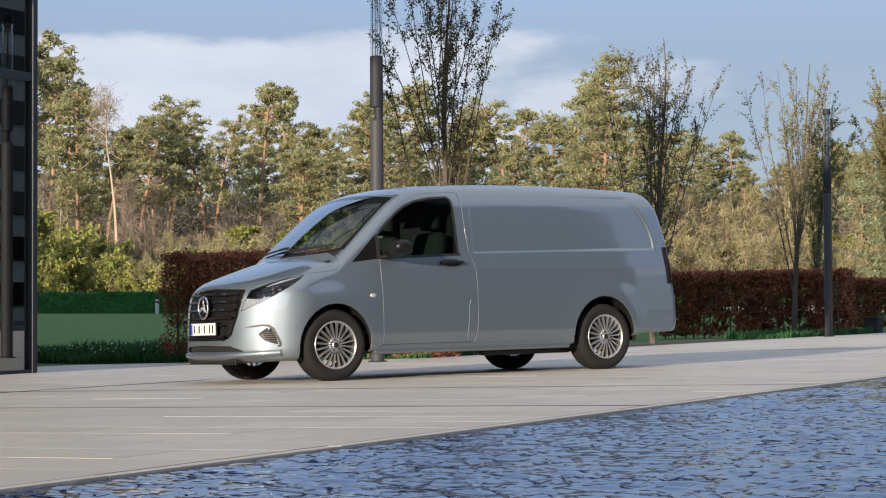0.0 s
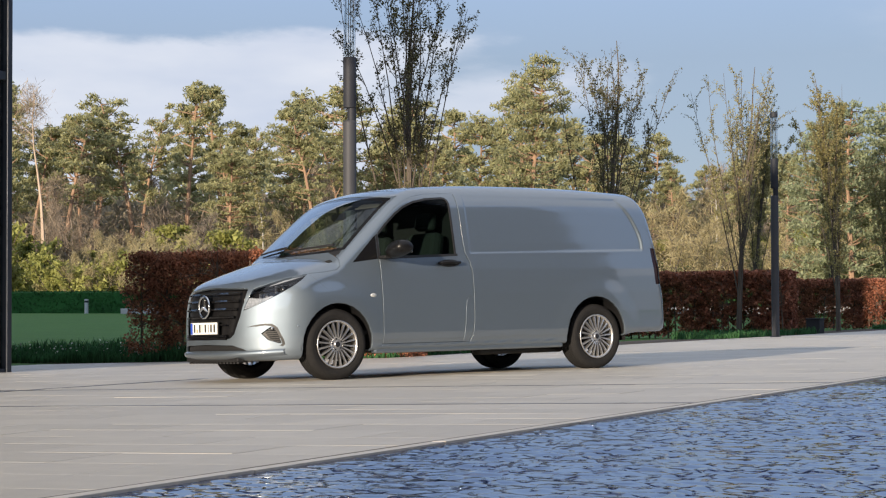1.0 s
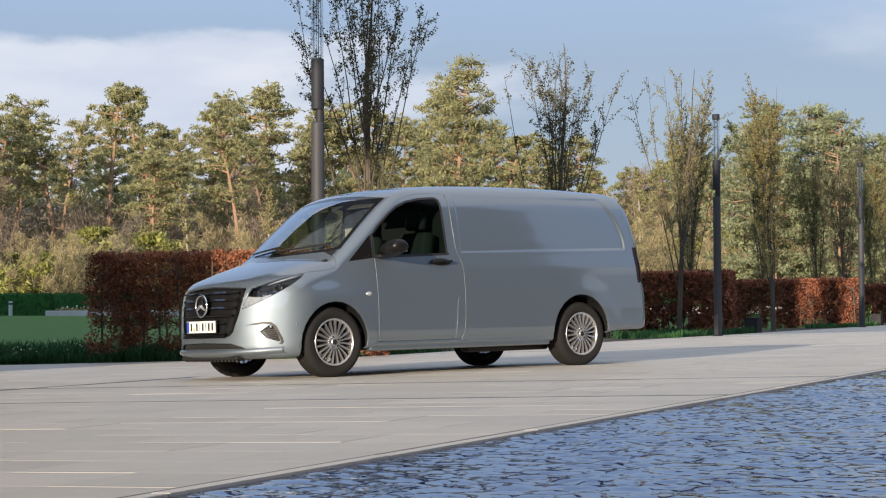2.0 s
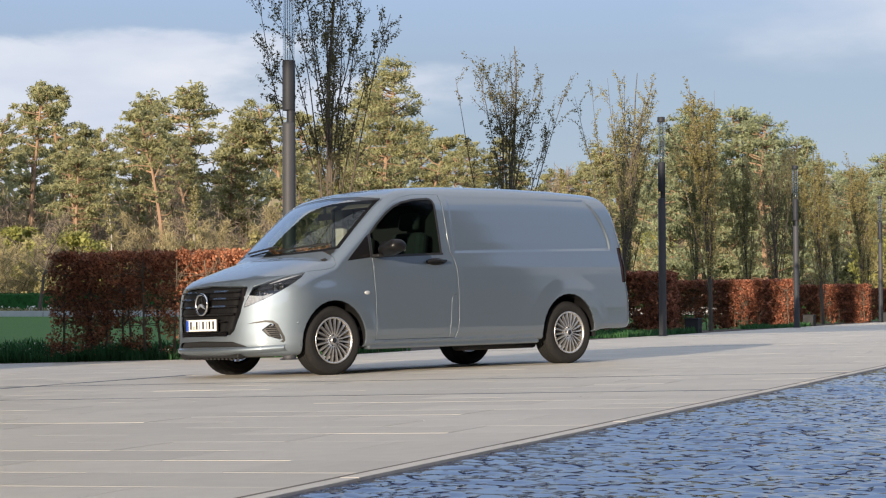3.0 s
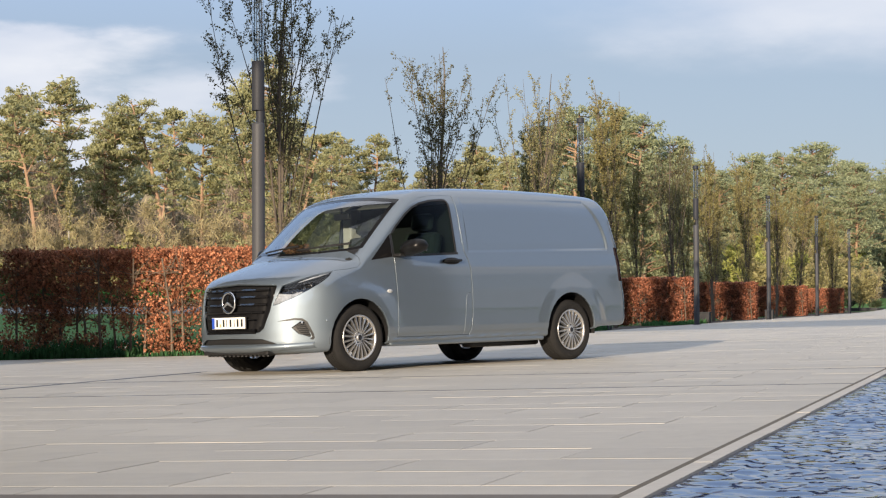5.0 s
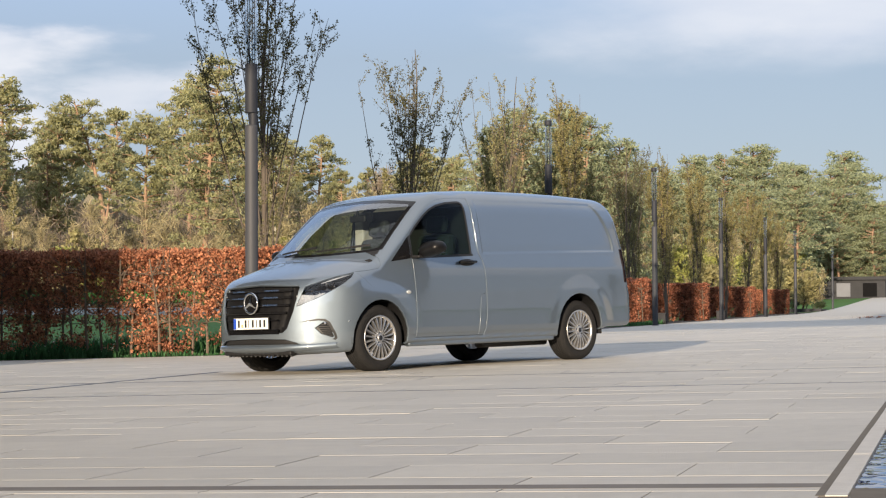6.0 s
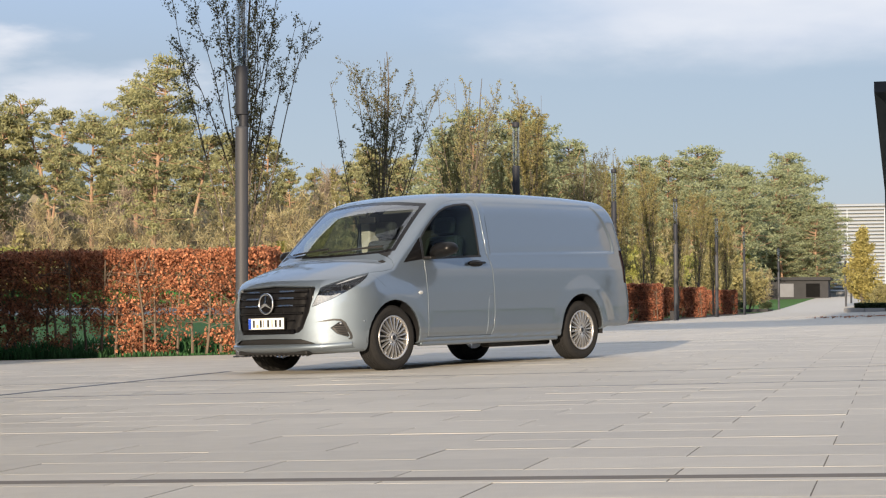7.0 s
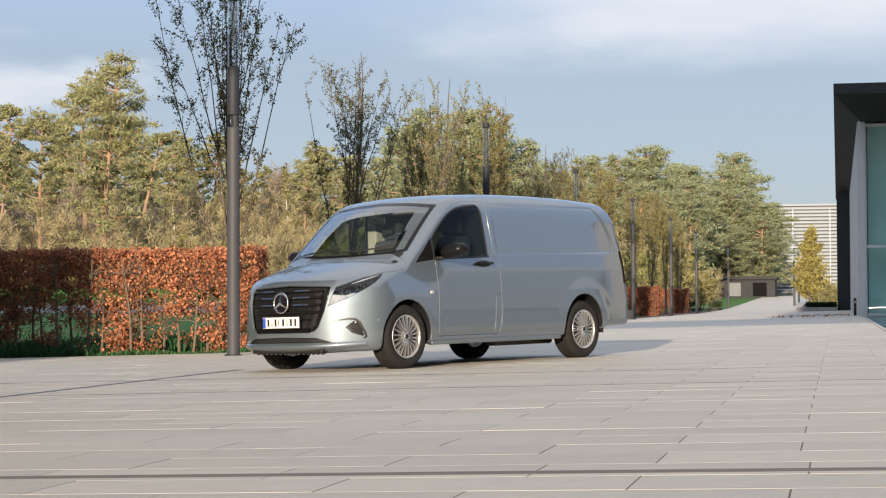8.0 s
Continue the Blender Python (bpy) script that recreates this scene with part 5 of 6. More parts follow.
# wheels
def wheel(m, parent):
    hub = new("wheel")
    hub.parent = parent
    hub.matrix_local = m
    hub["label"] = "silver many-spoked alloy wheel with black tyre"
    b = bmesh.new()
    R, r = 0.335, 0.222
    prof = [(r, 0.012), (r + 0.012, 0.004), (r + 0.03, -0.004), (r + 0.06, -0.008), (R - 0.035, -0.004), (R - 0.016, 0.008), (R - 0.006, 0.022)]
    for k in range(5):
        y = 0.034 + k * 0.034
        prof += [(R, y), (R, y + 0.025), (R - 0.008, y + 0.027), (R - 0.008, y + 0.032)]
    prof += [(R, 0.202), (R - 0.016, 0.22), (R - 0.06, 0.232), (r, 0.222)]
    lathe(b, prof, 72, axis="y")
    part("tyre", b, RUBBER, hub, "worn black tyre", smooth=False)
    b = bmesh.new()
    lathe(b, [(0.226, 0.006), (0.229, 0.000), (0.224, -0.006), (0.214, -0.004), (0.207, 0.012), (0.204, 0.03), (0.198, 0.10), (0.198, 0.20)], 72, axis="y")
    rim = part("rim", b, ALLOY, hub, smooth=True)
    spoke = None
    for k in range(20):
        t = 2 * math.pi * k / 20
        if spoke is None:
            b = bmesh.new()
            sec = []
            for d, w, y in ((0.052, 0.0075, 0.004), (0.09, 0.0085, -0.002), (0.14, 0.0095, 0.000), (0.185, 0.0105, 0.004), (0.210, 0.0135, 0.008)):
                sec.append([b.verts.new((d, y + 0.030, -w)), b.verts.new((d, y, -w * 0.75)), b.verts.new((d, y, w * 0.75)), b.verts.new((d, y + 0.030, w))])
            for r0, r1 in zip(sec, sec[1:]):
                for i in range(3):
                    b.faces.new((r0[i], r0[i + 1], r1[i + 1], r1[i]))
            spoke = part("spoke", b, ALLOY, rim)
        else:
            s2 = new("spoke", spoke.data)
            s2.parent = rim
            s2.matrix_local = Matrix.Rotation(t, 4, "Y")
    b = bmesh.new()
    lathe(b, [(0.0, -0.004), (0.030, -0.004), (0.034, 0.0), (0.036, 0.006), (0.060, 0.006), (0.068, 0.012), (0.070, 0.05)], 30, axis="y")
    part("hub", b, ALLOY, rim, smooth=False)
    b = bmesh.new()
    lathe(b, [(0.0, -0.0065), (0.024, -0.0065), (0.027, -0.003)], 24, axis="y")
    part("hub_cap", b, DARK, rim)
    for k in range(5):
        t = 2 * math.pi * (k + 0.5) / 5
        b = bmesh.new()
        lathe(b, [(0.0, 0.002), (0.008, 0.002), (0.0095, 0.012)], 8, axis="y")
        part("wheel_bolt", b, DARK, rim, m=pose(0.053 * math.cos(t), 0, 0.053 * math.sin(t)))
    b = bmesh.new()
    lathe(b, [(0.0, 0.055), (0.15, 0.055), (0.15, 0.075), (0.0, 0.075)], 36, axis="y")
    part("brake_disc", b, DARK, rim)
    return hub


wheel(pose(0, 0.035, 0.335, 0, 7, 0), van)
wheel(pose(3.2, 0.045, 0.335, 0, 13, 0), van)
wheel(pose(0, 2 * YC - 0.035, 0.335, 0, 0, 180), van)
wheel(pose(3.2, 2 * YC - 0.045, 0.335, 0, 0, 180), van)

# ---- street lamps ----
LAMP_DARK = material("lamp_housing_paint", (0.024, 0.027, 0.036), 0.62, vary=0.3, scale=3.0, specular=0.3)


def street_lamp(m):
    post = thing("street_lamp", m, "tall slim grey street lamp with a glass cylinder head", "street lamp", "lamps along the paving")
    def turned(name, mat, profile, sides=28, label="", parent=post):
        b = bmesh.new()
        lathe(b, profile, sides)
        ob = part(name, b, mat, parent, label)
        for f in ob.data.polygons:
            f.use_smooth = abs(f.normal.z) < 0.5
        return ob
    turned("base_plate", DARK, [(0.0, 0.02), (0.135, 0.02), (0.14, 0.0), (0.14, -0.06)])
    turned("pole", POST, [(0.098, -0.1), (0.098, 1.2), (0.097, 3.50), (0.090, 3.535), (0.06, 3.54)])
    neck = turned("neck", LAMP_DARK, [(0.064, 3.50), (0.064, 3.74)])
    neck.matrix_basis = pose(0.011, -0.028, 0)
    turned("lamp_housing", LAMP_DARK, [(0.0, 3.715), (0.094, 3.72), (0.096, 3.73), (0.096, 4.46), (0.092, 4.47), (0.0, 4.47)])
    head = turned("glass_cylinder", LAMP_GLASS, [(0.088, 4.47), (0.088, 5.52), (0.082, 5.52), (0.082, 4.47)], label="clear glass cylinder")
    for k in range(4):
        t = math.pi / 4 + k * math.pi / 2
        b = bmesh.new()
        tube(b, [(0.055 * math.cos(t), 0.055 * math.sin(t), 4.46), (0.055 * math.cos(t), 0.055 * math.sin(t), 5.53)], [0.006, 0.006], 6)
        part("rod", b, POST, head)
    turned("cap", LAMP_DARK, [(0.0, 5.51), (0.094, 5.51), (0.096, 5.52), (0.096, 5.63), (0.09, 5.64), (0.0, 5.64)])
    return post


lamp_a = (0.0, 21.8, 40.0, 59.9, 81.0, 101.8, 142.0)
first = street_lamp(spot(0.0, 0.0))
for a in lamp_a[1:]:
    copy_thing(first, spot(a, 0.003 * a))
for a in (150.0, 171.0):
    copy_thing(first, spot(a, -5.2))

# ---- foliage helpers ----
def leaves(rng, centres, size, flat=0.35, aspect=0.6, lean=None, needle=False):
    """One small leaf (a folded quad, or a narrow needle tuft) at each centre."""
    n = len(centres)
    d = rng.normal(size=(n, 3))
    if lean is not None:
        d = d + lean
    d /= np.linalg.norm(d, axis=1, keepdims=True)
    e = rng.normal(size=(n, 3))
    e -= d * (e * d).sum(1, keepdims=True)
    e /= np.linalg.norm(e, axis=1, keepdims=True)
    s = (size * rng.uniform(0.6, 1.4, n))[:, None]
    if needle:
        v = np.stack([centres - d * s, centres + d * s + e * s * aspect, centres + d * s * 0.7 - e * s * aspect], 1).reshape(-1, 3)
        return v, np.arange(n * 3).reshape(-1, 3)
    k = np.cross(d, e) * flat
    v = np.stack([centres - d * s, centres + e * s * aspect + k * s * 0.4, centres + d * s, centres - e * s * aspect + k * s * 0.4], 1).reshape(-1, 3)
    f = np.arange(n * 4).reshape(-1, 4)
    return v, f


def limb(rng, p, d, length, r0, r1, bend=0.12, n=5, lift=0.0):
    """Points and radii of a bending branch."""
    pts, p, d = [Vector(p)], Vector(p), Vector(d).normalized()
    for _ in range(n):
        d = (d + Vector(rng.normal(0, bend, 3)) + Vector((0, 0, lift))).normalized()
        p = p + d * (length / n)
        pts.append(p.copy())
    return pts, list(np.linspace(r0, r1, n + 1))


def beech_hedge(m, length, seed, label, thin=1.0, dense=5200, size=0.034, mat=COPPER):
    """A clipped copper beech hedge: stems at the foot, leaves thick at the top and ragged below. It runs along local y."""
    rng = np.random.default_rng(seed)
    hedge = thing("beech_hedge", m, label, "hedge", "copper beech hedges")
    W, H = 0.85, 1.86
    stem = None
    n = int(length / 0.27)
    for k in range(n):
        if k < 3:
            b = bmesh.new()
            pts, rad = limb(rng, (0, 0, -0.25), (0, 0, 1), 1.95, 0.028, 0.012, 0.03, 7)
            tube(b, pts, rad, 6)
            for _ in range(20):
                i = int(rng.integers(3, 7))
                q, r = limb(rng, pts[i], (rng.normal(), rng.normal(), 0.7), rng.uniform(0.3, 0.7), 0.010, 0.003, 0.2, 4)
                tube(b, q, r, 3, caps=False)
            ob = part("stem", b, STEM, hedge)
            (stems if k else stems_new()).append(ob.data)
        else:
            ob = new("stem", stems[k % 3])
            ob.parent = hedge
        ob.matrix_basis = pose(rng.uniform(-0.14, 0.20) - 0.24, -length / 2 + 0.12 + k * 0.27 + rng.uniform(-0.06, 0.06), 0, 0, 0, rng.uniform(0, 360))
    # leaves grow in sprays on short twigs: a thick band along the top, broken curtains with dark gaps below
    M = int(length * dense / 22)
    y = rng.uniform(-1, 1, M * 4) * length / 2
    z = rng.uniform(0.05, H - 0.03, M * 4)
    x = np.sign(rng.uniform(-1, 1, M * 4)) * (1 - np.abs(rng.normal(0, 0.3, M * 4))) * W / 2
    x = np.where(rng.uniform(size=M * 4) < 0.22, rng.uniform(-1, 1, M * 4) * W / 2, x)
    up = np.clip((z - 0.25) / 1.25, 0, 1)
    patch = np.sin(y * 3.1 + 1.3 * np.sin(z * 2.3 + seed)) + 0.9 * np.sin(y * 7.7 + z * 4.1 + 2 * np.sin(y * 1.7)) + 0.7 * np.sin(z * 9.0 + y * 5.0 + seed) + 1.0 * np.cos(2 * math.pi * y / 0.27)
    patch = patch / 3.2 + rng.normal(0, 0.22, M * 4)
    keep = patch < 0.14 + 0.95 * up ** 2 - 0.16 * thin * (1 - up)
    x, y, z = x[keep][:M], y[keep][:M], z[keep][:M]
    band = int(length * dense / 22 * 0.28)  # the clipped top is closed
    x = np.concatenate([x, rng.uniform(-1, 1, band) * W / 2])
    y = np.concatenate([y, rng.uniform(-1, 1, band) * length / 2])
    z = np.concatenate([z, H - np.abs(rng.normal(0, 0.11, band))])
    cap = int(W * dense / 22 * 0.55)  # so are its two ends
    x = np.concatenate([x, rng.uniform(-1, 1, cap) * W / 2])
    y = np.concatenate([y, np.sign(rng.uniform(-1, 1, cap)) * (length / 2 - 0.02)])
    z = np.concatenate([z, rng.uniform(0.1, H - 0.03, cap)])
    n_spray = len(x)
    hang = np.stack([x, y, z], 1)
    reach = np.array([0.055, 0.075, 0.06])
    p = (hang[:, None, :] + rng.normal(size=(n_spray, 22, 3)) * reach * rng.uniform(0.5, 1.25, (n_spray, 1, 1))).reshape(-1, 3)
    p[:, 0] += (0.035 * np.sin(p[:, 1] * 5.1) + 0.03 * np.sin(p[:, 2] * 7.3 + p[:, 1] * 2.2)) * np.sign(p[:, 0])
    top = H + 0.025 * np.sin(p[:, 1] * 9.0) + 0.02 * np.sin(p[:, 1] * 23.0) + rng.normal(0, 0.018, len(p))
    p = p[(np.abs(p[:, 0]) < 0.52) & (p[:, 2] < top) & (p[:, 2] > 0.03) & (np.abs(p[:, 1]) < length / 2 + 0.03)]
    v, f = leaves(rng, p, size, aspect=0.66)
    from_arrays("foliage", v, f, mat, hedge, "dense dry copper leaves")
    return hedge


stems = []


def stems_new():
    stems.clear()
    return stems


def street_tree(m, seed, height, spread, leaf_mat, leaf_n, leaf_size, label):
    """A slim park tree with many upswept limbs from a short trunk."""
    rng = np.random.default_rng(seed)
    tree = thing("street_tree", m, label, "tree", "row of young trees")
    b = bmesh.new()
    pts, rad = limb(rng, (0, 0, -0.2), (0, 0, 1), height * 0.97, 0.085, 0.008, 0.03, 12)
    tube(b, pts, rad, 8)
    trunk = part("trunk", b, BARK, tree)
    tips = []
    b = bmesh.new()
    for k in range(17):
        h = 0.09 + 0.58 * (k / 17) ** 1.1
        i = h * 12
        base = pts[int(i)].lerp(pts[min(12, int(i) + 1)], i - int(i))
        t = k * 2.4 + rng.uniform(-0.4, 0.4)
        lean = rng.uniform(0.08, 0.25) * spread
        reach = height * (1 - h) * rng.uniform(0.62, 0.95)
        q, r = limb(rng, base, (math.cos(t) * lean, math.sin(t) * lean, 1.0), reach, 0.024 * (1 - 0.6 * h), 0.004, 0.035, 8)
        tube(b, q, r, 5, caps=False)
        for _ in range(int(5 + reach * 3.2)):
            j = rng.uniform(1.5, 7.9)
            qb = q[int(j)].lerp(q[int(j) + 1], j - int(j))
            d = (q[int(j) + 1] - q[int(j)]).normalized() + Vector((rng.normal(0, 0.55), rng.normal(0, 0.55), 0.15))
            s, r2 = limb(rng, qb, d, rng.uniform(0.22, 0.70), 0.0065, 0.0025, 0.14, 4)
            tube(b, s, r2, 3, caps=False)
            tips.append(s)
    part("limb_frame", b, BARK, trunk, "thin dark upswept limbs")
    segs = np.array([[list(p) for p in s] for s in tips])
    idx = rng.integers(0, len(segs), leaf_n)
    f = rng.uniform(0.8, 3.999, leaf_n)
    i0 = f.astype(int)
    c = segs[idx, i0] * (1 - (f - i0))[:, None] + segs[idx, i0 + 1] * (f - i0)[:, None] + rng.normal(0, 0.035, (leaf_n, 3))
    v, fc = leaves(rng, c, leaf_size)
    from_arrays("crown", v, fc, leaf_mat, tree, "sparse small spring leaves")
    return tree


def pine(seed, height, bare, width, clumps, m, label="tall Scots pine with reddish trunk and dark green crown", needles=PINE):
    """A forest pine: straight or bending bare trunk, crooked limbs, a crown of needle clumps."""
    rng = np.random.default_rng(seed)
    tree = thing("pine_tree", m, label, "tree", "woodland trees")
    b = bmesh.new()
    pts, rad = limb(rng, (0, 0, -0.5), (0, 0, 1), height * 0.97, 0.30 * height / 20, 0.05, 0.035, 10)
    tube(b, pts, rad, 7)
    ends = []
    for k in range(clumps):
        h = bare + (1 - bare) * rng.uniform(0, 1) ** 0.8
        i = min(h, 0.985) * 10
        base = pts[int(i)].lerp(pts[min(10, int(i) + 1)], i - int(i))
        t = rng.uniform(0, 2 * math.pi)
        span = (h - bare) / (1 - bare)
        reach = width * (0.35 + 0.75 * math.sin(math.pi * min(1.0, 0.22 + 0.68 * span))) * rng.uniform(0.45, 1.0) * (1.0 if span < 0.85 else 0.55)
        q, r = limb(rng, base, (math.cos(t), math.sin(t), rng.uniform(-0.05, 0.5)), reach, 0.075, 0.02, 0.16, 4, lift=0.05)
        tube(b, q, r, 3, caps=False)
        ends.append(q[-1])
        if reach > width * 0.6:
            ends.append(q[2] + Vector(rng.normal(0, 0.3, 3)))
    for _ in range(7):
        i = rng.uniform(0.15, max(bare, 0.3)) * 10
        base = pts[int(i)].lerp(pts[int(i) + 1], i - int(i))
        t = rng.uniform(0, 2 * math.pi)
        q, r = limb(rng, base, (math.cos(t), math.sin(t), 0.1), rng.uniform(0.8, 2.4), 0.05, 0.012, 0.25, 4)
        tube(b, q, r, 4, caps=False)
    part("trunk", b, PINE_BARK, tree, "reddish bare trunk")
    cs = []
    for e in ends:
        n = int(rng.integers(46, 72))
        s = rng.uniform(0.42, 0.9) * width / 3.2
        d = rng.normal(size=(n, 3))
        d /= np.linalg.norm(d, axis=1, keepdims=True)
        d *= rng.uniform(0.1, 1.15, n)[:, None]
        d[:, 2] = np.where(d[:, 2] < 0, d[:, 2] * 0.35, d[:, 2] * 0.6)
        cs.append(np.array(e) + d * np.array([s, s, s]))
    c = np.concatenate(cs)
    v, f = leaves(rng, c, 0.21, aspect=0.34, lean=np.array([0, 0, 0.5]), needle=True)
    from_arrays("crown", v, f, needles, tree, "green clumps of needles")
    return tree


def broad(seed, height, width, leaf_mat, n_leaf, size, m, name, label, category="tree", group="woodland trees", bark=BARK, stems_n=1, trunk_r=0.13, twigs=60, aspect=0.55, low=2.6):
    """A bare or lightly leaved tree or bush, of stems that fork twice."""
    rng = np.random.default_rng(seed)
    tree = thing(name, m, label, category, group)
    b = bmesh.new()
    fine = []
    for s in range(stems_n):
        t0 = rng.uniform(0, 2 * math.pi)
        d0 = Vector((math.cos(t0) * 0.5, math.sin(t0) * 0.5, 1)) if stems_n > 1 else Vector((0, 0, 1))
        pts, rad = limb(rng, (rng.normal(0, 0.12 * stems_n * 0.3), rng.normal(0, 0.12 * stems_n * 0.3), -0.3), d0, height * rng.uniform(0.8, 1.0), trunk_r, 0.015, 0.06, 8)
        tube(b, pts, rad, 6)
        for k in range(max(8, twigs // stems_n)):
            i = rng.uniform(1.2 if stems_n > 1 else low, 7.8)
            base = pts[int(i)].lerp(pts[int(i) + 1], i - int(i))
            t = rng.uniform(0, 2 * math.pi)
            reach = width * (1.15 - i / 8.5) * rng.uniform(0.5, 1.0)
            q, r = limb(rng, base, (math.cos(t), math.sin(t), rng.uniform(0.4, 1.1)), reach, 0.028, 0.006, 0.07, 5)
            tube(b, q, r, 3, caps=False)
            fine.append(q)
    part("trunk", b, bark, tree)
    segs = np.array([[list(p) for p in s] for s in fine])
    idx = rng.integers(0, len(segs), n_leaf)
    f = rng.uniform(1.0, 4.999, n_leaf)
    i0 = f.astype(int)
    c = segs[idx, i0] * (1 - (f - i0))[:, None] + segs[idx, i0 + 1] * (f - i0)[:, None] + rng.normal(0, 0.10 * width / 2, (n_leaf, 3))
    v, fc = leaves(rng, c, size, aspect=aspect, needle=True, lean=np.array([0, 0, 0.9]) if aspect < 0.2 else None)
    from_arrays("crown", v, fc, leaf_mat, tree)
    return tree


# ---- hedges and trees along the paving ----
hedge_label = "clipped copper beech hedge with dry red-brown leaves"
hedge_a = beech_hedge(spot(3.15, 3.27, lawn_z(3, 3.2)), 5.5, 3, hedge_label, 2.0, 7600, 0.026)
hedge_b = beech_hedge(spot(27.0, 3.9, lawn_z(27, 3.9)), 5.6, 4, hedge_label, 0.7, 6500, 0.042, RUSSET)
for k, a in enumerate((45.4, 64.3, 87.0, 112.0)):
    copy_thing(hedge_b, spot(a, 4.0 + 0.15 * k, lawn_z(a, 4)))
tree_label = "slim young park tree with upswept limbs and sparse leaves"
tree_1 = street_tree(spot(5.3, 1.84, lawn_z(5.2, 2.1), 180), 28, 7.7, 1.35, TREE_LEAF, 11000, 0.024, tree_label)
tree_2 = street_tree(spot(15.9, 2.29, lawn_z(15.9, 2.3), 180), 22, 7.4, 1.4, TREE_LEAF, 8000, 0.026, tree_label)
tree_3 = street_tree(spot(26.4, 2.47, lawn_z(26.4, 2.5), 180), 23, 8.0, 1.0, BUSH, 7000, 0.027, tree_label)
GOLD = leafy("golden_leaf", (0.36, 0.31, 0.135), (0.23, 0.215, 0.095), 0.5)
tree_4 = street_tree(spot(36.0, 2.2, lawn_z(36, 2.2), 180), 24, 8.7, 1.05, GOLD, 12000, 0.034, "slim park tree thick with golden-green spring leaves")
for k, (a, h, src) in enumerate(((47.7, 1.05, tree_2), (58.0, 0.95, tree_4), (69.0, 1.0, tree_4), (80.0, 0.93, tree_4), (91.0, 1.0, tree_4), (102.0, 0.95, tree_4), (113.0, 0.9, tree_4))):
    copy_thing(src, spot(a, 2.4, lawn_z(a, 2.4), 70 * k + 40) @ Matrix.Diagonal((1, 1, h, 1)))
for k, (a, b, s) in enumerate(((41, 6.5, 1.0), (52, 6.6, 0.95), (63, 6.8, 1.0), (75, 6.6, 1.0), (88, 7.0, 0.9), (100, 7.0, 1.0))):
    copy_thing(tree_4, spot(a, b, lawn_z(a, b), 50 * k) @ Matrix.Diagonal((s, s, s, 1)))

# ---- the woods beyond the lawn ----
VIEW = Vector((-11.0, -14.0, 0))


def afar(az, dist):
    """A place by its bearing (degrees from +y towards +x) and distance from the walk."""
    t = radians(az)
    p = VIEW + Vector((math.sin(t), math.cos(t), 0)) * dist
    q = p - ORIGIN
    p.z = lawn_z(q.dot(U), q.dot(V)) - 0.1
    return p


def stand(src, az, dist, scale=1.0, turn=0.0, wide=1.0):
    p = afar(az, dist)
    return copy_thing(src, Matrix.Translation(p) @ Matrix.Rotation(turn, 4, "Z") @ Matrix.Diagonal((scale * wide, scale * wide, scale, 1)))


rng = np.random.default_rng(11)
home = Matrix.Translation
pines = [pine(31, 20, 0.66, 2.7, 40, home(afar(22.0, 205))),
         pine(32, 20, 0.60, 2.5, 42, home(afar(25.4, 212))),
         pine(33, 20, 0.54, 2.9, 50, home(afar(29.8, 206))),
         pine(34, 20, 0.40, 3.4, 72, home(afar(34.3, 215)))]
mass = pine(35, 20, 0.07, 4.4, 120, home(afar(55.0, 250)), "broad dense pine with a pale green crown down to the shrubs", PALE_PINE)
lone = pine(41, 24.6, 0.22, 4.2, 130, home(afar(38.9, 174)), "tall lone Scots pine standing before the woods")
bare = [broad(51, 15, 4.4, TWIG, 900, 0.8, home(afar(24.1, 225)), "bare_tree", "leafless brown woodland tree", twigs=44, aspect=0.028),
        broad(52, 12, 4.4, TWIG, 900, 0.8, home(afar(28.0, 196)), "bare_tree", "leafless brown woodland tree", twigs=48, stems_n=2, aspect=0.028)]
larch = broad(58, 26.5, 8.5, TWIG, 700, 0.6, home(afar(24.2, 190)), "bare_tree", "tall pale-trunked tree with a bare brown top", bark=PALE_BARK, trunk_r=0.26, twigs=28, aspect=0.04, low=6.0)
spring = broad(59, 11.0, 3.0, FRESH, 9500, 0.15, home(afar(22.4, 176)), "spring_tree", "light yellow-green tree just coming into leaf", bark=BIRCH_BARK, trunk_r=0.10, stems_n=3, twigs=80)
birch = broad(53, 14, 1.8, BUSH, 1500, 0.12, home(afar(41.2, 178)), "birch_tree", "slim pale-stemmed birch at the woodland edge", bark=BIRCH_BARK, trunk_r=0.11, twigs=60)
shrubs = [broad(54, 5.0, 2.6, FRESH, 3000, 0.13, home(afar(21.4, 168)), "shrub", "bright yellow-green spring shrub", "shrub", "woodland edge", stems_n=5, trunk_r=0.05, twigs=38),
          broad(55, 4.5, 2.8, BUSH, 3000, 0.13, home(afar(27.0, 172)), "shrub", "olive green shrub at the woodland edge", "shrub", "woodland edge", stems_n=5, trunk_r=0.05, twigs=38),
          broad(56, 4.0, 3.0, DARK_BUSH, 3200, 0.14, home(afar(25.6, 176)), "shrub", "dark evergreen shrub at the woodland edge", "shrub", "woodland edge", stems_n=5, trunk_r=0.05, twigs=38),
          broad(57, 6.5, 2.6, REED, 3400, 0.3, home(afar(26.2, 170)), "shrub", "tall pale bare shrub", "shrub", "woodland edge", stems_n=6, trunk_r=0.04, twigs=80, aspect=0.05)]


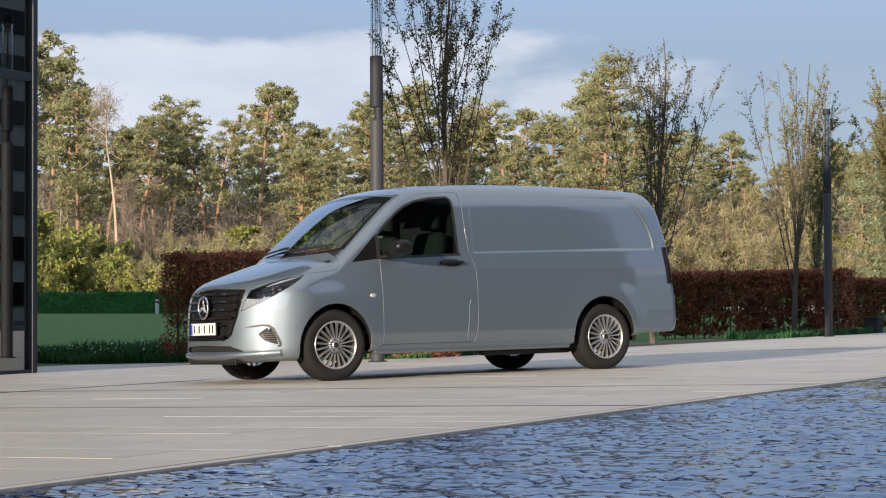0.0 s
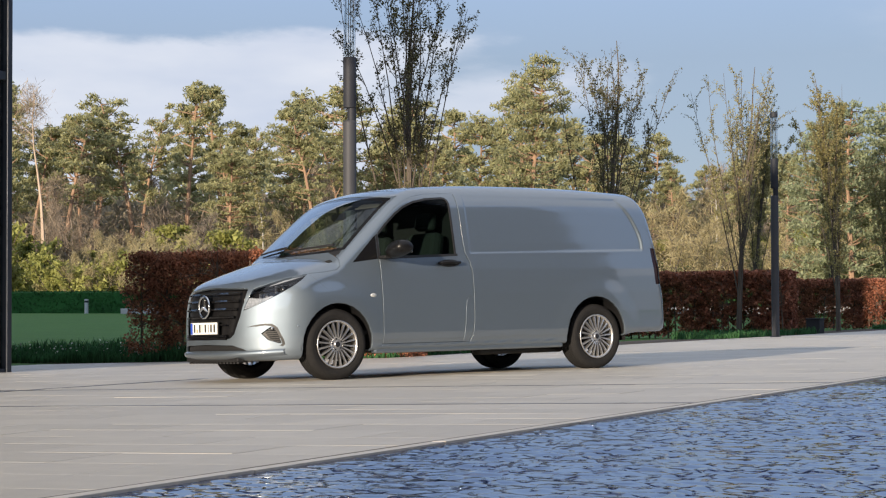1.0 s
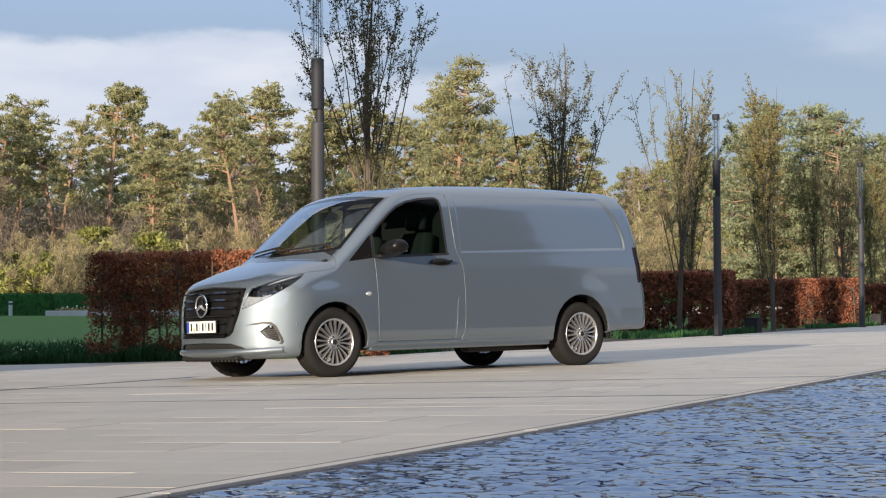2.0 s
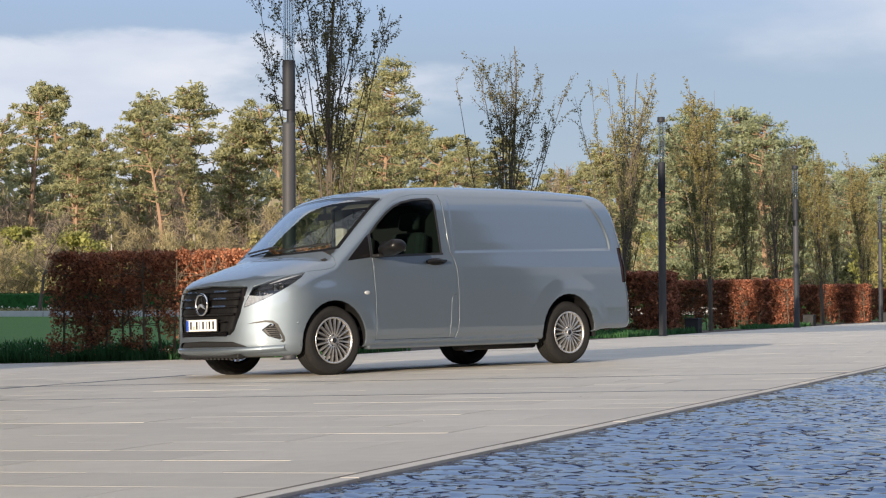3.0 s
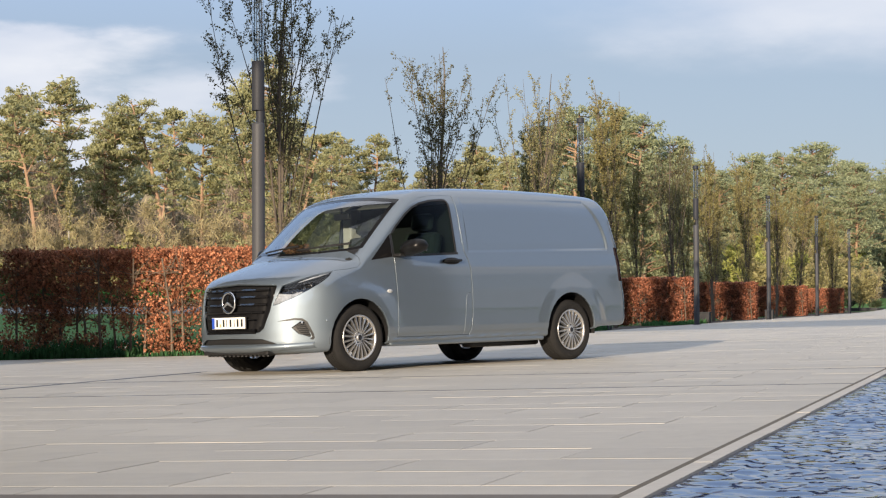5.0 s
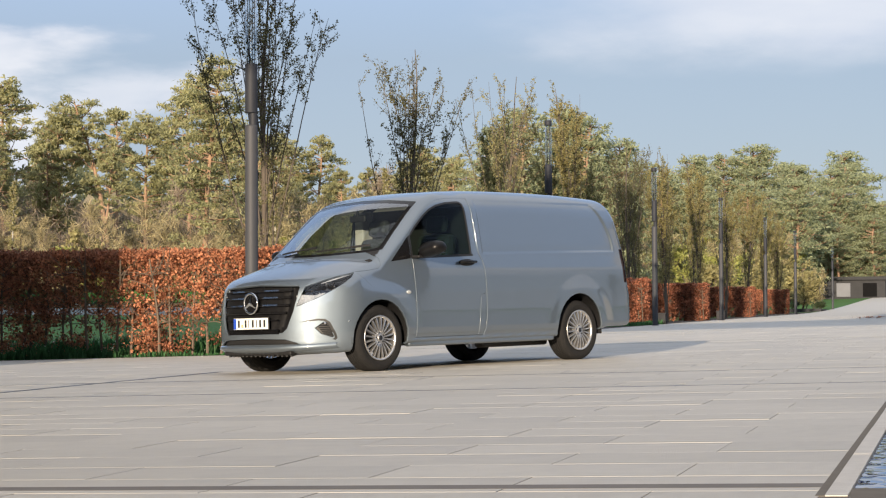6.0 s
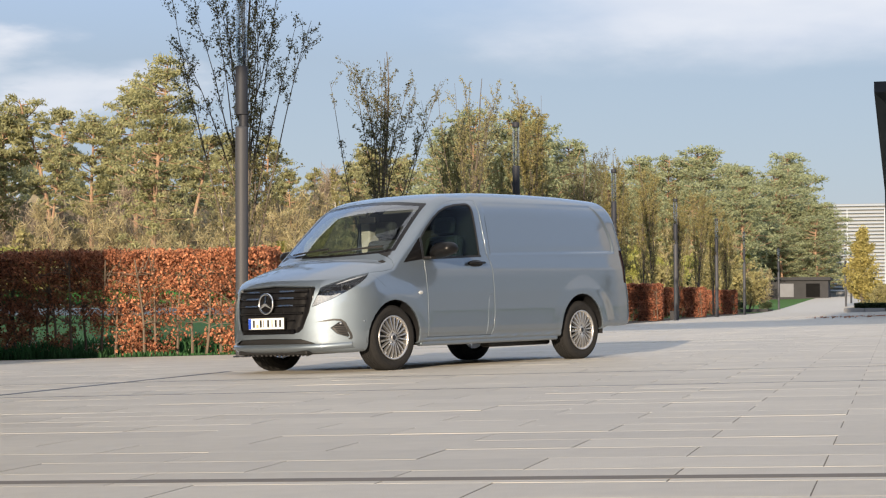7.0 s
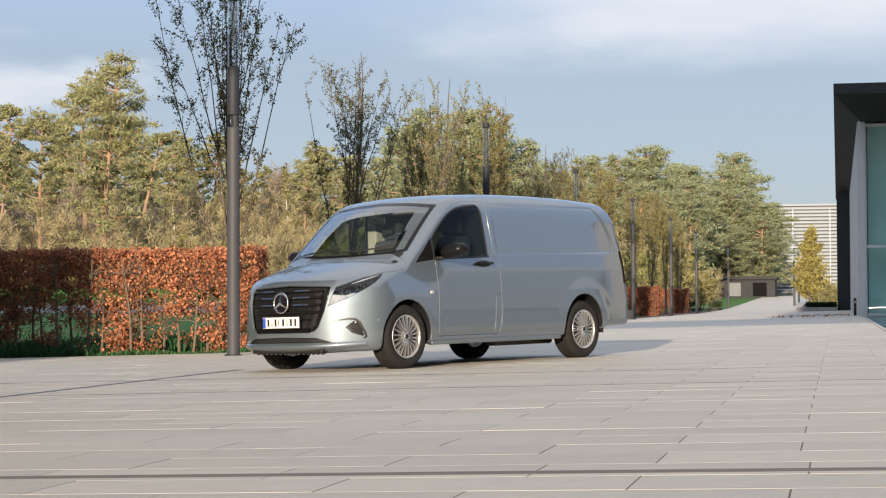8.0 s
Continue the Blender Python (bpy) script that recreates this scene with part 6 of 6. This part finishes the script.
def skyline(az):
    """How high the woods stand over the lawn, in metres at 200 m."""
    return float(np.interp(az, [16, 20.5, 22, 23.3, 25, 27, 30, 33, 35.5, 38, 40, 41.5, 43, 46, 49, 52, 54, 56, 58.5, 60, 61.2, 62, 66],
                           [30, 30, 29.5, 26, 26.5, 24.5, 24.5, 24.5, 25, 24.8, 25, 21.5, 17.5, 18, 18, 16.2, 16.3, 17.4, 16.4, 15.0, 12, 10, 9]))


for row, (dist, gap) in enumerate(((197, 1.6), (212, 1.35), (232, 1.3))):
    az = 17.0
    while az < 58.3:
        az += gap * rng.uniform(0.7, 1.4)
        if az > 59.3:
            break
        if row == 0 and az < 50 and (36.5 < az < 40.3 or rng.uniform() < 0.3):
            continue
        d = dist + rng.uniform(-6, 6) + (35 if az > 50 else 0) + (45 if az > 57.4 else 0)
        h = 0.98 * skyline(az) * d / 200 * (rng.uniform(0.76, 1.06) if az < 50 else rng.uniform(0.85, 1.02)) * (1.0 if row else 0.93)
        kind = pines[int(rng.integers(0, 4))] if az < 44 else pines[3 if rng.uniform() < 0.65 else 2] if az < 50 else mass
        stand(kind, az, d, h / 20.2, rng.uniform(0, 6.28), rng.uniform(0.9, 1.2) * (1.25 if az > 50 else 1.0))
for az in np.arange(17.5, 50, 0.8):
    d = rng.uniform(200, 250) + (30 if az > 50 else 0)
    stand(bare[int(rng.integers(0, 2))], az + rng.uniform(-0.3, 0.3), d, rng.uniform(0.8, 1.35) * (1.05 if az < 30 else 0.95), rng.uniform(0, 6.28))
for az in np.arange(17, 57.0, 0.44):
    pick = rng.uniform()
    if az < 25:
        s = shrubs[0] if pick < 0.55 else shrubs[1 if pick < 0.75 else 2 if pick < 0.88 else 3]
    else:
        s = shrubs[0] if pick < 0.12 else shrubs[1 if pick < 0.60 else 2 if pick < 0.70 else 3]
    d = rng.uniform(160, 190) + (25 if az > 49 else 0)
    stand(s, az + rng.uniform(-0.2, 0.2), d, rng.uniform(0.85, 1.45), rng.uniform(0, 6.28), rng.uniform(0.9, 1.3))
for az, dist, scale in ((21.7, 182, 0.95), (23.2, 174, 0.72), (26.8, 184, 0.62), (27.6, 180, 0.7), (40.8, 184, 0.8), (25.2, 182, 0.5)):
    stand(spring, az, dist, scale, az)
for az, dist, scale in ((21.7, 172, 2.3), (22.4, 175, 2.1), (23.0, 172, 1.6), (22.0, 168, 1.4), (40.6, 186, 1.5)):
    stand(shrubs[0], az, dist, scale, az)
for az, dist, scale in ((22.6, 192, 1.1), (24.2, 194, 1.1), (25.3, 193, 1.2), (37.6, 192, 1.1), (39.9, 194, 1.2)):
    stand(bare[int(az * 10) % 2], az, dist, scale, az)
# taller pale thickets between the trunks
for az in np.arange(23.5, 49.0, 0.62):
    s = shrubs[3 if rng.uniform() < 0.45 else 1 if rng.uniform() < 0.7 else 0]
    stand(s, az + rng.uniform(-0.3, 0.3), rng.uniform(184, 196), rng.uniform(1.3, 2.1), rng.uniform(0, 6.28), rng.uniform(0.9, 1.3))
# low pine boughs down to the grass beyond the far lawn
for az in np.arange(49.8, 57.0, 0.55):
    stand(mass, az + rng.uniform(-0.2, 0.2), rng.uniform(226, 240), rng.uniform(0.34, 0.5), rng.uniform(0, 6.28), 1.5)
for az in np.arange(57.4, 59.5, 0.5):
    stand(mass, az, 266 + 4 * math.sin(az * 9.0), 0.52 + 0.08 * math.sin(az * 5.0), az * 7.0, 1.6)
    stand(mass, az + 0.2, 276, 0.72, az * 4.0, 1.4)
# a clump of pines behind the row of trees, and brown bare crowns beside it
for az, dist, h in ((47.7, 150, 16.0), (48.6, 146, 17.0), (49.6, 150, 17.4), (50.6, 148, 16.4), (51.4, 152, 15.0)):
    stand(mass, az, dist, h / 20.2, az * 3.0, 1.1)
for az, dist, scale in ((52.3, 235, 1.15), (53.0, 240, 1.25), (53.7, 236, 1.2), (54.3, 240, 1.1)):
    stand(bare[int(az * 10) % 2], az, dist, scale, az)
for az in (22.4, 30.9, 33.2, 44.5):
    stand(birch, az, rng.uniform(172, 185), rng.uniform(0.8, 1.1), rng.uniform(0, 6.28))
# undergrowth behind the first stems closes the view
n_fill = 80000
fa = radians(1) * rng.uniform(15, 51, n_fill)
fd = rng.uniform(196, 262, n_fill)
fz = rng.uniform(0, 1, n_fill) ** 1.4 * 12.0
fill = np.stack([VIEW.x + np.sin(fa) * fd, VIEW.y + np.cos(fa) * fd, fz + 0.5], 1)
v, f = leaves(rng, fill, 0.34, aspect=0.09, needle=True, lean=np.array([0, 0, 0.9]))
tagged(from_arrays("undergrowth", v, f, TWIG), "brown tangle of far woodland undergrowth", "undergrowth", kind="stuff")
n_deep = 26000
fa = radians(1) * rng.uniform(15, 53, n_deep)
fd = rng.uniform(236, 285, n_deep)
v, f = leaves(rng, np.stack([VIEW.x + np.sin(fa) * fd, VIEW.y + np.cos(fa) * fd, rng.uniform(0, 1, n_deep) * 14.0], 1), 0.95, aspect=0.5, needle=True)
tagged(from_arrays("undergrowth", v, f, SHADY), "dim brown depth of the woods", "undergrowth", kind="stuff")
# two tiers of far crowns
n_far = 44000
fa = radians(1) * rng.uniform(15, 57.4, n_far)
fd = rng.uniform(255, 300, n_far)
top_h = np.interp(np.degrees(fa), [16, 22, 25, 40, 43, 52, 58, 60, 62], [22, 21, 18, 18, 14, 13, 15, 13, 8])
fz = rng.uniform(0.1, 1, n_far) ** 0.8 * top_h * fd / 205 * (0.86 + 0.14 * np.sin(np.degrees(fa) * 5.0))
v, f = leaves(rng, np.stack([VIEW.x + np.sin(fa) * fd, VIEW.y + np.cos(fa) * fd, fz], 1), 0.7, aspect=0.45, needle=True)
tagged(from_arrays("far_woods", v, f, PINE), "far dark green woods", "woods", kind="stuff")

# ---- clipped hedge, bollards and flower bed on the lawn ----
far_hedge = thing("clipped_hedge", pose(51.5, 118.5, lawn_z(91, 74) - 0.1, 0, 0, -33), "long low clipped green hedge across the lawn", "hedge")
b = bmesh.new()
box(b, -70, 70, -0.6, 0.6, -0.2, 1.72, 0.05)
part("core", b, BOX_HEDGE, far_hedge)
rh = np.random.default_rng(8)
n = 26000
c = np.stack([rh.uniform(-70, 70, n), np.where(rh.uniform(size=n) < 0.6, -0.62, rh.uniform(-0.6, 0.6, n)), np.zeros(n)], 1)
c[:, 2] = np.where(c[:, 1] > -0.61, 1.74, rh.uniform(0, 1.74, n)) + rh.normal(0, 0.03, n)
v, f = leaves(rh, c, 0.09)
from_arrays("foliage", v, f, BOX_HEDGE, far_hedge)


def bollard(m):
    bo = thing("bollard", m, "short pale metal bollard light on the lawn", "bollard", "bollards on the lawn")
    b = bmesh.new()
    lathe(b, [(0.0, 1.08), (0.14, 1.08), (0.15, 1.06), (0.15, -0.05)], 16)
    part("post", b, LOUVRE, bo)
    b = bmesh.new()
    lathe(b, [(0.152, 0.82), (0.156, 0.83), (0.156, 0.95), (0.152, 0.96)], 16)
    part("band", b, DARK, bo)
    return bo


bo = bollard(Matrix.Translation((51.13, 115.7, lawn_z(90.6, 73.7))))
copy_thing(bo, Matrix.Translation((66.0, 103.0, lawn_z(97, 60))))


# raised bed with a pale stone edge before the clipped hedge, with a bare tree in it
BED_TURN = radians(-33)
BED_WAY = Vector((math.cos(BED_TURN), math.sin(BED_TURN), 0))
BED_BACK = Vector((-math.sin(BED_TURN), math.cos(BED_TURN), 0))
BED_START = Vector((51.8, 110.9, 0))
BED_Z = lawn_z(89.6, 67.7)
raised = thing("raised_bed", Matrix.Translation((BED_START.x, BED_START.y, BED_Z)) @ Matrix.Rotation(BED_TURN, 4, "Z"), "low raised bed with a pale stone edge on the lawn", "planter")
for k in range(12):
    b = bmesh.new()
    box(b, 5.0 * k + 0.02, 5.0 * k + 4.98, -0.2, 0.2, -0.15, 0.40, 0.02)
    part("edge_stone", b, CONCRETE, raised)
b = bmesh.new()
box(b, -0.2, 0.2, 0.22, 3.4, -0.15, 0.40, 0.02)
part("edge_stone", b, CONCRETE, raised)
b = bmesh.new()
box(b, 0.2, 60.0, 0.2, 3.3, -0.1, 0.33, 0.02)
part("soil", b, SOIL, raised)
rb = np.random.default_rng(19)
n_bed = 2600
s_bed, d_bed = rb.uniform(0.4, 40, n_bed), rb.uniform(0.4, 3.1, n_bed)
bed_xy = np.array(BED_START)[None, :] + s_bed[:, None] * np.array(BED_WAY) + d_bed[:, None] * np.array(BED_BACK)
bed_xy[:, 2] = BED_Z + 0.36 + rb.uniform(0, 0.22, n_bed)
v, f = leaves(rb, bed_xy, 0.13, aspect=0.4)
tagged(from_arrays("bed_plants", v, f, BUSH), "low grey-green plants in the raised bed", "plants", kind="stuff")
v, f = leaves(rb, bed_xy[:240] + np.array([0, 0, 0.16]), 0.09, aspect=0.8)
tagged(from_arrays("white_flowers", v, f, PETAL), "white spring flowers in the raised bed", "flowers", kind="stuff")
broad(77, 9.0, 3.6, TWIG, 1500, 0.25, Matrix.Translation((56.4, 109.3, BED_Z + 0.3)), "bare_tree", "small bare tree in the raised bed", "tree", "trees on the lawn", trunk_r=0.17, twigs=70, aspect=0.03)


def bed_plants(name, label, a0, a1, b0, b1, n, tall, mat, seed, flowers=0):
    r = np.random.default_rng(seed)
    aa, bb = r.uniform(a0, a1, n), r.uniform(b0, b1, n)
    h = tall * r.uniform(0.45, 1.0, n) * (0.75 + 0.25 * np.sin(bb * 3.0))
    v, f = [], []
    lean = r.normal(0, 0.22, (n, 2))
    yaw = r.uniform(0, 6.28, n)
    for k in range(n):
        p = at(aa[k], bb[k], lawn_z(aa[k], bb[k]))
        s = Vector((math.cos(yaw[k]), math.sin(yaw[k]), 0)) * 0.011
        m1 = p + Vector((lean[k, 0] * 0.35, lean[k, 1] * 0.35, 0.62)) * h[k]
        tip = p + Vector((lean[k, 0], lean[k, 1], 0.95)) * h[k]
        i = len(v)
        v += [tuple(p - s), tuple(p + s), tuple(m1 + s * 1.2), tuple(tip), tuple(m1 - s * 1.2)]
        f.append((i, i + 1, i + 2, i + 3, i + 4))
    ob = tagged(from_arrays(name, v, f, mat), label, "plants", kind="stuff")
    if flowers:
        c = np.array([tuple(at(r.uniform(a0, a1), r.uniform(b0, b1), 0)) for _ in range(flowers)])
        c[:, 2] = lawn_z((a0 + a1) / 2, (b0 + b1) / 2) + r.uniform(0.16, 0.32, flowers)
        v, f = leaves(r, c, 0.022)
        tagged(from_arrays("white_flowers", v, f, PETAL), "small white spring flowers in the bed", "flowers", kind="stuff")
    return ob


bed_plants("bed_plants", "strappy green spring plants along the lawn's edge", 2.45, 3.6, 3.4, 16.0, 9000, 0.38, BLADE, 61, 260)
bed_plants("bed_plants", "dark green plants behind the beech hedge", 3.7, 7.0, 0.9, 9.5, 6000, 0.46, BLADE, 65, 160)
bed_plants("bed_plants", "low green plants under the beech hedge", 2.50, 2.75, 0.6, 3.4, 500, 0.14, BLADE, 62)
bed_plants("bed_plants", "low green plants beside the paving", 21.0, 28.5, 0.8, 2.6, 3600, 0.30, BLADE, 63)
bed_plants("bed_plants", "low green plants beside the paving", 41.0, 47.0, 0.8, 2.4, 2000, 0.28, BLADE, 64)

# planters at the foot of the hedges
for a, b0 in ((29.6, 1.2), (46.8, 0.95), (66.0, 0.95)):
    pl = thing("planter", spot(a, b0), "dark square metal planter box beside the paving", "planter", "dark planters")
    b = bmesh.new()
    box(b, -0.25, 0.25, -0.2, 0.2, -0.02, 0.42, 0.015)
    part("box", b, CLAD, pl)
    b = bmesh.new()
    box(b, -0.27, 0.27, -0.22, 0.22, 0.40, 0.44, 0.008)
    part("lid", b, CLAD, pl)

# golden columnar tree in its clipped bed near the hall, and shrubs by the path
column = broad(71, 8.2, 2.7, YELLOW, 13000, 0.13, spot(150, -6.7, 0.1), "columnar_tree", "narrow golden-yellow columnar tree", "tree", "trees by the path", trunk_r=0.1, twigs=150, low=0.8)
bed_wall = thing("raised_bed", Matrix(), "low raised bed with a grey stone edge beside the hall", "planter")
plan_box("edge_stone", WALL, 90.0, 90.35, -9.08, -7.86, -0.4, paved(-7.8) + 0.24, 0.02, bed_wall)
plan_box("edge_stone", WALL, 90.0, 90.35, -7.84, -6.6, -0.4, paved(-7.8) + 0.24, 0.02, bed_wall)
plan_box("edge_stone", WALL, 90.36, 111.0, -6.95, -6.6, -0.4, paved(-7.8) + 0.24, 0.02, bed_wall)
plan_box("soil", SOIL, 90.36, 111.0, -9.08, -6.96, -0.4, paved(-7.8) + 0.18, 0.02, bed_wall)
low_hedge = thing("low_hedge", spot(95, -8.15, paved(-7.8)), "low clipped green hedge in the raised bed", "hedge")
b = bmesh.new()
box(b, -4, 14, -0.9, 0.9, 0.16, 0.50, 0.06)
part("core", b, DARK_BUSH, low_hedge)
rl = np.random.default_rng(81)
c = np.stack([rl.uniform(-4, 14, 3000), rl.uniform(-0.92, 0.92, 3000), np.full(3000, 0.51)], 1)
c[:1400, 0] = -4.02
c[:1400, 2] = rl.uniform(0.2, 0.52, 1400)
v, f = leaves(rl, c, 0.07)
from_arrays("foliage", v, f, DARK_BUSH, low_hedge)
for k, (a, b0, s) in enumerate(((118, 5.0, 0.95), (126, 5.4, 1.0), (120, 9.0, 1.3), (133, 10.5, 1.4), (150, 14.5, 1.5), (146, 10.5, 1.1), (165, 12.5, 1.3), (185, 14.5, 1.4))):
    copy_thing(shrubs[(1, 1, 1, 0, 1, 1, 0, 1)[k]], spot(a, b0, lawn_z(a, b0), 60 * k) @ Matrix.Diagonal((s, s, s, 1)))
for k, (a, b0, s) in enumerate(((146, -8.0, 0.6), (156, -8.2, 0.7))):
    copy_thing(shrubs[1], spot(a, b0, 0.0, 60 * k) @ Matrix.Diagonal((s, s, s, 1)))
# bed with a dark edge, a pale-stemmed shrub and a small sign beside the path
path_bed = thing("raised_bed", Matrix(), "low raised bed with a dark grey edge beside the path", "planter")
for b0 in (0.6, 2.2):
    plan_box("edge_stone", CLAD, 130.0, 130.3, b0, b0 + 1.58, -0.5, lawn_z(130, 2) + 0.28, 0.02, path_bed)
plan_box("soil", SOIL, 130.3, 137.0, 0.62, 3.76, -0.5, lawn_z(130, 2) + 0.22, 0.02, path_bed)
copy_thing(shrubs[1], spot(134, 2.4, lawn_z(130, 2) + 0.2, 30) @ Matrix.Diagonal((0.75, 0.75, 0.85, 1)))
copy_thing(shrubs[3], spot(135, 1.6, lawn_z(130, 2) + 0.2, 70) @ Matrix.Diagonal((0.5, 0.5, 0.6, 1)))
for k, (a, b0) in enumerate(((132.0, 1.0), (131.6, 3.0), (134.5, 0.9))):
    copy_thing(shrubs[2], spot(a, b0, lawn_z(130, 2) + 0.18, 80 * k) @ Matrix.Diagonal((0.3, 0.3, 0.2, 1)))
sign = thing("sign", spot(138.4, 1.1, lawn_z(138, 1.1) - 0.05), "small pale square sign on a thin post", "sign")
b = bmesh.new()
box(b, -0.03, 0.03, -0.03, 0.03, -0.1, 1.75, 0.008)
part("post", b, GREY, sign)
b = bmesh.new()
box(b, -0.065, -0.035, -0.23, 0.23, 1.45, 1.95, 0.01)
part("board", b, PALE, sign)
# dark service post at the hall's wall, and dry leaves blown along the paving
service = thing("service_post", spot(47.4, -9.80), "dark upright metal service post beside the wall", "post")
b = bmesh.new()
box(b, -0.06, 0.06, -0.055, 0.055, -0.02, 0.68, 0.01)
part("body", b, DARK, service)
b = bmesh.new()
box(b, -0.068, -0.058, -0.03, 0.03, 0.48, 0.58, 0.003)
part("cover", b, PALE, service)
rf = np.random.default_rng(83)
la = np.concatenate([rf.normal(50.5, 2.2, 200), rf.uniform(44, 58, 60)])
lb = np.concatenate([rf.uniform(-9.6, -6.6, 200), rf.uniform(-9.6, -6.0, 60)])
keep = (np.sin(lb * 4.0 + la) + rf.normal(0, 0.6, 260)) > -0.3
litter = np.array([tuple(at(a, b0, paved(b0) + 0.018)) for a, b0 in zip(la[keep], lb[keep])])
v, f = leaves(rf, litter, 0.042, aspect=0.7)
tagged(from_arrays("fallen_leaves", v, f, COPPER), "dry brown leaves scattered on the paving", "leaves", kind="stuff")
# trees in front of the office block, mirrored in the glass front
for k in range(9):
    copy_thing(pines[3], spot(22 + 7.5 * k, -52 + 2.5 * (k % 3), -1.0, 50 * k) @ Matrix.Diagonal((0.5, 0.5, 0.42, 1)))
for az in np.arange(49.5, 56.6, 0.5):
    stand(shrubs[int(rng.integers(0, 2))], az + rng.uniform(-0.2, 0.2), rng.uniform(218, 236), rng.uniform(1.4, 2.0), rng.uniform(0, 6.28), 1.2)

# ---- paving stones, laid in courses across the plaza ----
COURSE, LONG = 0.5, 1.03


def stone_mesh(seed, length):
    """A slab with chamfered, slightly uneven top edges; its top lies at z = 0."""
    r = random.Random(seed)
    w, l, c = COURSE / 2 - 0.003, length / 2 - 0.003, 0.0003
    zt = [r.uniform(-0.0003, 0.0003) for _ in range(4)]
    cor = [(-1, -1), (1, -1), (1, 1), (-1, 1)]
    v = [(x * (w - c), y * (l - c), z) for (x, y), z in zip(cor, zt)] + [(x * w, y * l, -0.0005) for x, y in cor] + [(x * w, y * l, -0.05) for x, y in cor]
    f = [(0, 1, 2, 3)]
    for k in range(4):
        j = (k + 1) % 4
        f += [(4 + k, 4 + j, j, k), (8 + k, 8 + j, 4 + j, 4 + k)]
    return v, f


def stones():
    """Centre a, b and length of every slab, between the drains and the edges."""
    out = []
    for k in range(-80, 180):
        a = -18.59 + COURSE * k
        if a > 69.5 or a < -58 or any(abs(a - s) < COURSE * 0.5 and w > 0.1 for s, w in ((-21.18, 0.13),)):
            continue
        lo, hi = (-10.0, 0.6 if a > 2.3 else 3.45 if a < -3.3 else 8.7)
        if a < -21.6:
            lo = -26.0
        b = -8.48 + (0 if k % 2 == 0 else LONG / 2)
        b -= LONG * math.ceil((b - lo) / LONG)
        while b < hi:
            b0, b1 = max(b, lo), min(b + LONG, hi)
            if b1 - b0 > 0.12:
                out.append((a, (b0 + b1) / 2, b1 - b0))
            b += LONG
    return out


TILTED = Matrix.Rotation(-math.atan(FALL), 4, "X")
pave_rng = random.Random(9)
paving = thing("paving", Matrix(), "pale grey-beige stone paving laid in courses", "paving", kind="structure")
kinds = []
for s in range(6):
    v, f = stone_mesh(s, LONG)
    me = bpy.data.meshes.new("paving_stone")
    me.from_pydata(v, [], f)
    me.materials.append(STONE)
    kinds.append(me)
rest_v, rest_f = [], []
near = 0
for a, b0, l in stones():
    p = at(a, b0)
    dz = pave_rng.uniform(-0.0005, 0.0004) + (0.0006 if pave_rng.random() < 0.06 else 0.0)
    m = Matrix.Translation((p.x, p.y, p.z + dz)) @ Matrix.Rotation(AX, 4, "Z") @ TILTED @ pose(0, 0, 0, pave_rng.uniform(-0.03, 0.03), pave_rng.uniform(-0.045, 0.045))
    if -22.2 < a < -8.5 and b0 < -1.0 and near < 300 and b0 > -10.0:
        near += 1
        ob = new("paving_stone", kinds[pave_rng.randrange(6)])
        ob.parent = paving
        ob.matrix_basis = m @ Matrix.Diagonal((1, l / LONG, 1, 1))
    else:
        v, f = stone_mesh(pave_rng.randrange(999), l)
        i = len(rest_v)
        rest_v += [tuple(m @ Vector(q)) for q in v]
        rest_f += [tuple(i + j for j in q) for q in f]
rest = from_arrays("further_stones", rest_v, rest_f, STONE, paving)
rest["kind"] = "stuff"
